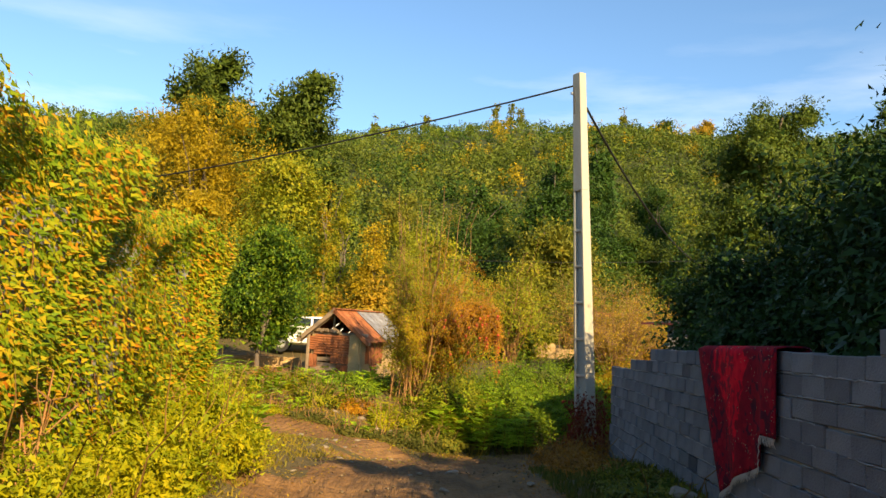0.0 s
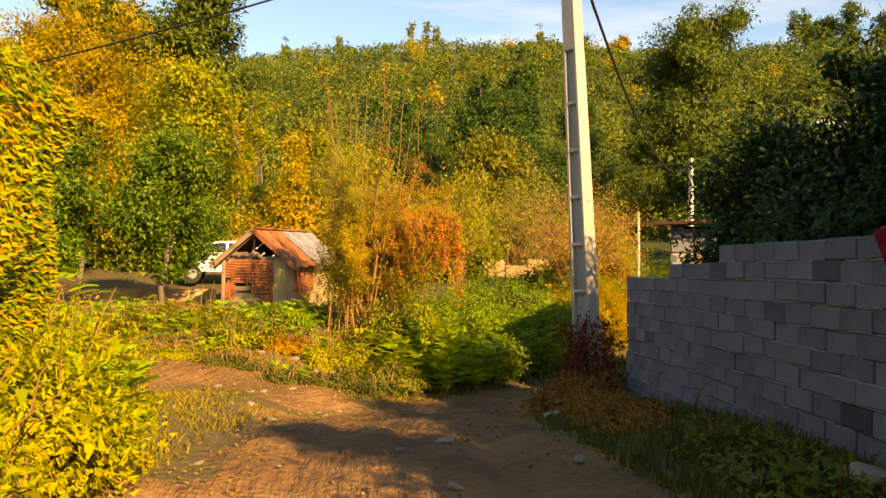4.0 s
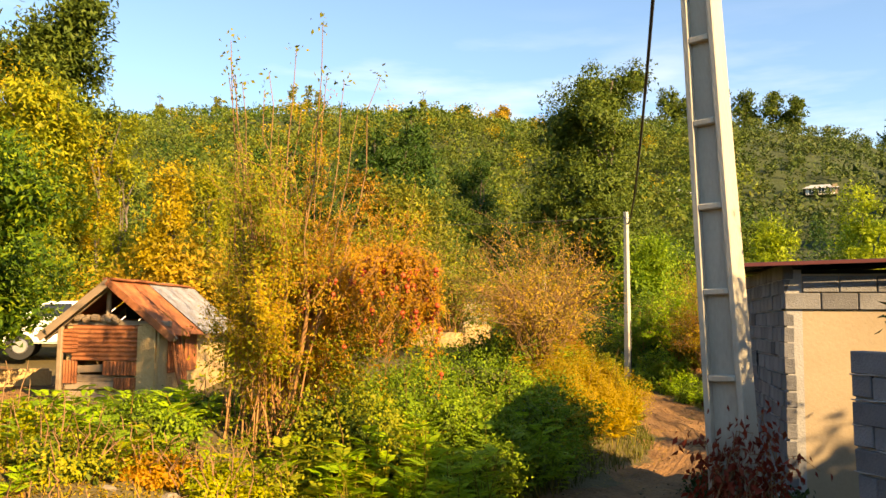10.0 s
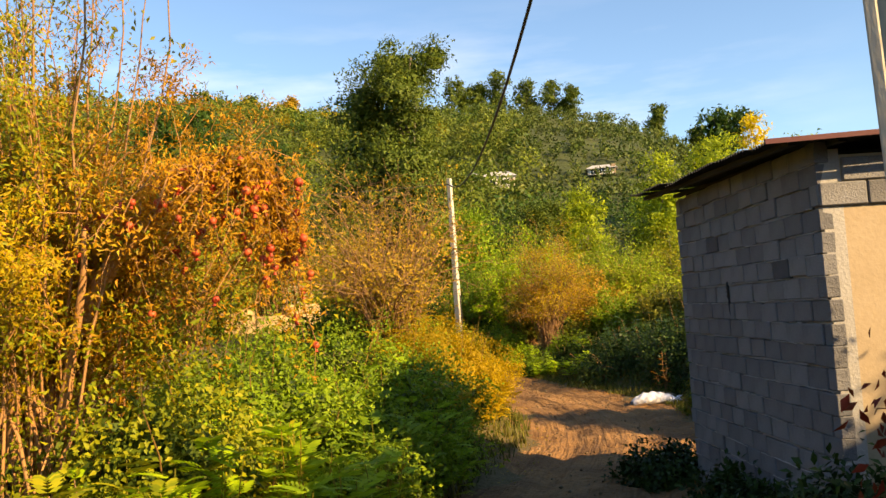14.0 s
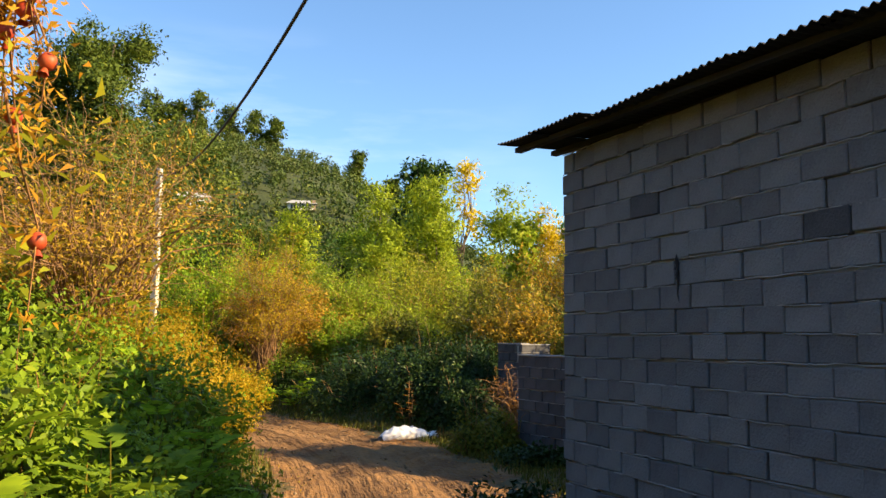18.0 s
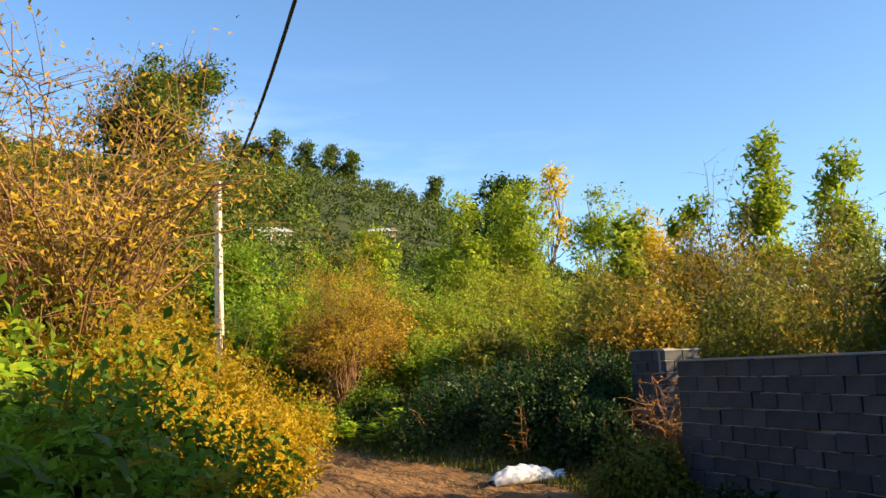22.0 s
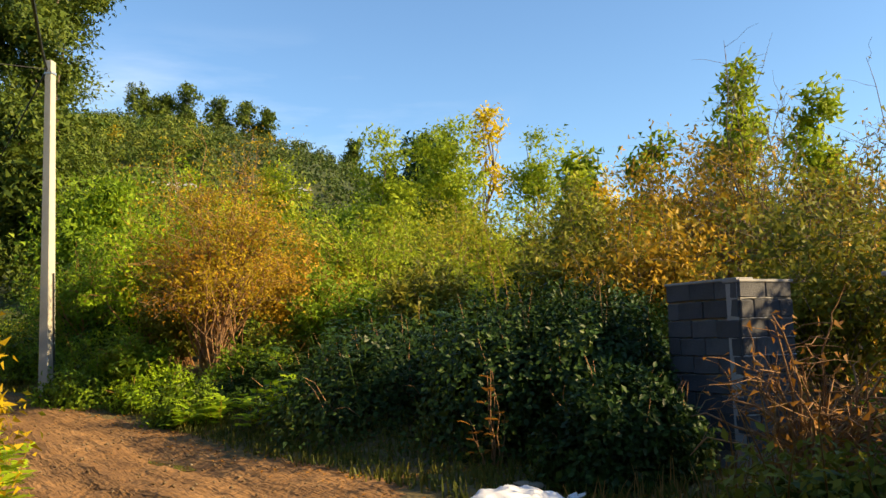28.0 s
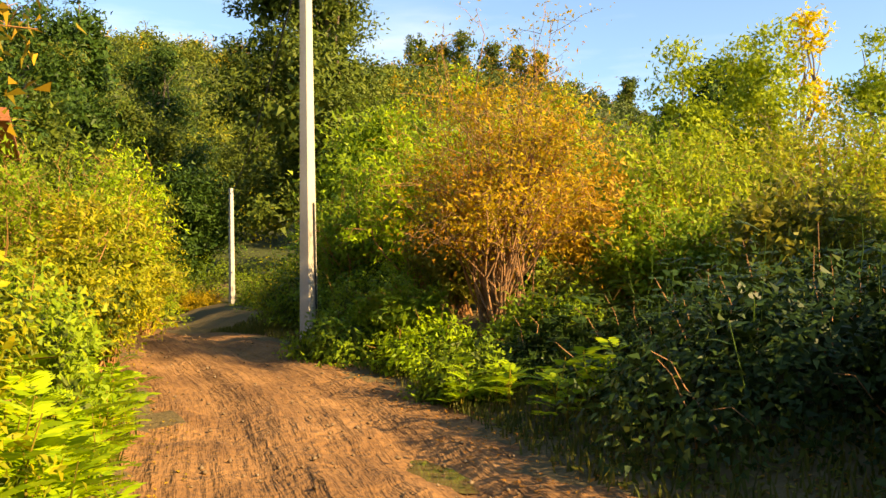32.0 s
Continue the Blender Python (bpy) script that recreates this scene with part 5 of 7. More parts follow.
T(-13.0, 45.5, 14.2, 11.5, Y_OLIVE, "wide golden autumn tree beyond yard", 34, trunk=0.2, n=24000, leaf=0.115, clumps=420, clump_r=0.42)
T(-8.0, 40, 9.5, 6.0, Y_GREEN, "yellowing tree in the yard hedge", 35, trunk=0.2, n=11000, leaf=0.14, clumps=260, clump_r=0.42)
T(-15.6, 54.0, 21.0, 11.0, G_TREE, "tall dark tree on the slope", 36, trunk=0.1, n=34000, leaf=0.23, clumps=440, clump_r=0.5)
T(-9.6, 57.0, 21.0, 10.0, G_TREE, "tall dark tree on the slope", 37, trunk=0.08, n=34000, leaf=0.23, clumps=440, clump_r=0.5)
T(-31, 52, 15, 9, G_OLIVE, "olive green tree on the slope", 38, trunk=0.15, n=6000, leaf=0.34, clumps=200, clump_r=0.6)
T(-24, 44, 11, 8, G_MID, "green tree on the slope", 39, trunk=0.15, n=6000, leaf=0.3, clumps=200, clump_r=0.5)
for i, (x, y, h) in enumerate(((-4.2, 36, 7.5), (-2.6, 33, 5.8), (-1.4, 38, 6.5), (-5.6, 42, 9))):
    T(x, y, h, 1.8, Y_OLIVE if i % 2 else Y_GREEN, "slender yellow tree behind the hut", 40 + i, trunk=0.12, n=3400, leaf=0.09, clumps=110, clump_r=0.2, shape="column", group="slender yellow trees")
T(25.4, 118, 20, 11, G_DARK, "pointed dark tree on the hillside", 45, trunk=0.08, n=5000, leaf=0.5, clumps=240, clump_r=0.7, shape="cone")
T(35.0, 78, 23.4, 17.0, G_TREE, "tall broad green tree behind the far pole", 46, trunk=0.08, n=34000, leaf=0.24, clumps=560, clump_r=0.6)
T(38.5, 72, 3.0, 6, G_TREE, "green tree beside the tall one", 47, trunk=0.1, n=11000, leaf=0.22, clumps=240, clump_r=0.55)
T(48.9, 51.9, 15.0, 3.2, Y_BRIGHT, "thin yellow poplar against sky", 48, trunk=0.5, n=800, leaf=0.22, clumps=46, clump_r=0.3, shape="column")
T(100, 98, 18, 15, G_DARK, "dark round tree on the skyline", 49, trunk=0.2, n=4000, leaf=0.5, clumps=160, clump_r=0.6)
for i, (x, y, h, w) in enumerate(((43, 50, 11.5, 6.5), (46.5, 47, 11, 6), (39.5, 52, 10.2, 6.5), (52, 47, 9.5, 6), (35, 55, 8.5, 6), (45, 52.5, 12, 6))):
    T(x, y, h, w, POPLAR if i != 3 else Y_BRIGHT, "light green poplar in the hedge", 650 + i, trunk=0.02, n=9000, leaf=0.17, clumps=200, clump_r=0.34, shape="column", group="hedge poplars")
for i, (x, y, h, w) in enumerate(((41, 34, 11.6, 3.6), (44.5, 32, 11.2, 3.8), (39, 37, 8.8, 3.0), (47, 29.5, 12.0, 4.4), (37.5, 39.5, 8.0, 2.6))):
    T(x, y, h, w, POPLAR, "tall light green poplar against the sky", 56 + i, trunk=0.06, n=4600, leaf=0.23, clumps=130, clump_r=0.3, shape="column", group="skyline poplars")
# dark wood behind the bend and mid-slope trees
for i, (x, y, h, w, m) in enumerate(((17, 86, 16, 9, G_DARK), (33, 62, 5.5, 7, G_DARK), (10, 62, 14, 8, G_DARK), (27, 57, 7, 6, G_MID), (4, 70, 15, 10, G_DARK), (14, 88, 17, 11, G_DARK), (-2, 78, 13, 9, G_OLIVE), (6, 95, 14, 10, G_OLIVE), (28, 98, 14, 11, G_DARK), (38, 102, 9, 9, G_TREE), (44, 90, 7, 8, G_TREE), (56, 84, 5, 7, G_TREE), (64, 78, 6, 6, G_MID), (19, 106, 15, 10, G_OLIVE), (1, 52, 9, 6, Y_GREEN), (8, 50, 10, 7, G_OLIVE))):
    T(x, y, h, w, m, "leafy tree on the lower slope", 70 + i, trunk=0.1, n=12000, leaf=0.175, clumps=240, clump_r=0.6, group="lower slope trees")

for i, (x, y, h, w, m) in enumerate(((19.5, 82, 13, 9, G_DARK), (24, 88, 14, 10, G_TREE), (15.5, 74, 11, 7, G_DARK), (20.5, 79, 10, 6, G_TREE), (25.5, 80, 8, 6, G_DARK), (14, 66, 10, 7, G_TREE), (22, 106, 13, 10, G_DARK), (12, 100, 13, 10, G_TREE), (0, 88, 12, 9, G_TREE), (-12, 76, 11, 9, G_TREE), (-22, 68, 11, 9, G_TREE), (52, 84, 9, 8, G_TREE), (58, 72, 8, 7, G_TREE))):
    tree("tree", x, y, h, w, m, "dense dark tree at the foot of the hill", 510 + i, trunk=0.06, n=12000, leaf=0.2, clumps=220, clump_r=0.6, group="dark foot trees")

# ---- shrubs ----
def S(x, y, h, w, mat, label, seed, **k):
    return shrub("shrub", x, y, h, w, mat, label, seed, **k)


S(6.6, 27.2, 4.6, 4.8, O_MIX, "twiggy reddish autumn bush", 101, stems=90, twigs=9, n=10000, leaf=0.07, wood_mat=TWIG_RED, open_top=0.5)
S(3.2, 30.0, 5.0, 4.0, Y_GREEN, "tall yellow-green leafy bush", 102, stems=40, twigs=6, n=7000, leaf=0.1)
S(0.4, 27.0, 4.6, 3.6, Y_GREEN, "tall yellow-green leafy bush", 103, stems=40, twigs=6, n=6000, leaf=0.1)
S(9.5, 33.0, 4.2, 4.0, O_MIX, "bush in mixed autumn colours", 104, stems=40, twigs=6, n=6000, leaf=0.09)
S(18.2, 37.2, 5.7, 3.8, Y_OLIVE, "upright orange-brown autumn bush", 105, stems=70, twigs=7, n=13000, leaf=0.068, foot=0.3, low=0.24, open_top=0.3, wood_mat=TWIG_RED)
S(18.25, 37.3, 5.0, 3.6, O_GOLD, "rusty stems grown through the autumn bush", 107, stems=44, twigs=5, n=5000, leaf=0.07, foot=0.3, low=0.2, open_top=0.3, wood_mat=TWIG_RED)
S(20.5, 40.5, 5.5, 3.2, G_FRESH, "bright green bush by the bend", 106, stems=36, twigs=6, n=6000, leaf=0.12)
S(20.6, 47.5, 3.4, 3.2, G_MID, "green bush behind the pole", 107, stems=30, twigs=5, n=4000, leaf=0.1)
hedge = ((20.8, 33.8, 2.6, 2.4, G_OLIVE), (23, 35, 3.2, 3.4, POPLAR), (22.5, 31.0, 4.2, 3.4, G_OLIVE), (25, 29.5, 7.0, 4.4, O_MIX), (25.5, 33.0, 4.2, 4, Y_GREEN), (27.5, 27.5, 6.4, 4.2, O_MIX), (23, 26.5, 3.6, 3.4, O_MIX), (26, 24.5, 4.0, 4, O_MIX), (30, 31, 5.0, 4.4, Y_GREEN), (28, 37, 4.8, 4.4, POPLAR), (21.2, 26.3, 4.4, 4.0, G_OLIVE), (20.8, 23.4, 4.6, 4.2, G_OLIVE), (21.5, 29.4, 4.0, 3.4, O_MIX), (24, 20.5, 4.0, 4, O_MIX), (29, 22, 5, 4.6, O_MIX), (24.5, 40, 5, 4, G_MID), (31, 42, 6, 5, Y_GREEN))
for i, (x, y, h, w, m) in enumerate(hedge):
    S(x, y, h, w, m, "tangled autumn bush in the hedge", 110 + i, stems=46, twigs=7, n=8500, leaf=0.125, wood_mat=BARK, open_top=0.35, group="autumn hedge bushes")
left_bank = ((13.1, 44.0, 4.2, 3.0, G_MID), (14.0, 49.5, 4.8, 3.4, Y_GREEN), (15.6, 56, 5.5, 4, G_MID), (9.4, 36, 3.2, 3.2, Y_GREEN), (10.8, 41, 3.0, 3.0, G_MID), (12.2, 47, 5, 3.6, G_MID), (6.2, 33.5, 4, 3.2, G_OLIVE), (12.6, 53, 5, 4, Y_GREEN), (9.9, 33.2, 2.3, 1.7, O_RUST))
for i, (x, y, h, w, m) in enumerate(left_bank):
    S(x, y, h, w, m, "leafy bush on the road bank", 130 + i, stems=36, twigs=6, n=5500, leaf=0.1, group="road bank bushes")

# sunlit bushes and leafy saplings along the left of the far road, and low growth round the orange bush
for i, (x, y, h, w, m) in enumerate(((13.2, 41.6, 3.4, 2.6, Y_GREEN), (13.9, 45.2, 5.0, 3.2, G_FRESH), (14.8, 48.4, 4.6, 3.2, Y_GREEN), (15.4, 51.6, 4.2, 3.0, G_MID), (16.8, 54.5, 3.4, 3.0, Y_GREEN), (18.0, 58.5, 3.6, 3.2, G_MID), (12.7, 38.8, 2.5, 1.7, Y_GREEN))):
    S(x, y, h, w, m, "sunlit leafy bush beside the far road", 160 + i, stems=34, twigs=6, n=9000, leaf=0.1, group="far road bushes")
for i, (x, y, h, w, m) in enumerate(((19.3, 41.4, 4.6, 3.0, G_FRESH), (21.6, 44.0, 5.4, 3.6, G_MID), (19.2, 44.2, 4.0, 3.0, G_MID), (21.2, 38.2, 3.4, 3.2, O_MIX), (20.2, 35.8, 2.4, 2.6, G_MID), (23.6, 38.4, 4.8, 3.6, POPLAR), (26.5, 37.0, 4.6, 3.8, Y_GREEN), (17.4, 38.9, 1.5, 1.6, G_MID), (18.9, 39.4, 2.6, 2.2, G_OLIVE), (29.5, 33.5, 4.8, 4.0, POPLAR), (28.5, 38.5, 5.2, 4.0, Y_GREEN))):
    S(x, y, h, w, m, "leafy bush behind the brambles", 170 + i, stems=40, twigs=7, n=7500, leaf=0.12, low=0.04, group="bushes behind brambles")

# ---- undergrowth ----


def mound(name, x, y, rx, ry, h, mat, label, seed, n=4000, leaf=0.09, turn=0.0, z=None, rough=0.16, category="undergrowth", group="", inner=None, aspect=0.55, stalks=0, stalk_mat=None, kind=""):
    """A dense mass of leaves over a lumpy dome; larger leaves inside close it, in green mounds of a darker green that
    paints the inner shade.
    """
    rng = np.random.default_rng(seed)
    z0 = float(ground_z(x, y)) if z is None else z
    ob = empty_at(name, x, y, z0 - 0.1, turn)
    ph = rng.uniform(0, 6.28, 8)

    def surface_at(d):
        a, b = np.arctan2(d[:, 1], d[:, 0]), d[:, 2]
        k = 1 + rough * (np.sin(3 * a + ph[0]) * 0.5 + np.sin(5 * a + ph[1] + 3 * b) * 0.5 + np.sin(9 * b + ph[2] + 2 * a) * 0.5 + np.sin(11 * a + ph[3] - 7 * b) * 0.4)
        return d * [rx, ry, h] * k[:, None]

    d = unit(rng, n)
    d[:, 2] = np.abs(d[:, 2]) ** 0.8
    d /= np.linalg.norm(d, axis=1)[:, None]
    at = surface_at(d) * (1 - 0.22 * rng.random(n) ** 1.5)[:, None] + rng.normal(size=(n, 3)) * leaf * 0.5
    at[:, 2] = np.maximum(at[:, 2], 0.02)
    face = d / np.array([rx, ry, h])
    face /= np.linalg.norm(face, axis=1)[:, None]
    out = face * 0.5
    leaves("foliage", rng, at, leaf, mat, ob, ways=out, face=face, droop=0.45, aspect=aspect, simple=leaf > 0.1 or leaf < 0.05 or math.hypot(x - 7, y - 20) > 14)
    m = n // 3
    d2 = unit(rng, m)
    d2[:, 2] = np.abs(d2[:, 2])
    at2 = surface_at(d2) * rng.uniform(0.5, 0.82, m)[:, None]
    # green mounds get darker inner leaves: depth shade put into the colour
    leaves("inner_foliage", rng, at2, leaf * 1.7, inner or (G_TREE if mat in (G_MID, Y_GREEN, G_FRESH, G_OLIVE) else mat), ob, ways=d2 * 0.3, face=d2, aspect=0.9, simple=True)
    if stalks:
        p = Pile()
        for i in range(stalks):
            q = surface_at(unit(rng, 1) * [1, 1, 1])[0]
            q[2] = abs(q[2])
            tip = q + [rng.normal() * 0.15, rng.normal() * 0.15, rng.uniform(0.15, 0.5)]
            p.add(*tube_arrays(bent(rng, [q[0] * 0.7, q[1] * 0.7, 0], tip, 0.15, 5, 0.03), np.linspace(0.012, 0.003, 5), 3))
        tagged(child("stalk_tangle", p.mesh("stalk_tangle", stalk_mat or DRY), ob), kind="stuff")
    return tagged(ob, label, category, group, kind)


def fern_leaf_arrays(rng, at, ways, size, pairs=7):
    """Compound leaves: leaflets in pairs along a bending stalk."""
    V, F, n0 = [], [], 0
    n = len(at)
    d = ways / (np.linalg.norm(ways, axis=1)[:, None] + 1e-9)
    side = np.cross(d, [0, 0, 1.0])
    side /= np.linalg.norm(side, axis=1)[:, None] + 1e-9
    up = np.cross(side, d)
    L = size * rng.uniform(0.7, 1.2, n)
    for i in range(1, pairs + 1):
        t = i / pairs
        p = at + d * (L * t)[:, None] - np.array([0, 0, 1.0]) * (L * 0.35 * t * t)[:, None]
        ll = (L * 0.42 * (1 - 0.55 * abs(t - 0.45)))[:, None]
        for s in (-1, 1):
            e = side * s * 0.9 + d * 0.55 - up * 0.15
            w = d * 0.17 - side * s * 0.04
            quad = np.stack([p, p + e * ll * 0.5 + w * ll, p + e * ll, p + e * ll * 0.5 - w * ll], 1)
            V.append(quad.reshape(-1, 3))
            b = np.arange(n)[:, None] * 4 + n0
            F.append(np.concatenate([b + [0, 1, 2], b + [0, 2, 3]], 1).reshape(-1, 3))
            n0 += 4 * n
    return np.concatenate(V), np.concatenate(F)


def fern_mass(name, x, y, rx, ry, h, mat, label, seed, plants=40, per=9, size=0.34, group="", stem_mat=None):
    """A stand of tall weeds with compound leaves."""
    rng = np.random.default_rng(seed)
    ob = empty_at(name, x, y, float(ground_z(x, y)) - 0.05)
    stems, at, ways = Pile(), [], []
    for i in range(plants):
        a, r = rng.uniform(0, 6.28), math.sqrt(rng.random())
        px, py = rx * r * math.cos(a), ry * r * math.sin(a)
        gz = float(ground_z(x + px, y + py) - ground_z(x, y))
        top = h * rng.uniform(0.55, 1.0) * (1 - 0.35 * r * r)
        s = bent(rng, (px, py, gz), (px + rng.normal() * 0.15, py + rng.normal() * 0.15, gz + top), 0.0, 5, 0.02)
        stems.add(*tube_arrays(s, np.linspace(0.012, 0.004, 5), 3))
        for j in range(per):
            t = 0.25 + 0.75 * (j + rng.random()) / per
            q = np.array([np.interp(t, np.linspace(0, 1, 5), s[:, c]) for c in range(3)])
            b = rng.uniform(0, 6.28)
            at.append(q)
            ways.append((math.cos(b), math.sin(b), 0.45 + 0.5 * t * rng.random()))
    tagged(child("stem_mass", stems.mesh("stem_mass", stem_mat or GRASS), ob), kind="stuff")
    v, f = fern_leaf_arrays(rng, np.array(at), np.array(ways), size)
    child("foliage", quick_mesh("foliage", v, f, mat), ob)
    return tagged(ob, label, "weeds", group)


# climbing vine over the left wall
def build_vine():
    rng = np.random.default_rng(61)
    ob = empty_at("climbing_vine", -3.6, 9.0, 0)
    n = 100000
    y = rng.uniform(-13.5, -0.7, n)
    y[: n // 8] = rng.uniform(-1.5, -0.6, n // 8)
    top = 3.35 + 0.22 * np.sin(y * 0.9 + 1) + 0.15 * np.sin(y * 2.3)
    top = top - 0.4 * step01((y + 2.2) / 1.6)
    z = 0.3 + (top - 0.3) * rng.random(n) ** 0.85
    bulge = 0.32 + 0.16 * np.sin(y * 1.7 + z * 1.3) + 0.13 * np.sin(y * 3.1 - z * 2.7 + 1) + 0.1 * np.sin(z * 4.1)
    bulge = bulge - 0.35 * step01((y + 1.1) / 0.4)
    x = bulge * (1 - 0.55 * rng.random(n) ** 2)
    over = rng.random(n) < 0.12
    x = np.where(over, rng.uniform(-0.9, 0.4, n), x)
    z = np.where(over, top + rng.normal(size=n) * 0.08, z)
    at = np.stack([x, y, z], -1)
    face = np.stack([np.full(n, 0.9), 0.25 * np.cos(y * 1.7) - 0.2, np.where(over, 0.9, 0.25)], -1)
    leaves("foliage", rng, at, 0.052, IVY, ob, ways=np.tile([0.25, 0, -0.5], (n, 1)), face=face, spread=0.6, aspect=0.8, simple=True)
    p = Pile()
    for i in range(150):
        y0 = rng.uniform(-13, -1)
        a = (0.0, y0, 0.3)
        b = (rng.uniform(0.0, 0.3), y0 + rng.normal() * 0.8, rng.uniform(1.4, 3.0))
        p.add(*tube_arrays(bent(rng, a, b, 0.1, 7, 0.12), np.linspace(0.014, 0.004, 7), 3))
    tagged(child("runner_tangle", p.mesh("runner_tangle", TWIG), ob), kind="stuff")
    tagged(ob, "climbing vine turning yellow and red over wall", "vine")


build_vine()

# verge and yard weeds on the left
V_LAB = "yellowing weeds beside the dirt road"
for i, (x, y, rx, ry, h, mat) in enumerate(((-3.0, 2.2, 0.5, 1.4, 0.7, Y_WEED), (-3.0, 4.6, 0.6, 1.4, 0.75, Y_WEED), (-3.0, 6.8, 0.7, 1.2, 0.8, Y_WEED), (-3.3, 8.6, 0.7, 0.9, 0.8, Y_WEED), (-4.0, 10.2, 0.8, 0.9, 0.7, Y_WEED), (-4.9, 11.6, 1.2, 1.2, 0.9, G_FRESH), (-6.8, 13.5, 1.6, 1.4, 0.9, Y_GREEN), (-9, 16, 1.8, 1.8, 1.0, Y_GREEN))):
    mound("weeds", x, y, rx, ry, h, mat, V_LAB, 200 + i, n=5200, leaf=0.052, rough=0.25, group="verge weeds", stalks=20)
for i, (x, y, rx, ry, h) in enumerate(((-3.6, 9.4, 0.5, 0.6, 1.5), (-4.4, 11.0, 0.6, 0.6, 1.2), (-2.9, 7.4, 0.4, 0.5, 1.1))):
    fern_mass("tall_weeds", x, y, rx, ry, h, G_FRESH, "bright green fern-leaved tall weeds", 220 + i, plants=9, per=8, size=0.3, group="fern-leaved weeds")
yard = ((-7.5, 18.6, 1.6, 0.8, 0.35, Y_GREEN), (-4.4, 18.2, 1.2, 0.7, 0.3, Y_GREEN), (-2.4, 18.8, 1.0, 0.7, 0.4, G_MID), (-6.2, 20.4, 1.8, 0.9, 0.35, G_MID), (-3.4, 20.4, 1.5, 0.9, 0.25, G_MID), (-1.4, 21.2, 1.0, 0.8, 0.4, G_MID), (-4.6, 22.0, 1.4, 0.5, 0.15, G_FRESH), (-9.5, 20, 2, 1.4, 0.5, Y_GREEN), (-0.3, 17.3, 0.9, 0.6, 0.4, G_OLIVE))
for i, (x, y, rx, ry, h, mat) in enumerate(yard):
    mound("weeds", x, y, rx, ry, h, mat, "low yard weeds in front of the hut", 230 + i, n=3600, leaf=0.065, rough=0.3, group="yard weeds", stalks=6)
for i, (x, y) in enumerate(((-3.8, 20.2), (-1.9, 19.9), (-5.6, 20.8), (-6.8, 19.6), (-2.6, 22.0))):
    fern_mass("tall_weeds", x, y, 0.9, 0.6, 0.6, G_FRESH, "bright green fern-leaved tall weeds", 245 + i, plants=12, per=8, size=0.28, group="fern-leaved weeds")

rng_y = np.random.default_rng(52)
for i in range(16):
    x, y = -6.6 + 0.42 * i + 0.2 * rng_y.normal(), rng_y.uniform(16.9, 19.2)
    fern_mass("tall_weeds", x, y, 0.45, 0.4, rng_y.uniform(0.4, 0.75), (G_FRESH, Y_WEED, G_MID)[i % 3], "knee-high leafy weeds with reddish stalks before the hut", 660 + i, plants=11, per=8, size=0.2, group="yard weeds", stem_mat=TWIG_RED)
for i in range(9):
    x, y = -6.4 + 0.7 * i + 0.2 * rng_y.normal(), rng_y.uniform(17.0, 18.6)
    mound("weeds", x, y, 0.6, 0.45, rng_y.uniform(0.25, 0.45), (O_GOLD, Y_WEED, Y_GREEN)[i % 3], "low yard weeds in front of the hut", 690 + i, n=2600, leaf=0.055, rough=0.35, group="yard weeds", stalks=26, stalk_mat=TWIG_RED)

# mass of weeds and bushes on the inside of the bend
bend = ((0.3, 18.9, 1.3, 1.0, 1.45, Y_GREEN), (1.9, 20.0, 1.2, 1.0, 1.3, G_MID), (1.4, 20.8, 1.8, 1.4, 1.4, G_MID), (3.5, 21.6, 1.4, 1.3, 1.45, G_MID), (3.0, 23.4, 1.8, 1.6, 1.1, G_MID), (5.0, 23.5, 1.3, 1.3, 1.35, G_MID), (6.4, 25.2, 1.3, 1.3, 1.5, Y_GOLD), (8.1, 27.0, 1.1, 1.2, 1.35, Y_GOLD), (6.4, 28.6, 1.8, 1.6, 1.1, G_MID), (8.9, 29.3, 1.2, 1.3, 1.2, Y_GREEN), (9.9, 31.6, 1.0, 1.4, 1.1, Y_GREEN), (10.9, 34.6, 1.0, 1.6, 1.0, G_MID), (11.8, 38.5, 1.2, 2.2, 1.0, Y_GREEN))
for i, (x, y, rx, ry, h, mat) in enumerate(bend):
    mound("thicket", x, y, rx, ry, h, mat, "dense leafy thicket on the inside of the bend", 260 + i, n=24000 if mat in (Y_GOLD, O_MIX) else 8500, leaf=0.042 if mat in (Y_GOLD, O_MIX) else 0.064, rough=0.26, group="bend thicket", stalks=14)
for i, (x, y, h, mat) in enumerate(((0.5, 17.7, 1.3, G_FRESH), (1.5, 19.2, 1.6, G_FRESH), (2.4, 20.6, 1.6, G_FRESH), (3.3, 21.6, 1.55, G_MID), (4.4, 22.4, 1.55, G_FRESH), (1.0, 17.9, 1.7, G_FRESH), (1.9, 18.6, 1.3, G_FRESH), (0.2, 18.0, 1.3, Y_GREEN), (2.6, 19.9, 1.6, G_MID), (3.9, 21.0, 1.5, G_FRESH), (4.9, 22.6, 1.6, Y_GOLD), (5.8, 23.8, 1.6, Y_GOLD), (7.4, 25.8, 1.4, Y_GOLD), (5.6, 24.3, 1.7, Y_GOLD), (6.6, 25.0, 1.6, Y_GOLD), (7.0, 26.4, 1.7, Y_GOLD), (8.2, 27.2, 1.4, Y_GOLD), (8.0, 26.2, 1.1, Y_OLIVE), (10.2, 29.6, 1.15, G_FRESH), (10.6, 30.8, 1.15, G_FRESH), (10.9, 32.2, 1.1, G_FRESH))):
    fern_mass("tall_weeds", x, y, 0.65, 0.65, h, mat, "tall leafy weeds crowding the road edge", 280 + i, plants=16, per=10, size=0.3, group="bend weeds")

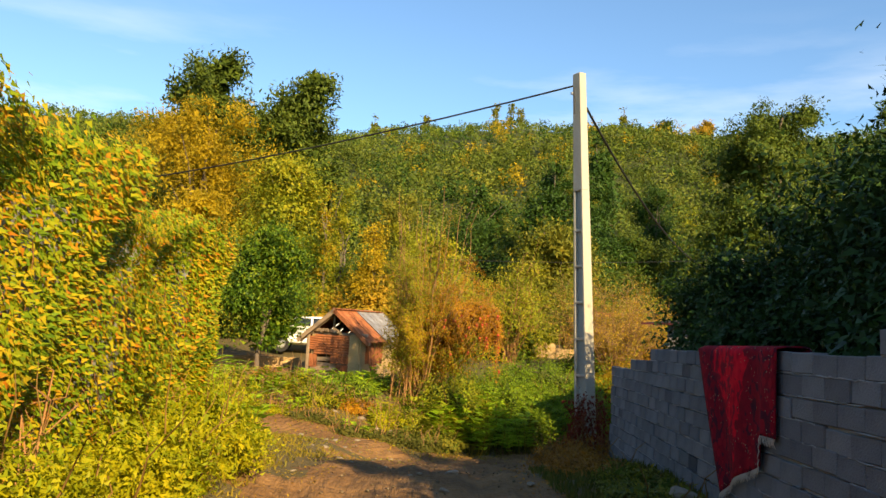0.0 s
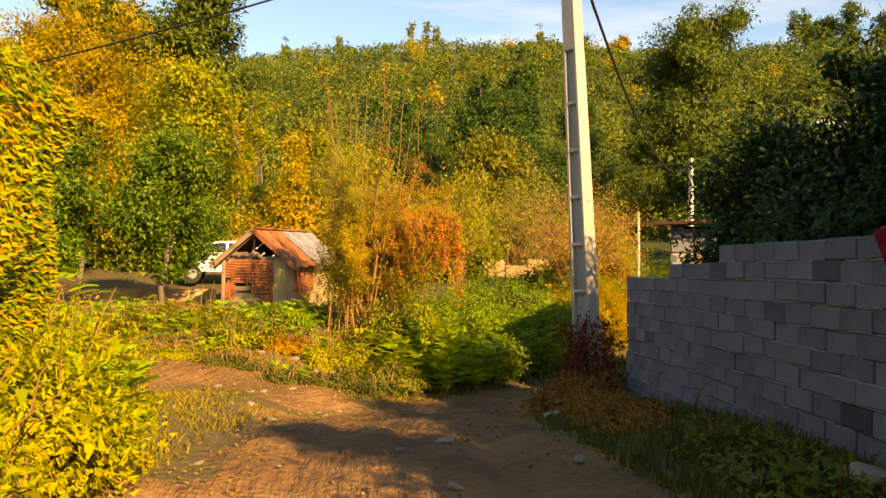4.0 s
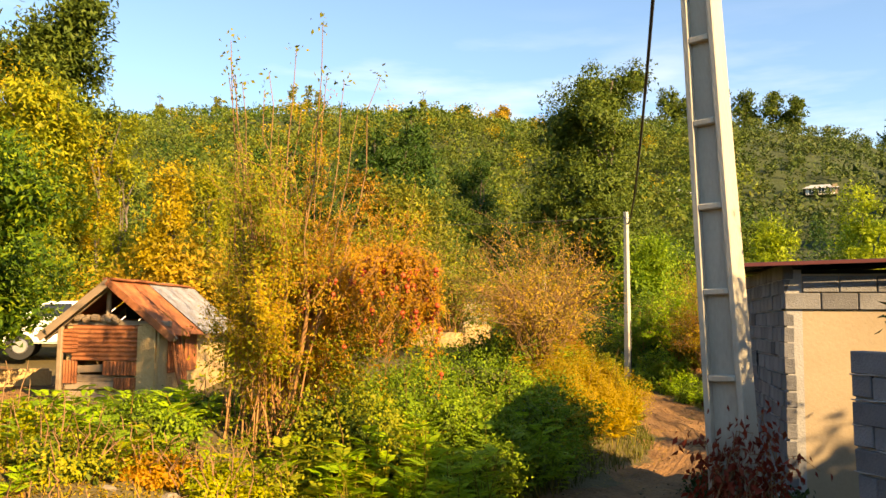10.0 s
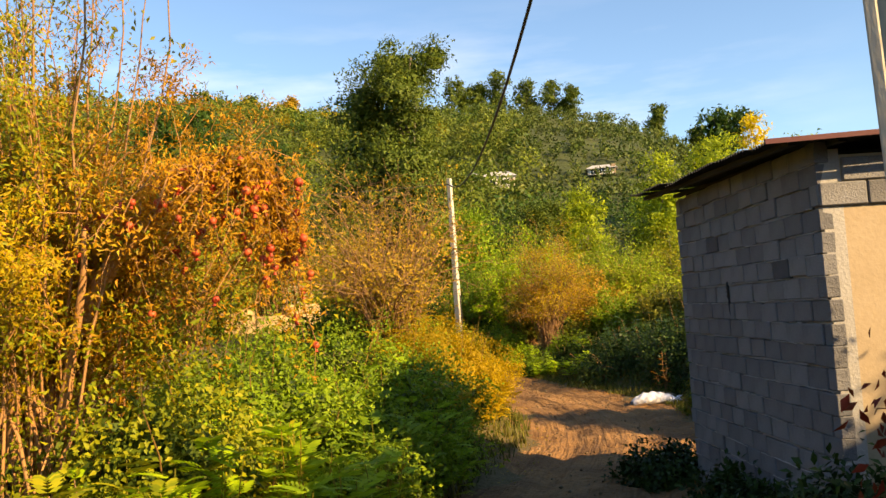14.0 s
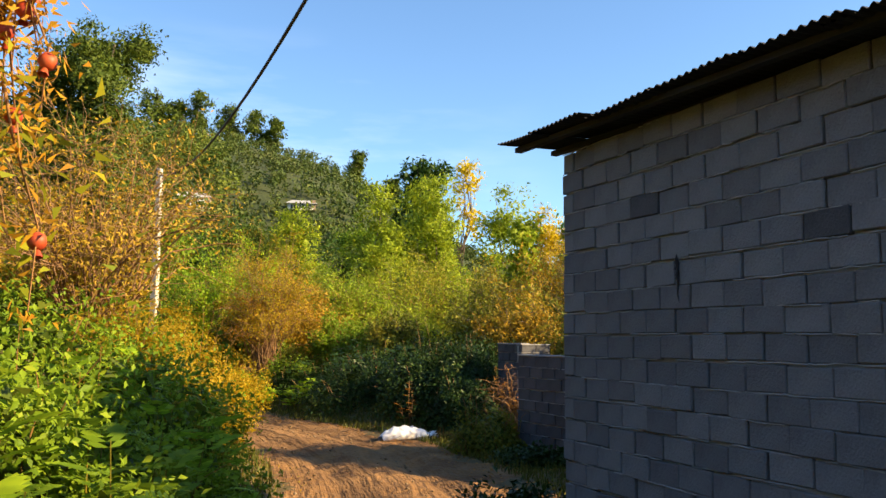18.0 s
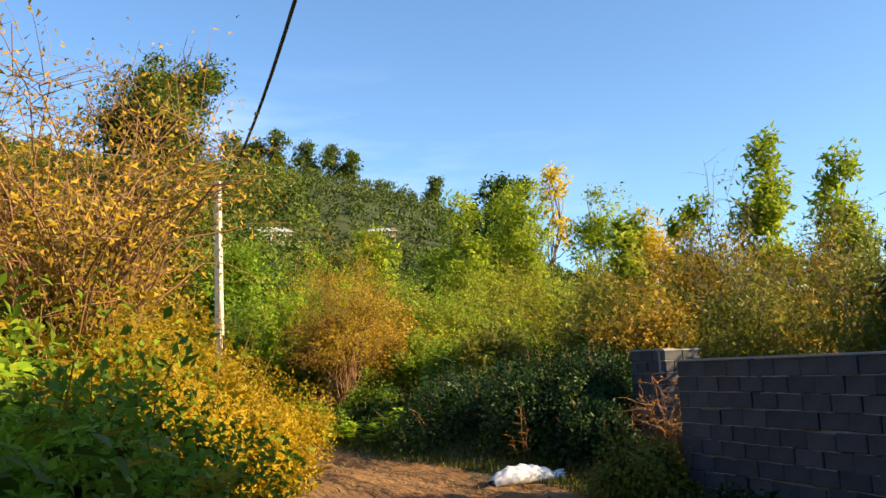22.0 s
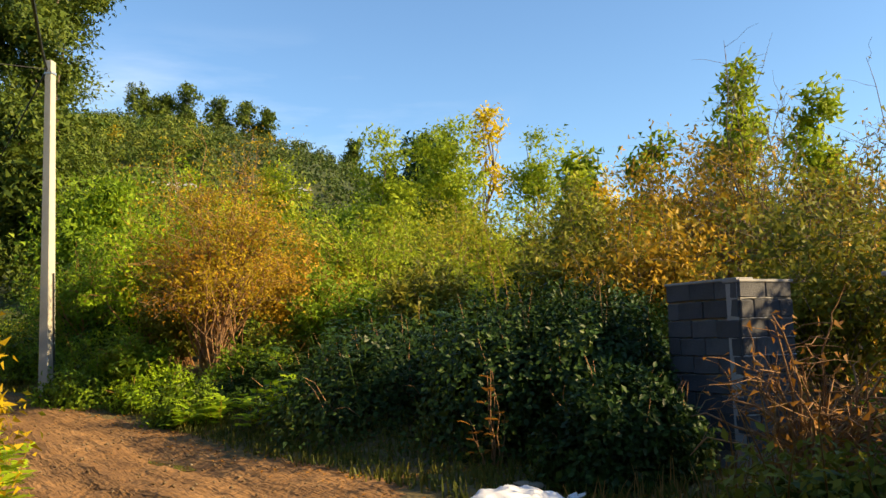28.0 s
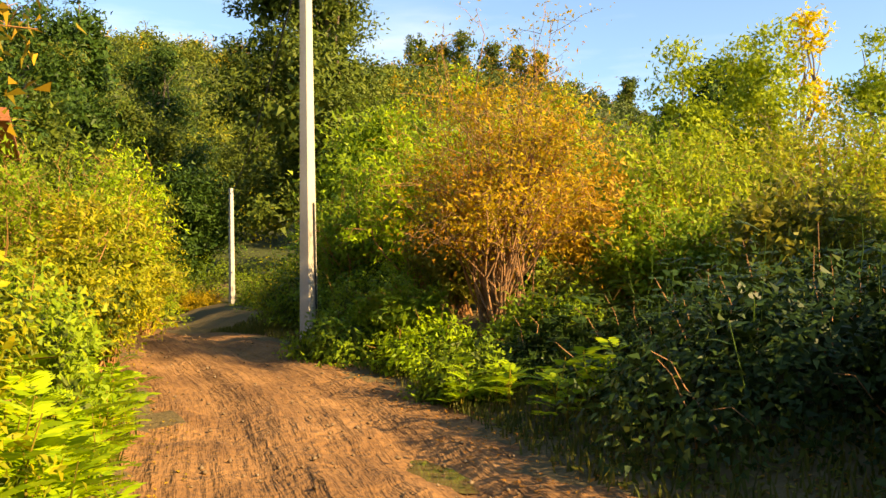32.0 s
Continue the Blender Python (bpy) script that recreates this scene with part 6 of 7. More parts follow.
# brambles on the outside of the bend
bram = ((17.5, 29.0, 2.3, 1.9, 1.95, 0), (17.0, 27.9, 1.4, 1.1, 1.75, 0), (17.9, 31.4, 2.6, 2.0, 1.65, 0), (18.6, 33.6, 2.3, 1.8, 1.2, 0), (19.6, 29.8, 2.2, 2.4, 2.0, 0), (17.9, 35.4, 1.2, 1.0, 0.8, 0), (15.6, 26.9, 1.1, 0.7, 0.95, 0))
for i, (x, y, rx, ry, h, tn) in enumerate(bram):
    mound("bramble", x, y, rx, ry, h, BRAMBLE, "sprawling dark green bramble mound", 300 + i, n=13000, leaf=0.08, rough=0.14, category="bramble", group="bramble mound", inner=BRAMBLE, aspect=0.6, stalks=30, stalk_mat=TWIG_RED, z=-1.0)
for i, (x, y, rx, ry, h, tn) in enumerate(bram[:6]):
    fern_mass("bramble_canes", x, y, rx * 0.85, ry * 0.85, h + 0.12, BRAMBLE, "arching bramble canes over the mound", 640 + i, plants=34, per=5, size=0.26, group="bramble canes", stem_mat=G_DARK)
mound("weeds", 16.4, 35.6, 0.6, 0.7, 0.75, G_MID, "bright green weeds under the orange bush", 315, n=3000, leaf=0.07, rough=0.3)
fern_mass("tall_weeds", 16.3, 35.0, 0.5, 0.6, 0.8, G_FRESH, "bright green weeds under the orange bush", 329, plants=10, per=8, size=0.26)
mound("weeds", 16.9, 39.8, 1.0, 1.2, 0.9, G_MID, "green weeds at the foot of the pole", 316, n=2500, leaf=0.1)
fern_mass("tall_weeds", 15.34, 28.42, 0.12, 0.12, 1.2, O_RUST, "withered rusty weed in the brambles", 317, plants=7, per=3, size=0.17, stem_mat=TWIG_RED)
fern_mass("tall_weeds", 16.3, 33.2, 0.4, 0.4, 0.85, G_FRESH, "bright green compound-leaved weed in the brambles", 318, plants=9, per=7, size=0.32)
S(24.4, 28.2, 7.6, 3.4, G_OLIVE, "tall half-bare twiggy bush above the hedge", 181, stems=60, twigs=9, n=1900, leaf=0.13, wood_mat=BARK, open_top=0.8, droop=0.0)
S(27.0, 26.4, 7.4, 3.2, G_OLIVE, "tall half-bare twiggy bush above the hedge", 182, stems=50, twigs=9, n=1500, leaf=0.13, wood_mat=BARK, open_top=0.8, droop=0.0)
# withered growth along the foot of the bushes, wall-tree shade painted into its leaves
for i, (x, y, rx, ry, h, m) in enumerate(((-2.0, 15.9, 0.5, 0.35, 0.22, G_RANK), (-1.2, 16.3, 0.6, 0.35, 0.3, G_RANK), (-0.4, 16.7, 0.5, 0.35, 0.34, G_RANK), (-3.0, 16.2, 0.6, 0.3, 0.18, G_RANK), (-3.9, 16.3, 0.6, 0.3, 0.16, Y_WEED))):
    mound("weeds", x, y, rx, ry, h, m, "withered weeds along the road edge, mostly dark-leaved for shade", 710 + i, n=2600, leaf=0.045, rough=0.4, group="withered edge weeds", stalks=12, stalk_mat=TWIG_RED)
for i, (x, y) in enumerate(((-1.75, 16.0), (-3.4, 16.6))):
    fern_mass("tall_weeds", x, y, 0.22, 0.2, 0.4, G_FRESH, "small bright green weed at the road edge", 720 + i, plants=5, per=7, size=0.2, group="edge weeds")
mound("weeds", 11.9, 22.6, 0.45, 1.0, 0.35, BRAMBLE, "dark weeds against the yard wall", 318, n=2200, leaf=0.08)
mound("weeds", 12.9, 24.4, 0.8, 0.7, 0.85, G_OLIVE, "dark weeds against the yard wall", 319, n=2200, leaf=0.08, stalks=30)
mound("weeds", 4.3, 15.3, 0.7, 0.7, 0.8, BRAMBLE, "dark weeds at the corner of the shed", 320, n=2200, leaf=0.08)
mound("weeds", 5.3, 17.2, 0.45, 1.1, 0.55, BRAMBLE, "dark weeds along the shed wall", 321, n=2200, leaf=0.08, turn=-30)
mound("weeds", 6.9, 19.8, 0.6, 0.8, 0.6, BRAMBLE, "dark weeds along the shed wall", 322, n=2000, leaf=0.08)
mound("weeds", 2.3, 12.4, 0.8, 1.0, 0.6, O_RUST, "withered weeds round the pole foot", 323, n=2600, leaf=0.07, stalks=40)
mound("weeds", 2.0, 9.6, 0.7, 1.4, 0.3, O_RUST, "withered weeds under the wall", 324, n=2200, leaf=0.06, stalks=8)
mound("weeds", 2.0, 6.6, 0.6, 1.5, 0.28, G_OLIVE, "withered weeds under the wall", 325, n=2000, leaf=0.06, stalks=6)
shrub("dry_brush", 14.7, 24.9, 1.7, 2.0, O_RUST, "tangle of dry reddish canes in the gateway", 330, stems=50, twigs=5, n=500, leaf=0.07, wood_mat=TWIG_RED, category="dry brush")
shrub("dry_brush", 15.3, 24.1, 1.3, 1.6, G_MID, "leafy canes and dry stalks by the gateway", 331, stems=30, twigs=4, n=900, leaf=0.08, wood_mat=TWIG, category="dry brush")

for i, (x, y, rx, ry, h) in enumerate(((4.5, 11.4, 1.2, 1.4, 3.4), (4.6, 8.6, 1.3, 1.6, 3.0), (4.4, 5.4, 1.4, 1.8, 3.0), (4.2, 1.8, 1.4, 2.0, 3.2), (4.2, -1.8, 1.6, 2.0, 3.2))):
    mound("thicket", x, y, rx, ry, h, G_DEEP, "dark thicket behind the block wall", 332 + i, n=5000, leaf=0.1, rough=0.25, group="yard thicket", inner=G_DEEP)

# thickets that close the middle distance
far_thick = ((2.0, 32.5, 3.4, 2.4, 3.0, Y_GREEN), (-1.8, 33.0, 2.8, 2.2, 2.8, O_MIX), (6.0, 40.5, 3.4, 2.6, 3.0, G_OLIVE), (-8.5, 35, 4.5, 3, 3.2, Y_GREEN), (-14, 36, 5, 3.5, 4, G_MID), (-20, 33, 5, 4, 4, Y_GREEN), (1.0, 44, 5, 3, 4.2, Y_GREEN), (8, 48, 4, 3, 4, G_MID), (10.2, 57, 4, 4, 3.5, G_DARK), (21.5, 44.5, 2.6, 2.4, 2.4, G_DARK), (24.5, 47, 3.5, 3, 4, G_MID), (30, 50, 4, 3, 5, G_OLIVE), (36, 47, 4, 3.5, 5, Y_GREEN), (40, 43, 4, 3.5, 4.5, O_MIX), (35, 36, 3.5, 3, 3.5, O_MIX), (33, 27, 4, 4, 4, O_MIX), (31, 17, 5, 5, 4.5, G_OLIVE), (24, 13, 4, 5, 3.5, G_OLIVE), (20.5, 18, 3, 4, 2.6, G_OLIVE), (23.8, 52, 3, 3, 3.5, G_DARK), (29.5, 65, 4, 4, 4, G_DARK), (44, 56, 5, 4, 6, POPLAR), (52, 44, 6, 5, 6, G_MID), (56, 60, 6, 5, 7, G_OLIVE))
for i, (x, y, rx, ry, h, mat) in enumerate(far_thick):
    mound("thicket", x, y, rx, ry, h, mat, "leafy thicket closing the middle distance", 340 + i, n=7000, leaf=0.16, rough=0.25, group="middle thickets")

for i, (x, y, h) in enumerate(((10.5, 30.6, 1.15), (11.0, 32.2, 1.05), (11.3, 33.6, 0.95), (10.2, 32.4, 1.3), (11.9, 35.4, 0.8), (9.6, 30.0, 1.2))):
    fern_mass("tall_weeds", x, y, 0.6, 0.8, h, G_FRESH, "bright green compound-leaved weeds by the road", 600 + i, plants=26, per=11, size=0.25, group="roadside fern weeds")
for i, (x, y, rx, ry, h, m) in enumerate(((22.6, 75.5, 2.8, 1.8, 2.4, Y_GREEN), (27.4, 77, 3.0, 2.0, 2.6, G_MID), (19.4, 69, 2.2, 2.4, 2.2, Y_GREEN), (31, 74, 2.5, 2, 2.6, G_MID), (24.6, 74.2, 1.5, 1.0, 0.9, Y_OLIVE), (18.6, 64, 1.8, 2.2, 1.8, G_FRESH), (25.6, 66.5, 1.6, 2.2, 1.2, G_MID), (23.4, 58, 1.8, 2.6, 1.6, G_MID), (18.6, 36.2, 1.0, 0.8, 0.6, G_MID), (17.2, 37.6, 0.7, 0.8, 0.7, G_FRESH), (20.0, 37.2, 1.4, 1.2, 0.9, G_OLIVE), (21.5, 36.0, 1.8, 1.4, 1.2, O_MIX), (18.2, 41.0, 1.0, 1.2, 1.1, G_MID), (18.4, 44.4, 1.1, 1.2, 1.0, G_MID), (20.2, 49.5, 1.2, 2.0, 1.3, Y_GREEN))):
    mound("weeds", x, y, rx, ry, h, m, "rank weeds round the foot of the bushes", 620 + i, n=4200, leaf=0.085, rough=0.3, group="rank weeds", stalks=14)

# ---- woods on the slopes, one mass each ----


def woods(name, seed, spots, mats_leaf, per, leaf, label):
    """Many small crowns in one mesh: rows of (x, y, height, width)."""
    rng = np.random.default_rng(seed)
    pile = Pile()
    for x, y, h, w in spots:
        k = max(20, int(per * rng.uniform(0.7, 1.3)))
        d = unit(rng, k)
        lumps = unit(rng, 7) * 0.45
        c = lumps[rng.integers(0, 7, k)] + d * 0.55 * rng.uniform(0.5, 1, k)[:, None]
        at = np.array([x, y, float(ground_z(x, y)) + h * 0.52]) + c * [w * 0.55, w * 0.55, h * 0.55]
        pile.add(*leaf_arrays(rng, at, leaf * h / 6, aspect=0.8, ways=d * 0.5, face=d + [0, 0, 0.3], simple=True))
    ob = new(name, pile.mesh(name, mats_leaf))
    return tagged(ob, label, "woods", kind="stuff")


rng_w = np.random.default_rng(77)


def scatter(n, r0, r1, a0, a1, h0, h1):
    r = np.sqrt(rng_w.uniform(r0 * r0, r1 * r1, n))
    a = np.radians(rng_w.uniform(a0, a1, n))
    h = rng_w.uniform(h0, h1, n)
    keep = (np.abs(np.degrees(a) - 24) > 8) | (r > 84)
    r, a, h, n = r[keep], a[keep], h[keep], int(keep.sum())
    return np.stack([4 + r * np.sin(a), 16 + r * np.cos(a), h, h * rng_w.uniform(0.7, 1.1, n)], 1)


for k_, (n_, mat_, lab_) in enumerate(((280, G_DARK, "dark green woods on the long hill"), (440, G_TREE, "green woods on the long hill"), (620, G_HILL, "olive woods on the long hill"), (420, G_HILL_FRESH, "yellow-green woods on the long hill"), (300, G_HILL, "mixed woods on the long hill"))):
    woods("hill_woods", 20 + k_, scatter(n_, 100, 245, -40, 36, 3.5, 8.5), mat_, 120, 0.56, lab_)
woods("hill_woods", 11, scatter(700, 230, 322, -42, 34, 2.6, 5.2), G_DARK, 34, 1.1, "dark scrub below the hill crest")
woods("hill_woods", 12, scatter(500, 230, 322, -42, 34, 2.6, 5.2), G_HILL_FRESH, 34, 1.1, "yellowing scrub below the hill crest")
woods("hill_woods", 10, scatter(1700, 230, 326, -42, 34, 2.2, 4.6), G_HILL_FRESH, 34, 1.0, "low mixed scrub below the hill crest")
woods("hill_woods", 2, scatter(110, 110, 300, -40, 30, 4, 8), Y_OLIVE, 110, 0.55, "autumn trees scattered over the long hill")
woods("hill_orchard", 3, scatter(1500, 120, 326, 24, 60, 2.4, 4.8), G_HILL_DARK, 44, 1.1, "dark orchard rows on the far hill")
woods("slope_woods", 4, scatter(170, 58, 115, -45, 46, 4, 7.5), G_TREE, 480, 0.29, "olive green woods on the lower slope")
woods("slope_woods", 5, scatter(110, 60, 130, -45, 46, 4, 8), G_DARK, 480, 0.29, "dark green woods on the lower slope")
woods("slope_woods", 6, scatter(46, 60, 150, -45, 30, 5, 8), Y_GREEN, 380, 0.27, "yellow trees among the lower woods")
woods("valley_woods", 7, scatter(110, 48, 110, 50, 110, 3.5, 6), O_MIX, 320, 0.38, "autumn hedgerow trees in the valley")
woods("valley_woods", 8, scatter(50, 48, 110, 50, 120, 4, 6.5), G_MID, 320, 0.38, "green hedgerow trees in the valley")
woods("valley_woods", 9, scatter(170, 30, 90, 120, 300, 4, 8), G_OLIVE, 120, 0.7, "woods closing the place behind the walker")

# ---- skyline trees ----
for i, (az, hh) in enumerate(((-4.3, 11), (4.6, 14), (5.7, 13), (6.4, 12), (13.9, 14), (-0.6, 9))):
    r = 322
    tree("poplar", 4 + r * math.sin(radians(az)), 16 + r * math.cos(radians(az)), hh, 2.2, G_OLIVE, "slim bare-topped poplar on the hill crest", 400 + i, trunk=0.05, n=300, leaf=0.9, clumps=40, clump_r=0.6, shape="column", group="crest poplars", category="tree")
for i, (az, hh, w) in enumerate(((31.6, 15, 17), (34.2, 18, 15), (36.2, 14, 17), (38.1, 16, 14), (39.4, 15, 12), (19.5, 9, 15), (45.2, 14, 11), (16.8, 8, 12), (47.5, 11, 10), (33.0, 12, 16))):
    r = 326
    tree("tree", 4 + r * math.sin(radians(az)), 16 + r * math.cos(radians(az)), hh, w, G_TREE if i != 5 else O_MIX, "round tree on the hill crest", 410 + i, trunk=0.02, n=1500, leaf=0.7, clumps=90, clump_r=0.8, group="crest trees")

# ---- pomegranate ----


def build_pomegranate():
    rng = np.random.default_rng(90)
    x, y = -0.5, 19.6
    z0 = float(ground_z(x, y)) - 0.05
    ob = empty_at("pomegranate_bush", x, y, z0)
    wood, pts, ends = Pile(), [], []
    # the leaning trunk that bows over to the right
    spine = np.array([(0.0, -0.1, 0), (0.05, -0.2, 0.6), (0.25, -0.4, 1.35), (0.55, -0.7, 1.95), (0.95, -1.0, 2.4), (1.35, -1.15, 2.62), (1.6, -1.2, 2.62), (1.82, -1.15, 2.35), (1.95, -1.1, 1.9)])
    wood.add(*tube_arrays(spine, [0.13, 0.11, 0.085, 0.07, 0.055, 0.045, 0.03, 0.02, 0.012], 7))
    for a_ in (0.4, 3.3, 5.2):
        foot_ = np.array([0.14 * math.cos(a_), 0.14 * math.sin(a_) - 0.1, 0])
        wood.add(*tube_arrays(bent(rng, foot_, foot_ * [3.2, 3.2, 1] + [0.1, -0.15, 2.2], 0.1, 7, 0.04), np.linspace(0.07, 0.02, 7), 6))
    k = np.linspace(0, 1, len(spine))
    for i in range(130):
        t = rng.uniform(0.35, 1.0)
        q = np.array([np.interp(t, k, spine[:, c]) for c in range(3)])
        d = unit(rng, 1)[0] * [0.75, 0.75, 0.4]
        d[2] -= 0.1 + 0.95 * t * rng.random()
        e = q + d * rng.uniform(0.5, 1.3)
        e[:2] = np.minimum(e[0], 1.95), np.maximum(e[1], -1.5)
        e[2] = max(e[2], 0.5)
        s = bent(rng, q, e, 0.22, 6, 0.04)
        wood.add(*tube_arrays(s, np.linspace(0.011, 0.003, 6), 3))
        pts.append(s)
        ends.append(s[-2])
    # upright stems of the clump
    for i in range(110):
        a = rng.uniform(0, 6.28)
        out = rng.uniform(0.2, 1.7)
        p0 = np.array([rng.normal() * 0.35, rng.normal() * 0.3, 0])
        p1 = np.array([math.cos(a) * out * (1.25 if math.cos(a) > 0 else 0.7) + 0.1, math.sin(a) * out, rng.uniform(2.0, 4.8) * (1 - 0.1 * out)])
        s = bent(rng, p0, p1, 0.35, 8, 0.06)
        wood.add(*tube_arrays(s, np.linspace(rng.uniform(0.009, 0.02), 0.003, 8), 4))
        pts.append(s[2:])
        for j in range(7):
            t = rng.uniform(0.25, 1)
            q = np.array([np.interp(t, np.linspace(0, 1, 8), s[:, c]) for c in range(3)])
            d = unit(rng, 1)[0]
            e = q + d * rng.uniform(0.25, 0.7)
            e[2] = max(e[2], 0.2)
            tw = bent(rng, q, e, 0.05, 5, 0.02)
            wood.add(*tube_arrays(tw, np.linspace(0.006, 0.002, 5), 3))
            pts.append(tw)
            if rng.random() < 0.06:
                ends.append(tw[-1])
    tagged(child("branch_mass", wood.mesh("branch_mass", TWIG), ob), kind="stuff")
    base = np.concatenate(pts)
    n = 92000
    at = base[rng.integers(0, len(base), n)] + rng.normal(size=(n, 3)) * 0.05
    warm = at[:, 0] > 0.35 + rng.normal(size=n) * 0.4
    face = at - np.array([0.2, 0.2, 1.6])
    face /= np.linalg.norm(face, axis=1)[:, None] + 1e-9
    green = ~warm & (at[:, 2] + rng.normal(size=n) * 0.6 > 2.6)
    first, rest = warm & (at[:, 2] > 0.5), ~warm & ~green
    leaves("upper_foliage", rng, at[green], 0.05, Y_GREEN, ob, "olive green leaves at the top", aspect=0.4, face=face[green], simple=True)
    leaves("foliage", rng, at[first], 0.05, O_GOLD, ob, "rust-brown leaves", aspect=0.4, face=face[first], simple=True)
    leaves("foliage", rng, at[rest], 0.05, Y_OLIVE, ob, "yellowing leaves", aspect=0.4, face=face[rest], simple=True)
    low = at[(at[:, 2] < 1.5) & (np.hypot(at[:, 0], at[:, 1]) > 0.75)]
    leaves("low_foliage", rng, low + rng.normal(size=low.shape) * 0.15, 0.06, Y_GREEN, ob, "yellow-green leaves low in the clump", aspect=0.5, simple=True)
    # tall whips with tufts at the top
    whip = Pile()
    tuft = []
    for i in range(14):
        a = rng.uniform(0, 6.28)
        p1 = np.array([math.cos(a) * 1.1 + 0.3, math.sin(a) * 0.9 - 0.3, rng.uniform(4.8, 5.8)])
        s = bent(rng, (p1[0] * 0.5, p1[1] * 0.5, 1.5), p1, 0.1, 7, 0.05)
        whip.add(*tube_arrays(s, np.linspace(0.014, 0.005, 7), 4))
        tuft.append(s[2:][rng.integers(0, 5, 60)] + rng.normal(size=(60, 3)) * 0.07)
    tagged(child("whip_mass", whip.mesh("whip_mass", TWIG_RED), ob), kind="stuff")
    leaves("whip_foliage", rng, np.concatenate(tuft), 0.07, G_OLIVE, ob)
    # fruits: a ribbed globe with a little crown
    bm = bmesh.new()
    bmesh.ops.create_uvsphere(bm, u_segments=12, v_segments=8, radius=0.036)
    for v in bm.verts:
        a = math.atan2(v.co.y, v.co.x)
        v.co *= 1 + 0.05 * math.cos(5 * a) * (1 - abs(v.co.z) / 0.05)
    bmesh.ops.create_cone(bm, cap_ends=False, segments=6, radius1=0.01, radius2=0.02, depth=0.028, matrix=Matrix.Translation((0, 0, -0.052)) @ Matrix.Rotation(radians(180), 4, "X"))
    me = bpy.data.meshes.new("fruit")
    bm.to_mesh(me)
    bm.free()
    me.materials.append(FRUIT)
    for p in me.polygons:
        p.use_smooth = True
    ends = np.array(ends)
    for i in range(min(80, len(ends))):
        s = rng.uniform(0.75, 1.15)
        child("fruit", me, ob, m=pose(ends[i][0], ends[i][1], ends[i][2] - 0.05, *rng.uniform(-25, 25, 2), 0) @ Matrix.Diagonal((s, s, s, 1)))
    tagged(ob, "pomegranate bush with bowed trunk and red fruits", "bush")


build_pomegranate()

# ---- vine on the pole ----


def pole_vine():
    rng = np.random.default_rng(95)
    ob = empty_at("pole_vine", 2.82, 13.62, -0.35)
    p, at = Pile(), []
    for i in range(36):
        a = rng.uniform(0, 6.28)
        r = rng.uniform(0.16, 0.3)
        top = rng.uniform(0.6, 1.5)
        s = np.array([(r * math.cos(a + 1.2 * t) * (1.7 - 0.9 * t), r * math.sin(a + 1.2 * t) * (1.7 - 0.9 * t), top * t) for t in np.linspace(0, 1, 8)])
        p.add(*tube_arrays(s, np.linspace(0.014, 0.004, 8), 4))
        at.append(s[rng.integers(2, 8, 60)] + rng.normal(size=(60, 3)) * [0.1, 0.1, 0.12])
        e = s[-1] + [rng.normal() * 0.22, rng.normal() * 0.22, rng.uniform(-0.5, 0.1)]
        w = bent(rng, s[5], e, 0.15, 6, 0.03)
        p.add(*tube_arrays(w, np.linspace(0.006, 0.003, 6), 3))
        at.append(w[rng.integers(1, 6, 12)] + rng.normal(size=(12, 3)) * 0.06)
    tagged(child("runner_tangle", p.mesh("runner_tangle", TWIG_RED), ob), kind="stuff")
    leaves("foliage", rng, np.concatenate(at), 0.08, R_RED, ob, droop=0.9, aspect=0.45)
    tagged(ob, "withered dark red creeper round the pole foot", "vine")


pole_vine()

# ---- sack, stones, puddle ----


def build_sack(x, y, turn, ln, label, seed):
    rng = np.random.default_rng(seed)
    ob = empty_at("sack", x, y, float(ground_z(x, y)) - 0.02, turn)
    nu, nv = 40, 28
    V = []
    for i in range(nu):
        t = i / (nu - 1)
        w = 0.3 * (np.sin(np.pi * (0.06 + 0.88 * t)) ** 0.5)
        hgt = 0.34 * (np.sin(np.pi * (0.05 + 0.88 * t)) ** 0.55) * (1 - 0.2 * t)
        for j in range(nv):
            a = 2 * np.pi * j / nv
            cy_, cz_ = math.cos(a), math.sin(a)
            flat = 0.5 + 0.5 * cz_
            r = 1 + 0.04 * math.sin(9 * a + 14 * t) + 0.035 * math.sin(31 * t + 4 * a) + 0.02 * math.sin(57 * t - 3 * a)
            V.append(((t - 0.5) * ln, cy_ * w * r, max(0.0, flat * hgt * r)))
    i, j = np.meshgrid(np.arange(nu - 1), np.arange(nv), indexing="ij")
    k = (j + 1) % nv
    f = np.stack([i * nv + j, (i + 1) * nv + j, (i + 1) * nv + k, i * nv + k], -1).reshape(-1, 4)
    child("bag", quick_mesh("bag", V, f, SACK, True), ob)
    p = Pile()
    for c in range(7):
        a = rng.uniform(0, 6.28)
        p.add(*tube_arrays([(ln * 0.48, 0.03 * math.cos(a), 0.1), (ln * 0.53, 0.07 * math.cos(a), 0.1 + 0.06 * math.sin(a)), (ln * 0.6, 0.12 * math.cos(a), 0.09 + 0.1 * math.sin(a))], [0.03, 0.03, 0.012], 5))
    child("tied_mouth", p.mesh("tied_mouth", SACK, True), ob, "gathered cloth at the tied end")
    return tagged(ob, label, "sack")


build_sack(13.45, 26.85, -22, 1.15, "full white woven sack lying on the verge", 1)


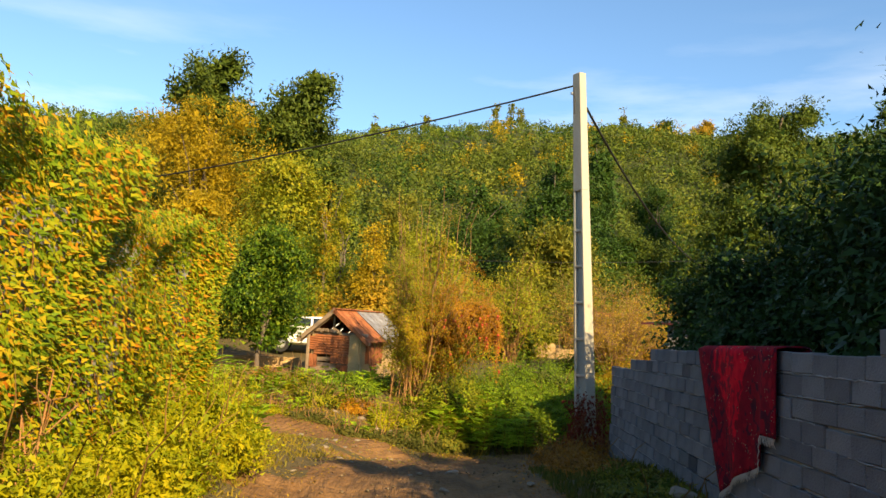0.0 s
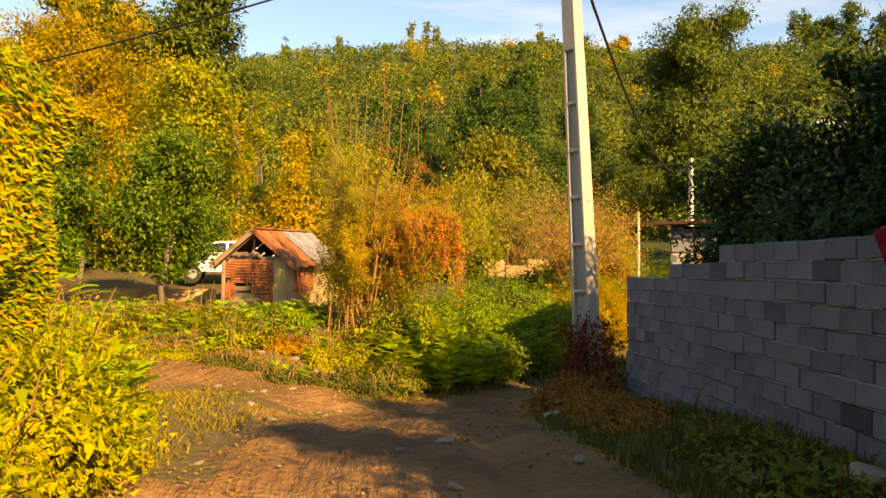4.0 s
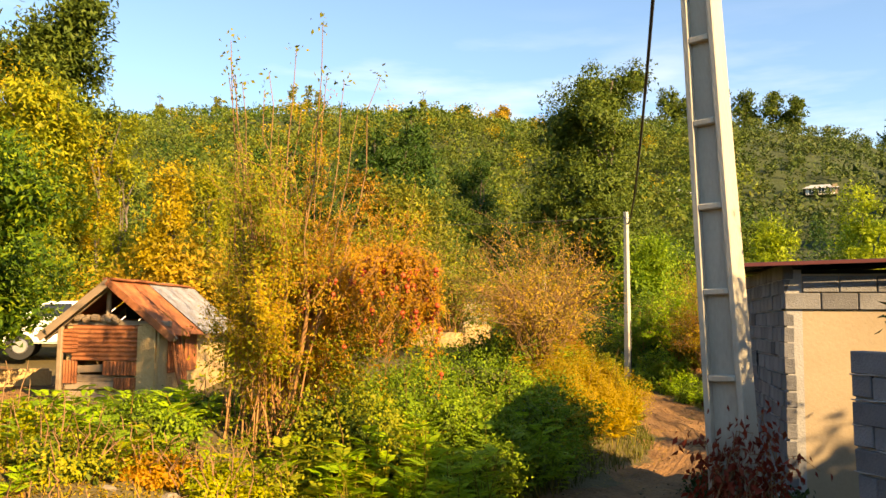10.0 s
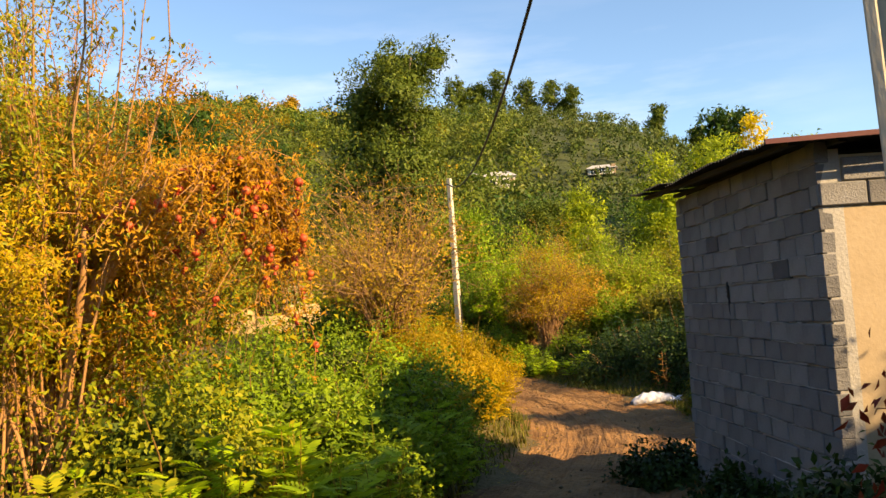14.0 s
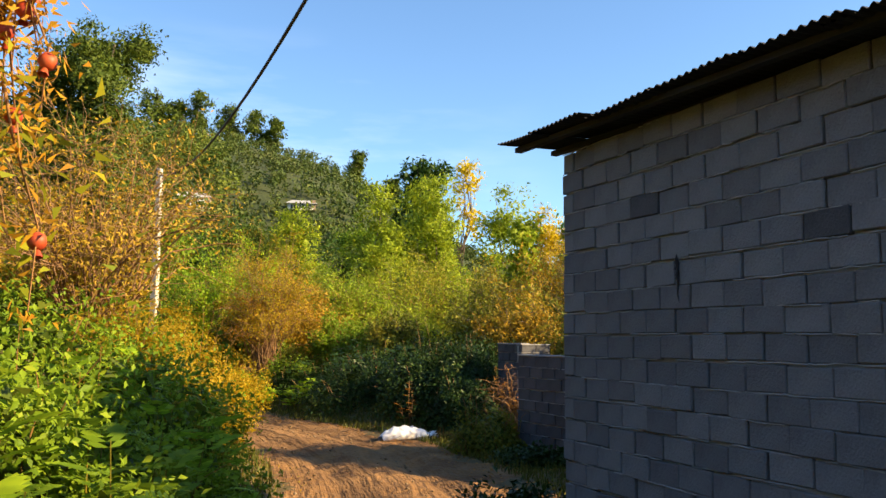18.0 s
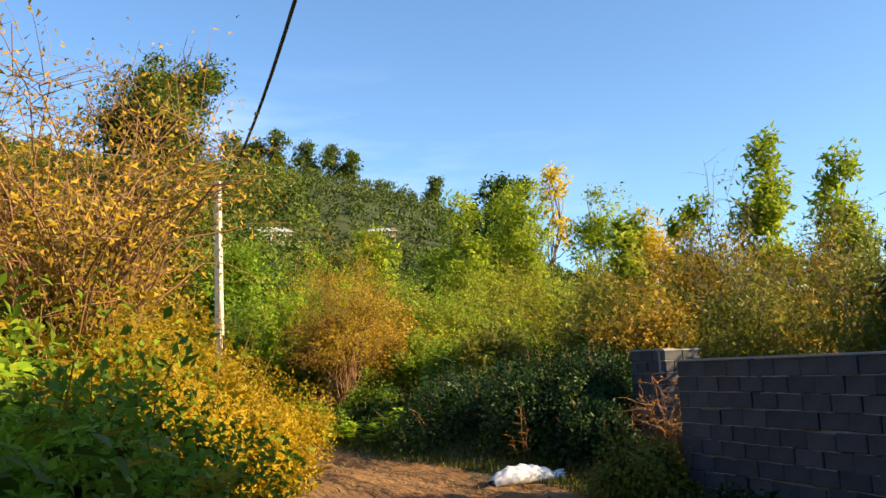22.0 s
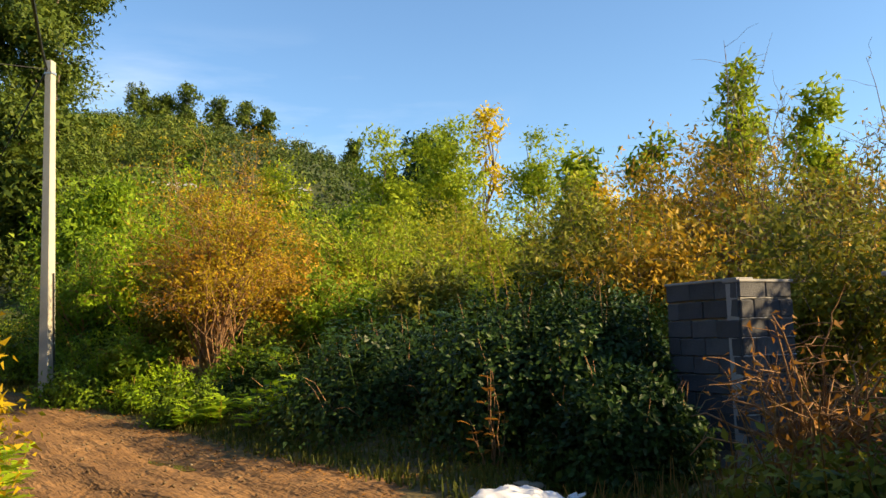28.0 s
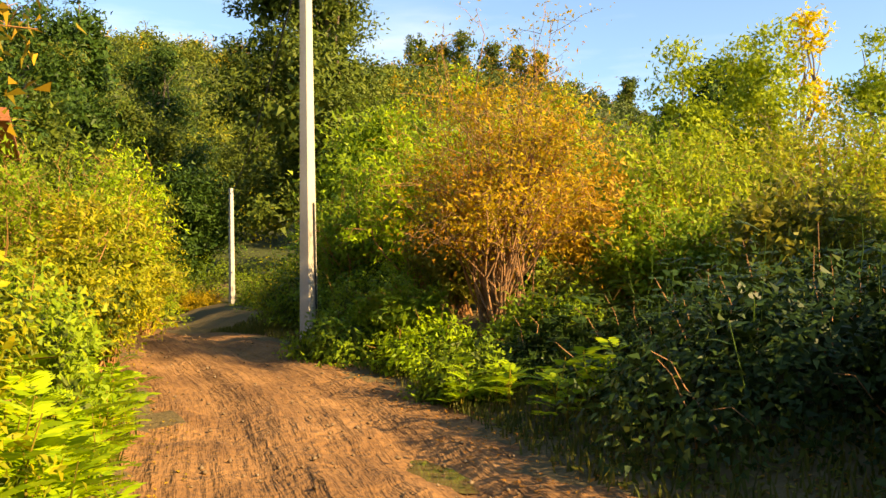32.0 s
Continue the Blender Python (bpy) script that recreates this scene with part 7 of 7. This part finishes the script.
def stone_mesh(seed, name="stone"):
    rng = np.random.default_rng(seed)
    bm = bmesh.new()
    bmesh.ops.create_icosphere(bm, subdivisions=2, radius=0.5)
    ph = rng.uniform(0, 6, 6)
    for v in bm.verts:
        c = v.co
        c *= 1 + 0.18 * math.sin(3 * c.x * 2 + ph[0]) * math.sin(3 * c.y * 2 + ph[1]) + 0.12 * math.sin(7 * c.z + ph[2] + 4 * c.x)
        c.z *= 0.62
    me = bpy.data.meshes.new(name)
    bm.to_mesh(me)
    bm.free()
    me.materials.append(STONE)
    return me


STONES = [stone_mesh(s) for s in range(5)]
rng_t = np.random.default_rng(33)


def stone(x, y, s, label, seed, lift=0.15, group=""):
    ob = new("stone", STONES[seed % 5])
    ob.matrix_world = pose(x, y, float(ground_z(x, y)) + s * lift, *rng_t.uniform(-15, 15, 2), rng_t.uniform(0, 360)) @ Matrix.Diagonal((s * 0.6, s * 0.48, s * 0.36, 1))
    return tagged(ob, label, "stone", group)


stone(14.45, 27.35, 0.5, "pale rough stone beside the white sack", 1)
for i, (x, y, s) in enumerate(((-0.07, 9.02, 0.34), (-1.87, 12.1, 0.26), (-0.67, 8.2, 0.14), (-0.55, 8.5, 0.16), (-0.28, 7.05, 0.2), (-0.37, 6.4, 0.2), (-2.14, 8.0, 0.2), (-2.2, 12.8, 0.3), (-1.56, 10.5, 0.16), (-1.03, 11.2, 0.14), (-1.7, 11.6, 0.18), (-2.4, 12.3, 0.2), (-1.3, 12.6, 0.16), (-0.9, 9.6, 0.12), (-2.3, 14.1, 0.2), (-2.15, 14.4, 0.24), (-1.9, 13.7, 0.2), (-1.6, 13.9, 0.14), (-1.45, 13.7, 0.13), (-1.3, 13.9, 0.12), (-1.2, 13.5, 0.18), (-0.95, 13.6, 0.14), (-2.7, 13.8, 0.14), (-1.0, 14.5, 0.16), (-1.75, 15.2, 0.22), (-2.9, 14.9, 0.2), (-3.2, 14.0, 0.15))):
    stone(x, y, s, "flat pale stone trodden into the road", i, 0.03, "road stones")
for i, (x, y, s) in enumerate(((1.73, 9.9, 0.42), (0.83, 7.76, 0.24), (2.2, 6.1, 0.6), (1.65, 11.6, 0.42), (2.4, 10.9, 0.36))):
    stone(x, y, s, "pale stone in the verge under the wall", i + 2, 0.12, "verge stones")
for i, (x, y, s) in enumerate(((-1.5, 17.6, 0.5), (-1.1, 17.2, 0.4), (-1.8, 17.2, 0.42), (-0.9, 17.7, 0.45), (-1.4, 17.0, 0.3), (-2.1, 17.6, 0.38), (-0.6, 17.2, 0.3), (-1.3, 17.9, 0.5), (-0.3, 16.9, 0.25), (-2.4, 17.1, 0.28), (-0.9, 16.7, 0.22), (-1.7, 16.7, 0.24))):
    stone(x, y, s, "rough field stone in a heap under the bush", i, 0.02, "stone heap")


def road_grit():
    """Loose pebbles and clods strewn over the road and clearing."""
    rng = np.random.default_rng(14)
    pile = Pile()
    y = rng.uniform(-2, 46, 5200)
    side = rng.normal(size=5200) * 1.0
    x = road_x(y) + side * 1.25
    extra = np.stack([rng.normal(-2.2, 1.6, 900), rng.normal(14.6, 1.3, 900)], -1)
    x, y = np.concatenate([x, extra[:, 0]]), np.concatenate([y, extra[:, 1]])
    s = 0.008 + 0.034 * rng.random(len(x)) ** 6
    z = ground_z(x, y)
    base = np.array([(1, 0, 0), (-0.5, 0.8, 0), (-0.5, -0.8, 0.1), (0.1, 0, 0.7), (0.1, 0.1, -0.5)])
    face = np.array([(0, 1, 3), (1, 2, 3), (2, 0, 3), (1, 0, 4), (2, 1, 4), (0, 2, 4)])
    a = rng.uniform(0, 6.28, len(x))
    rot = np.stack([np.cos(a), -np.sin(a), np.sin(a), np.cos(a)], -1).reshape(-1, 2, 2)
    shape = np.repeat(base[None], len(x), 0) * rng.uniform(0.6, 1.3, (len(x), 5, 1))
    shape[:, :, :2] = np.einsum("nij,nkj->nki", rot, shape[:, :, :2])
    V = shape * s[:, None, None] + np.stack([x, y, z + s * 0.25], -1)[:, None]
    F = face[None] + np.arange(len(x))[:, None, None] * 5
    grit = leafy("grit", even((0.07, 0.045, 0.026), (0.12, 0.08, 0.045), (0.18, 0.13, 0.08), (0.27, 0.22, 0.16)), through=0.0, rough=0.9)
    ob = new("road_grit", quick_mesh("road_grit", V.reshape(-1, 3), F.reshape(-1, 3), grit))
    tagged(ob, "pale pebbles and clods strewn over the road", "gravel", kind="stuff")


road_grit()
puddle_me = bpy.data.meshes.new("puddle")
bm = bmesh.new()
ring = [bm.verts.new((14.33 + (0.34 + 0.06 * math.sin(5 * a)) * math.cos(a), 33.1 + (0.8 + 0.12 * math.sin(3 * a + 1)) * math.sin(a), float(ground_z(14.33, 33.1)) - 0.03)) for a in np.linspace(0, 2 * np.pi, 28, endpoint=False)]
bm.faces.new(ring)
bm.to_mesh(puddle_me)
bm.free()
puddle_me.materials.append(WATER)
tagged(new("puddle", puddle_me), "shallow muddy puddle in a wheel rut", "puddle")


# ---- grass and dry stalks ----


def blades(name, rng, x, y, h, mat, label, w=0.012, lean=0.5):
    z = ground_z(x, y)
    n = len(x)
    a = rng.uniform(0, 6.28, n)
    L = h * rng.uniform(0.5, 1.2, n)
    root = np.stack([x, y, z - 0.02], -1)
    side = np.stack([np.cos(a), np.sin(a), np.zeros(n)], -1) * w
    b = a + rng.normal(size=n)
    tip = root + np.stack([np.cos(b) * L * lean * rng.random(n), np.sin(b) * L * lean * rng.random(n), L], -1)
    mid = (root + tip) / 2 + [0, 0, 0.0] + (tip - root) * [0, 0, 0.12]
    V = np.stack([root - side, root + side, mid + side * 0.7, mid - side * 0.7, tip], 1)
    base = np.arange(n)[:, None] * 5
    F = np.concatenate([base + [0, 1, 2], base + [0, 2, 3], base + [3, 2, 4]], 1).reshape(-1, 3)
    ob = new(name, quick_mesh(name, V.reshape(-1, 3), F, mat))
    return tagged(ob, label, "grass", kind="stuff")


rng_v = np.random.default_rng(17)


def verge(n, y0, y1, s0, s1):
    y = rng_v.uniform(y0, y1, n)
    s = rng_v.uniform(s0, s1, n)
    run = (road_x(y + 0.5) - road_x(y - 0.5))
    k = np.sqrt(1 + run * run)
    clump = rng_v.normal(size=n) * 0.05
    return road_x(y) + s * k + clump, y


x_, y_ = verge(6000, -4, 13, -3.1, -1.9)
blades("verge_grass", rng_v, x_, y_, 0.09, GRASS, "dry yellow-green grass along the verge", lean=1.3)
x_, y_ = rng_v.normal(-4.2, 2.4, 2400), rng_v.normal(17.1, 0.8, 2400)
blades("yard_grass", rng_v, x_, y_, 0.08, O_MIX, "withered orange grass at the yard edge", lean=1.8)
x_, y_ = verge(11000, -4, 14, 1.6, 3.0)
blades("verge_grass", rng_v, x_, y_, 0.13, G_RANK, "withered grass along the wall foot")
x_, y_ = verge(14000, 14, 50, 1.75, 3.6)
blades("verge_grass", rng_v, x_, y_, 0.17, G_RANK, "rank grass between road and brambles")
x_, y_ = verge(8000, 17.5, 50, -3.2, -1.75)
blades("verge_grass", rng_v, x_, y_, 0.2, G_RANK, "rank grass on the inside of the bend")
x_, y_ = rng_v.uniform(-12, 0.5, 7000), 16.4 + 7.6 * rng_v.random(7000)
blades("yard_grass", rng_v, x_, y_, 0.11, GRASS, "dry grass in front of the hut")
x_, y_ = rng_v.uniform(-10, -2.2, 120), rng_v.uniform(17.2, 21, 120)
blades("dry_stalks", rng_v, x_, y_, 0.5, DRY, "dry brown weed stalks standing in the yard", w=0.008, lean=0.4)
x_, y_ = rng_v.uniform(13.6, 17.5, 900), rng_v.uniform(22.5, 26.6, 900)
blades("dry_stalks", rng_v, x_, y_, 0.32, DRY, "dry brown stalks in the gateway", w=0.007, lean=0.6)


# ---- fallen leaves and low rosettes ----


def litter(name, n, pick, size, mat, label, flat=0.15):
    """Leaves lying on the ground where pick(rng, n) gives places."""
    rng = np.random.default_rng(len(label))
    x, y = pick(rng, n)
    at = np.stack([x, y, ground_z(x, y) + 0.012], -1)
    a = rng.uniform(0, 6.28, n)
    ways = np.stack([np.cos(a), np.sin(a), rng.uniform(0, 0.5, n)], -1)
    v, f = leaf_arrays(rng, at, size, ways=ways * 2, droop=0, spread=flat, face=np.tile([0, 0, 1.0], (n, 1)), aspect=0.6)
    ob = new(name, quick_mesh(name, v, f, mat))
    return tagged(ob, label, "leaf litter", kind="stuff")


def along(y0, y1, s0, s1):
    def pick(rng, n):
        y = rng.uniform(y0, y1, n)
        s = rng.uniform(s0, s1, n)
        run = road_x(y + 0.5) - road_x(y - 0.5)
        return road_x(y) + s * np.sqrt(1 + run * run), y
    return pick


litter("fallen_leaves", 5000, along(-3, 42, -3.2, -1.2), 0.042, O_MIX, "fallen autumn leaves along the inner road edge")
litter("fallen_leaves", 5000, along(-3, 42, 1.1, 3.4), 0.055, O_RUST, "fallen brown leaves along the outer road edge")
litter("low_weeds", 4200, lambda rng, n: (rng.normal(-4.0, 2.6, n), rng.normal(17.0, 0.7, n)), 0.05, O_MIX, "withered orange-brown weeds over the yard edge", 0.8)
litter("low_weeds", 7000, lambda rng, n: (rng.uniform(-11, 0.5, n), rng.uniform(15.8, 20.5, n)), 0.05, Y_GREEN, "low green weeds creeping over the yard earth", 0.5)
litter("low_weeds", 4000, lambda rng, n: (rng.normal(-4.8, 1.8, n), rng.normal(13.4, 1.4, n)), 0.045, Y_GREEN, "low weeds at the edge of the clearing", 0.5)
litter("low_weeds", 6000, along(14, 44, 1.8, 3.2), 0.07, G_OLIVE, "low weeds along the bramble foot", 0.6)

# ---- blocks of the walls ----
block_face(wall_1, 15.5, -0.46, w1_top, rng_b, skip=lambda x, z: x > 12.5, course=0.17, pitch=0.42, dark_share=0.07)
block_face(shed, shed_len, -1.12, shed_top, rng_b, course=0.186, pitch=0.355, dark_share=0.03)
block_face(wall_2, w2_len, -1.4, lambda s: 0.6, rng_b, pair=DARK_PAIR)
block_face(wall_3, (W3A - W3B).length, -1.0, lambda s: 0.78, rng_b, pair=DARK_PAIR)
block_face(wall_3b, (W3B - W3C).length - 0.02, -1.0, lambda s: 0.8, rng_b, pair=DARK_PAIR)
bed_mortar(wall_1, 12.5, -0.46, w1_top, rng_b, 0.17)
bed_mortar(shed, shed_len, -1.12, shed_top, rng_b, 0.186)
bed_mortar(wall_2, w2_len, -1.4, lambda s: 0.6, rng_b)
bed_mortar(wall_3, (W3A - W3B).length, -1.0, lambda s: 0.78, rng_b)
# end wall of the shed: blocks show in the top courses and through the worn render
END = pose(shed_len - 0.0, 0.0, 0, 0, 0, 90)
for row in range(19):
    z = -1.15 + 0.2 * row
    for col in range(10):
        x = col * PITCH + (0.2 if row % 2 else 0.0)
        if x + 0.2 > DEEP or z > 2.3:
            continue
        if z > 1.85 + 0.2 * math.sin(x * 2.3):
            child("block", FULL, shed, m=END @ pose(x + 0.2, 0.048 - 0.006, z + 0.1))
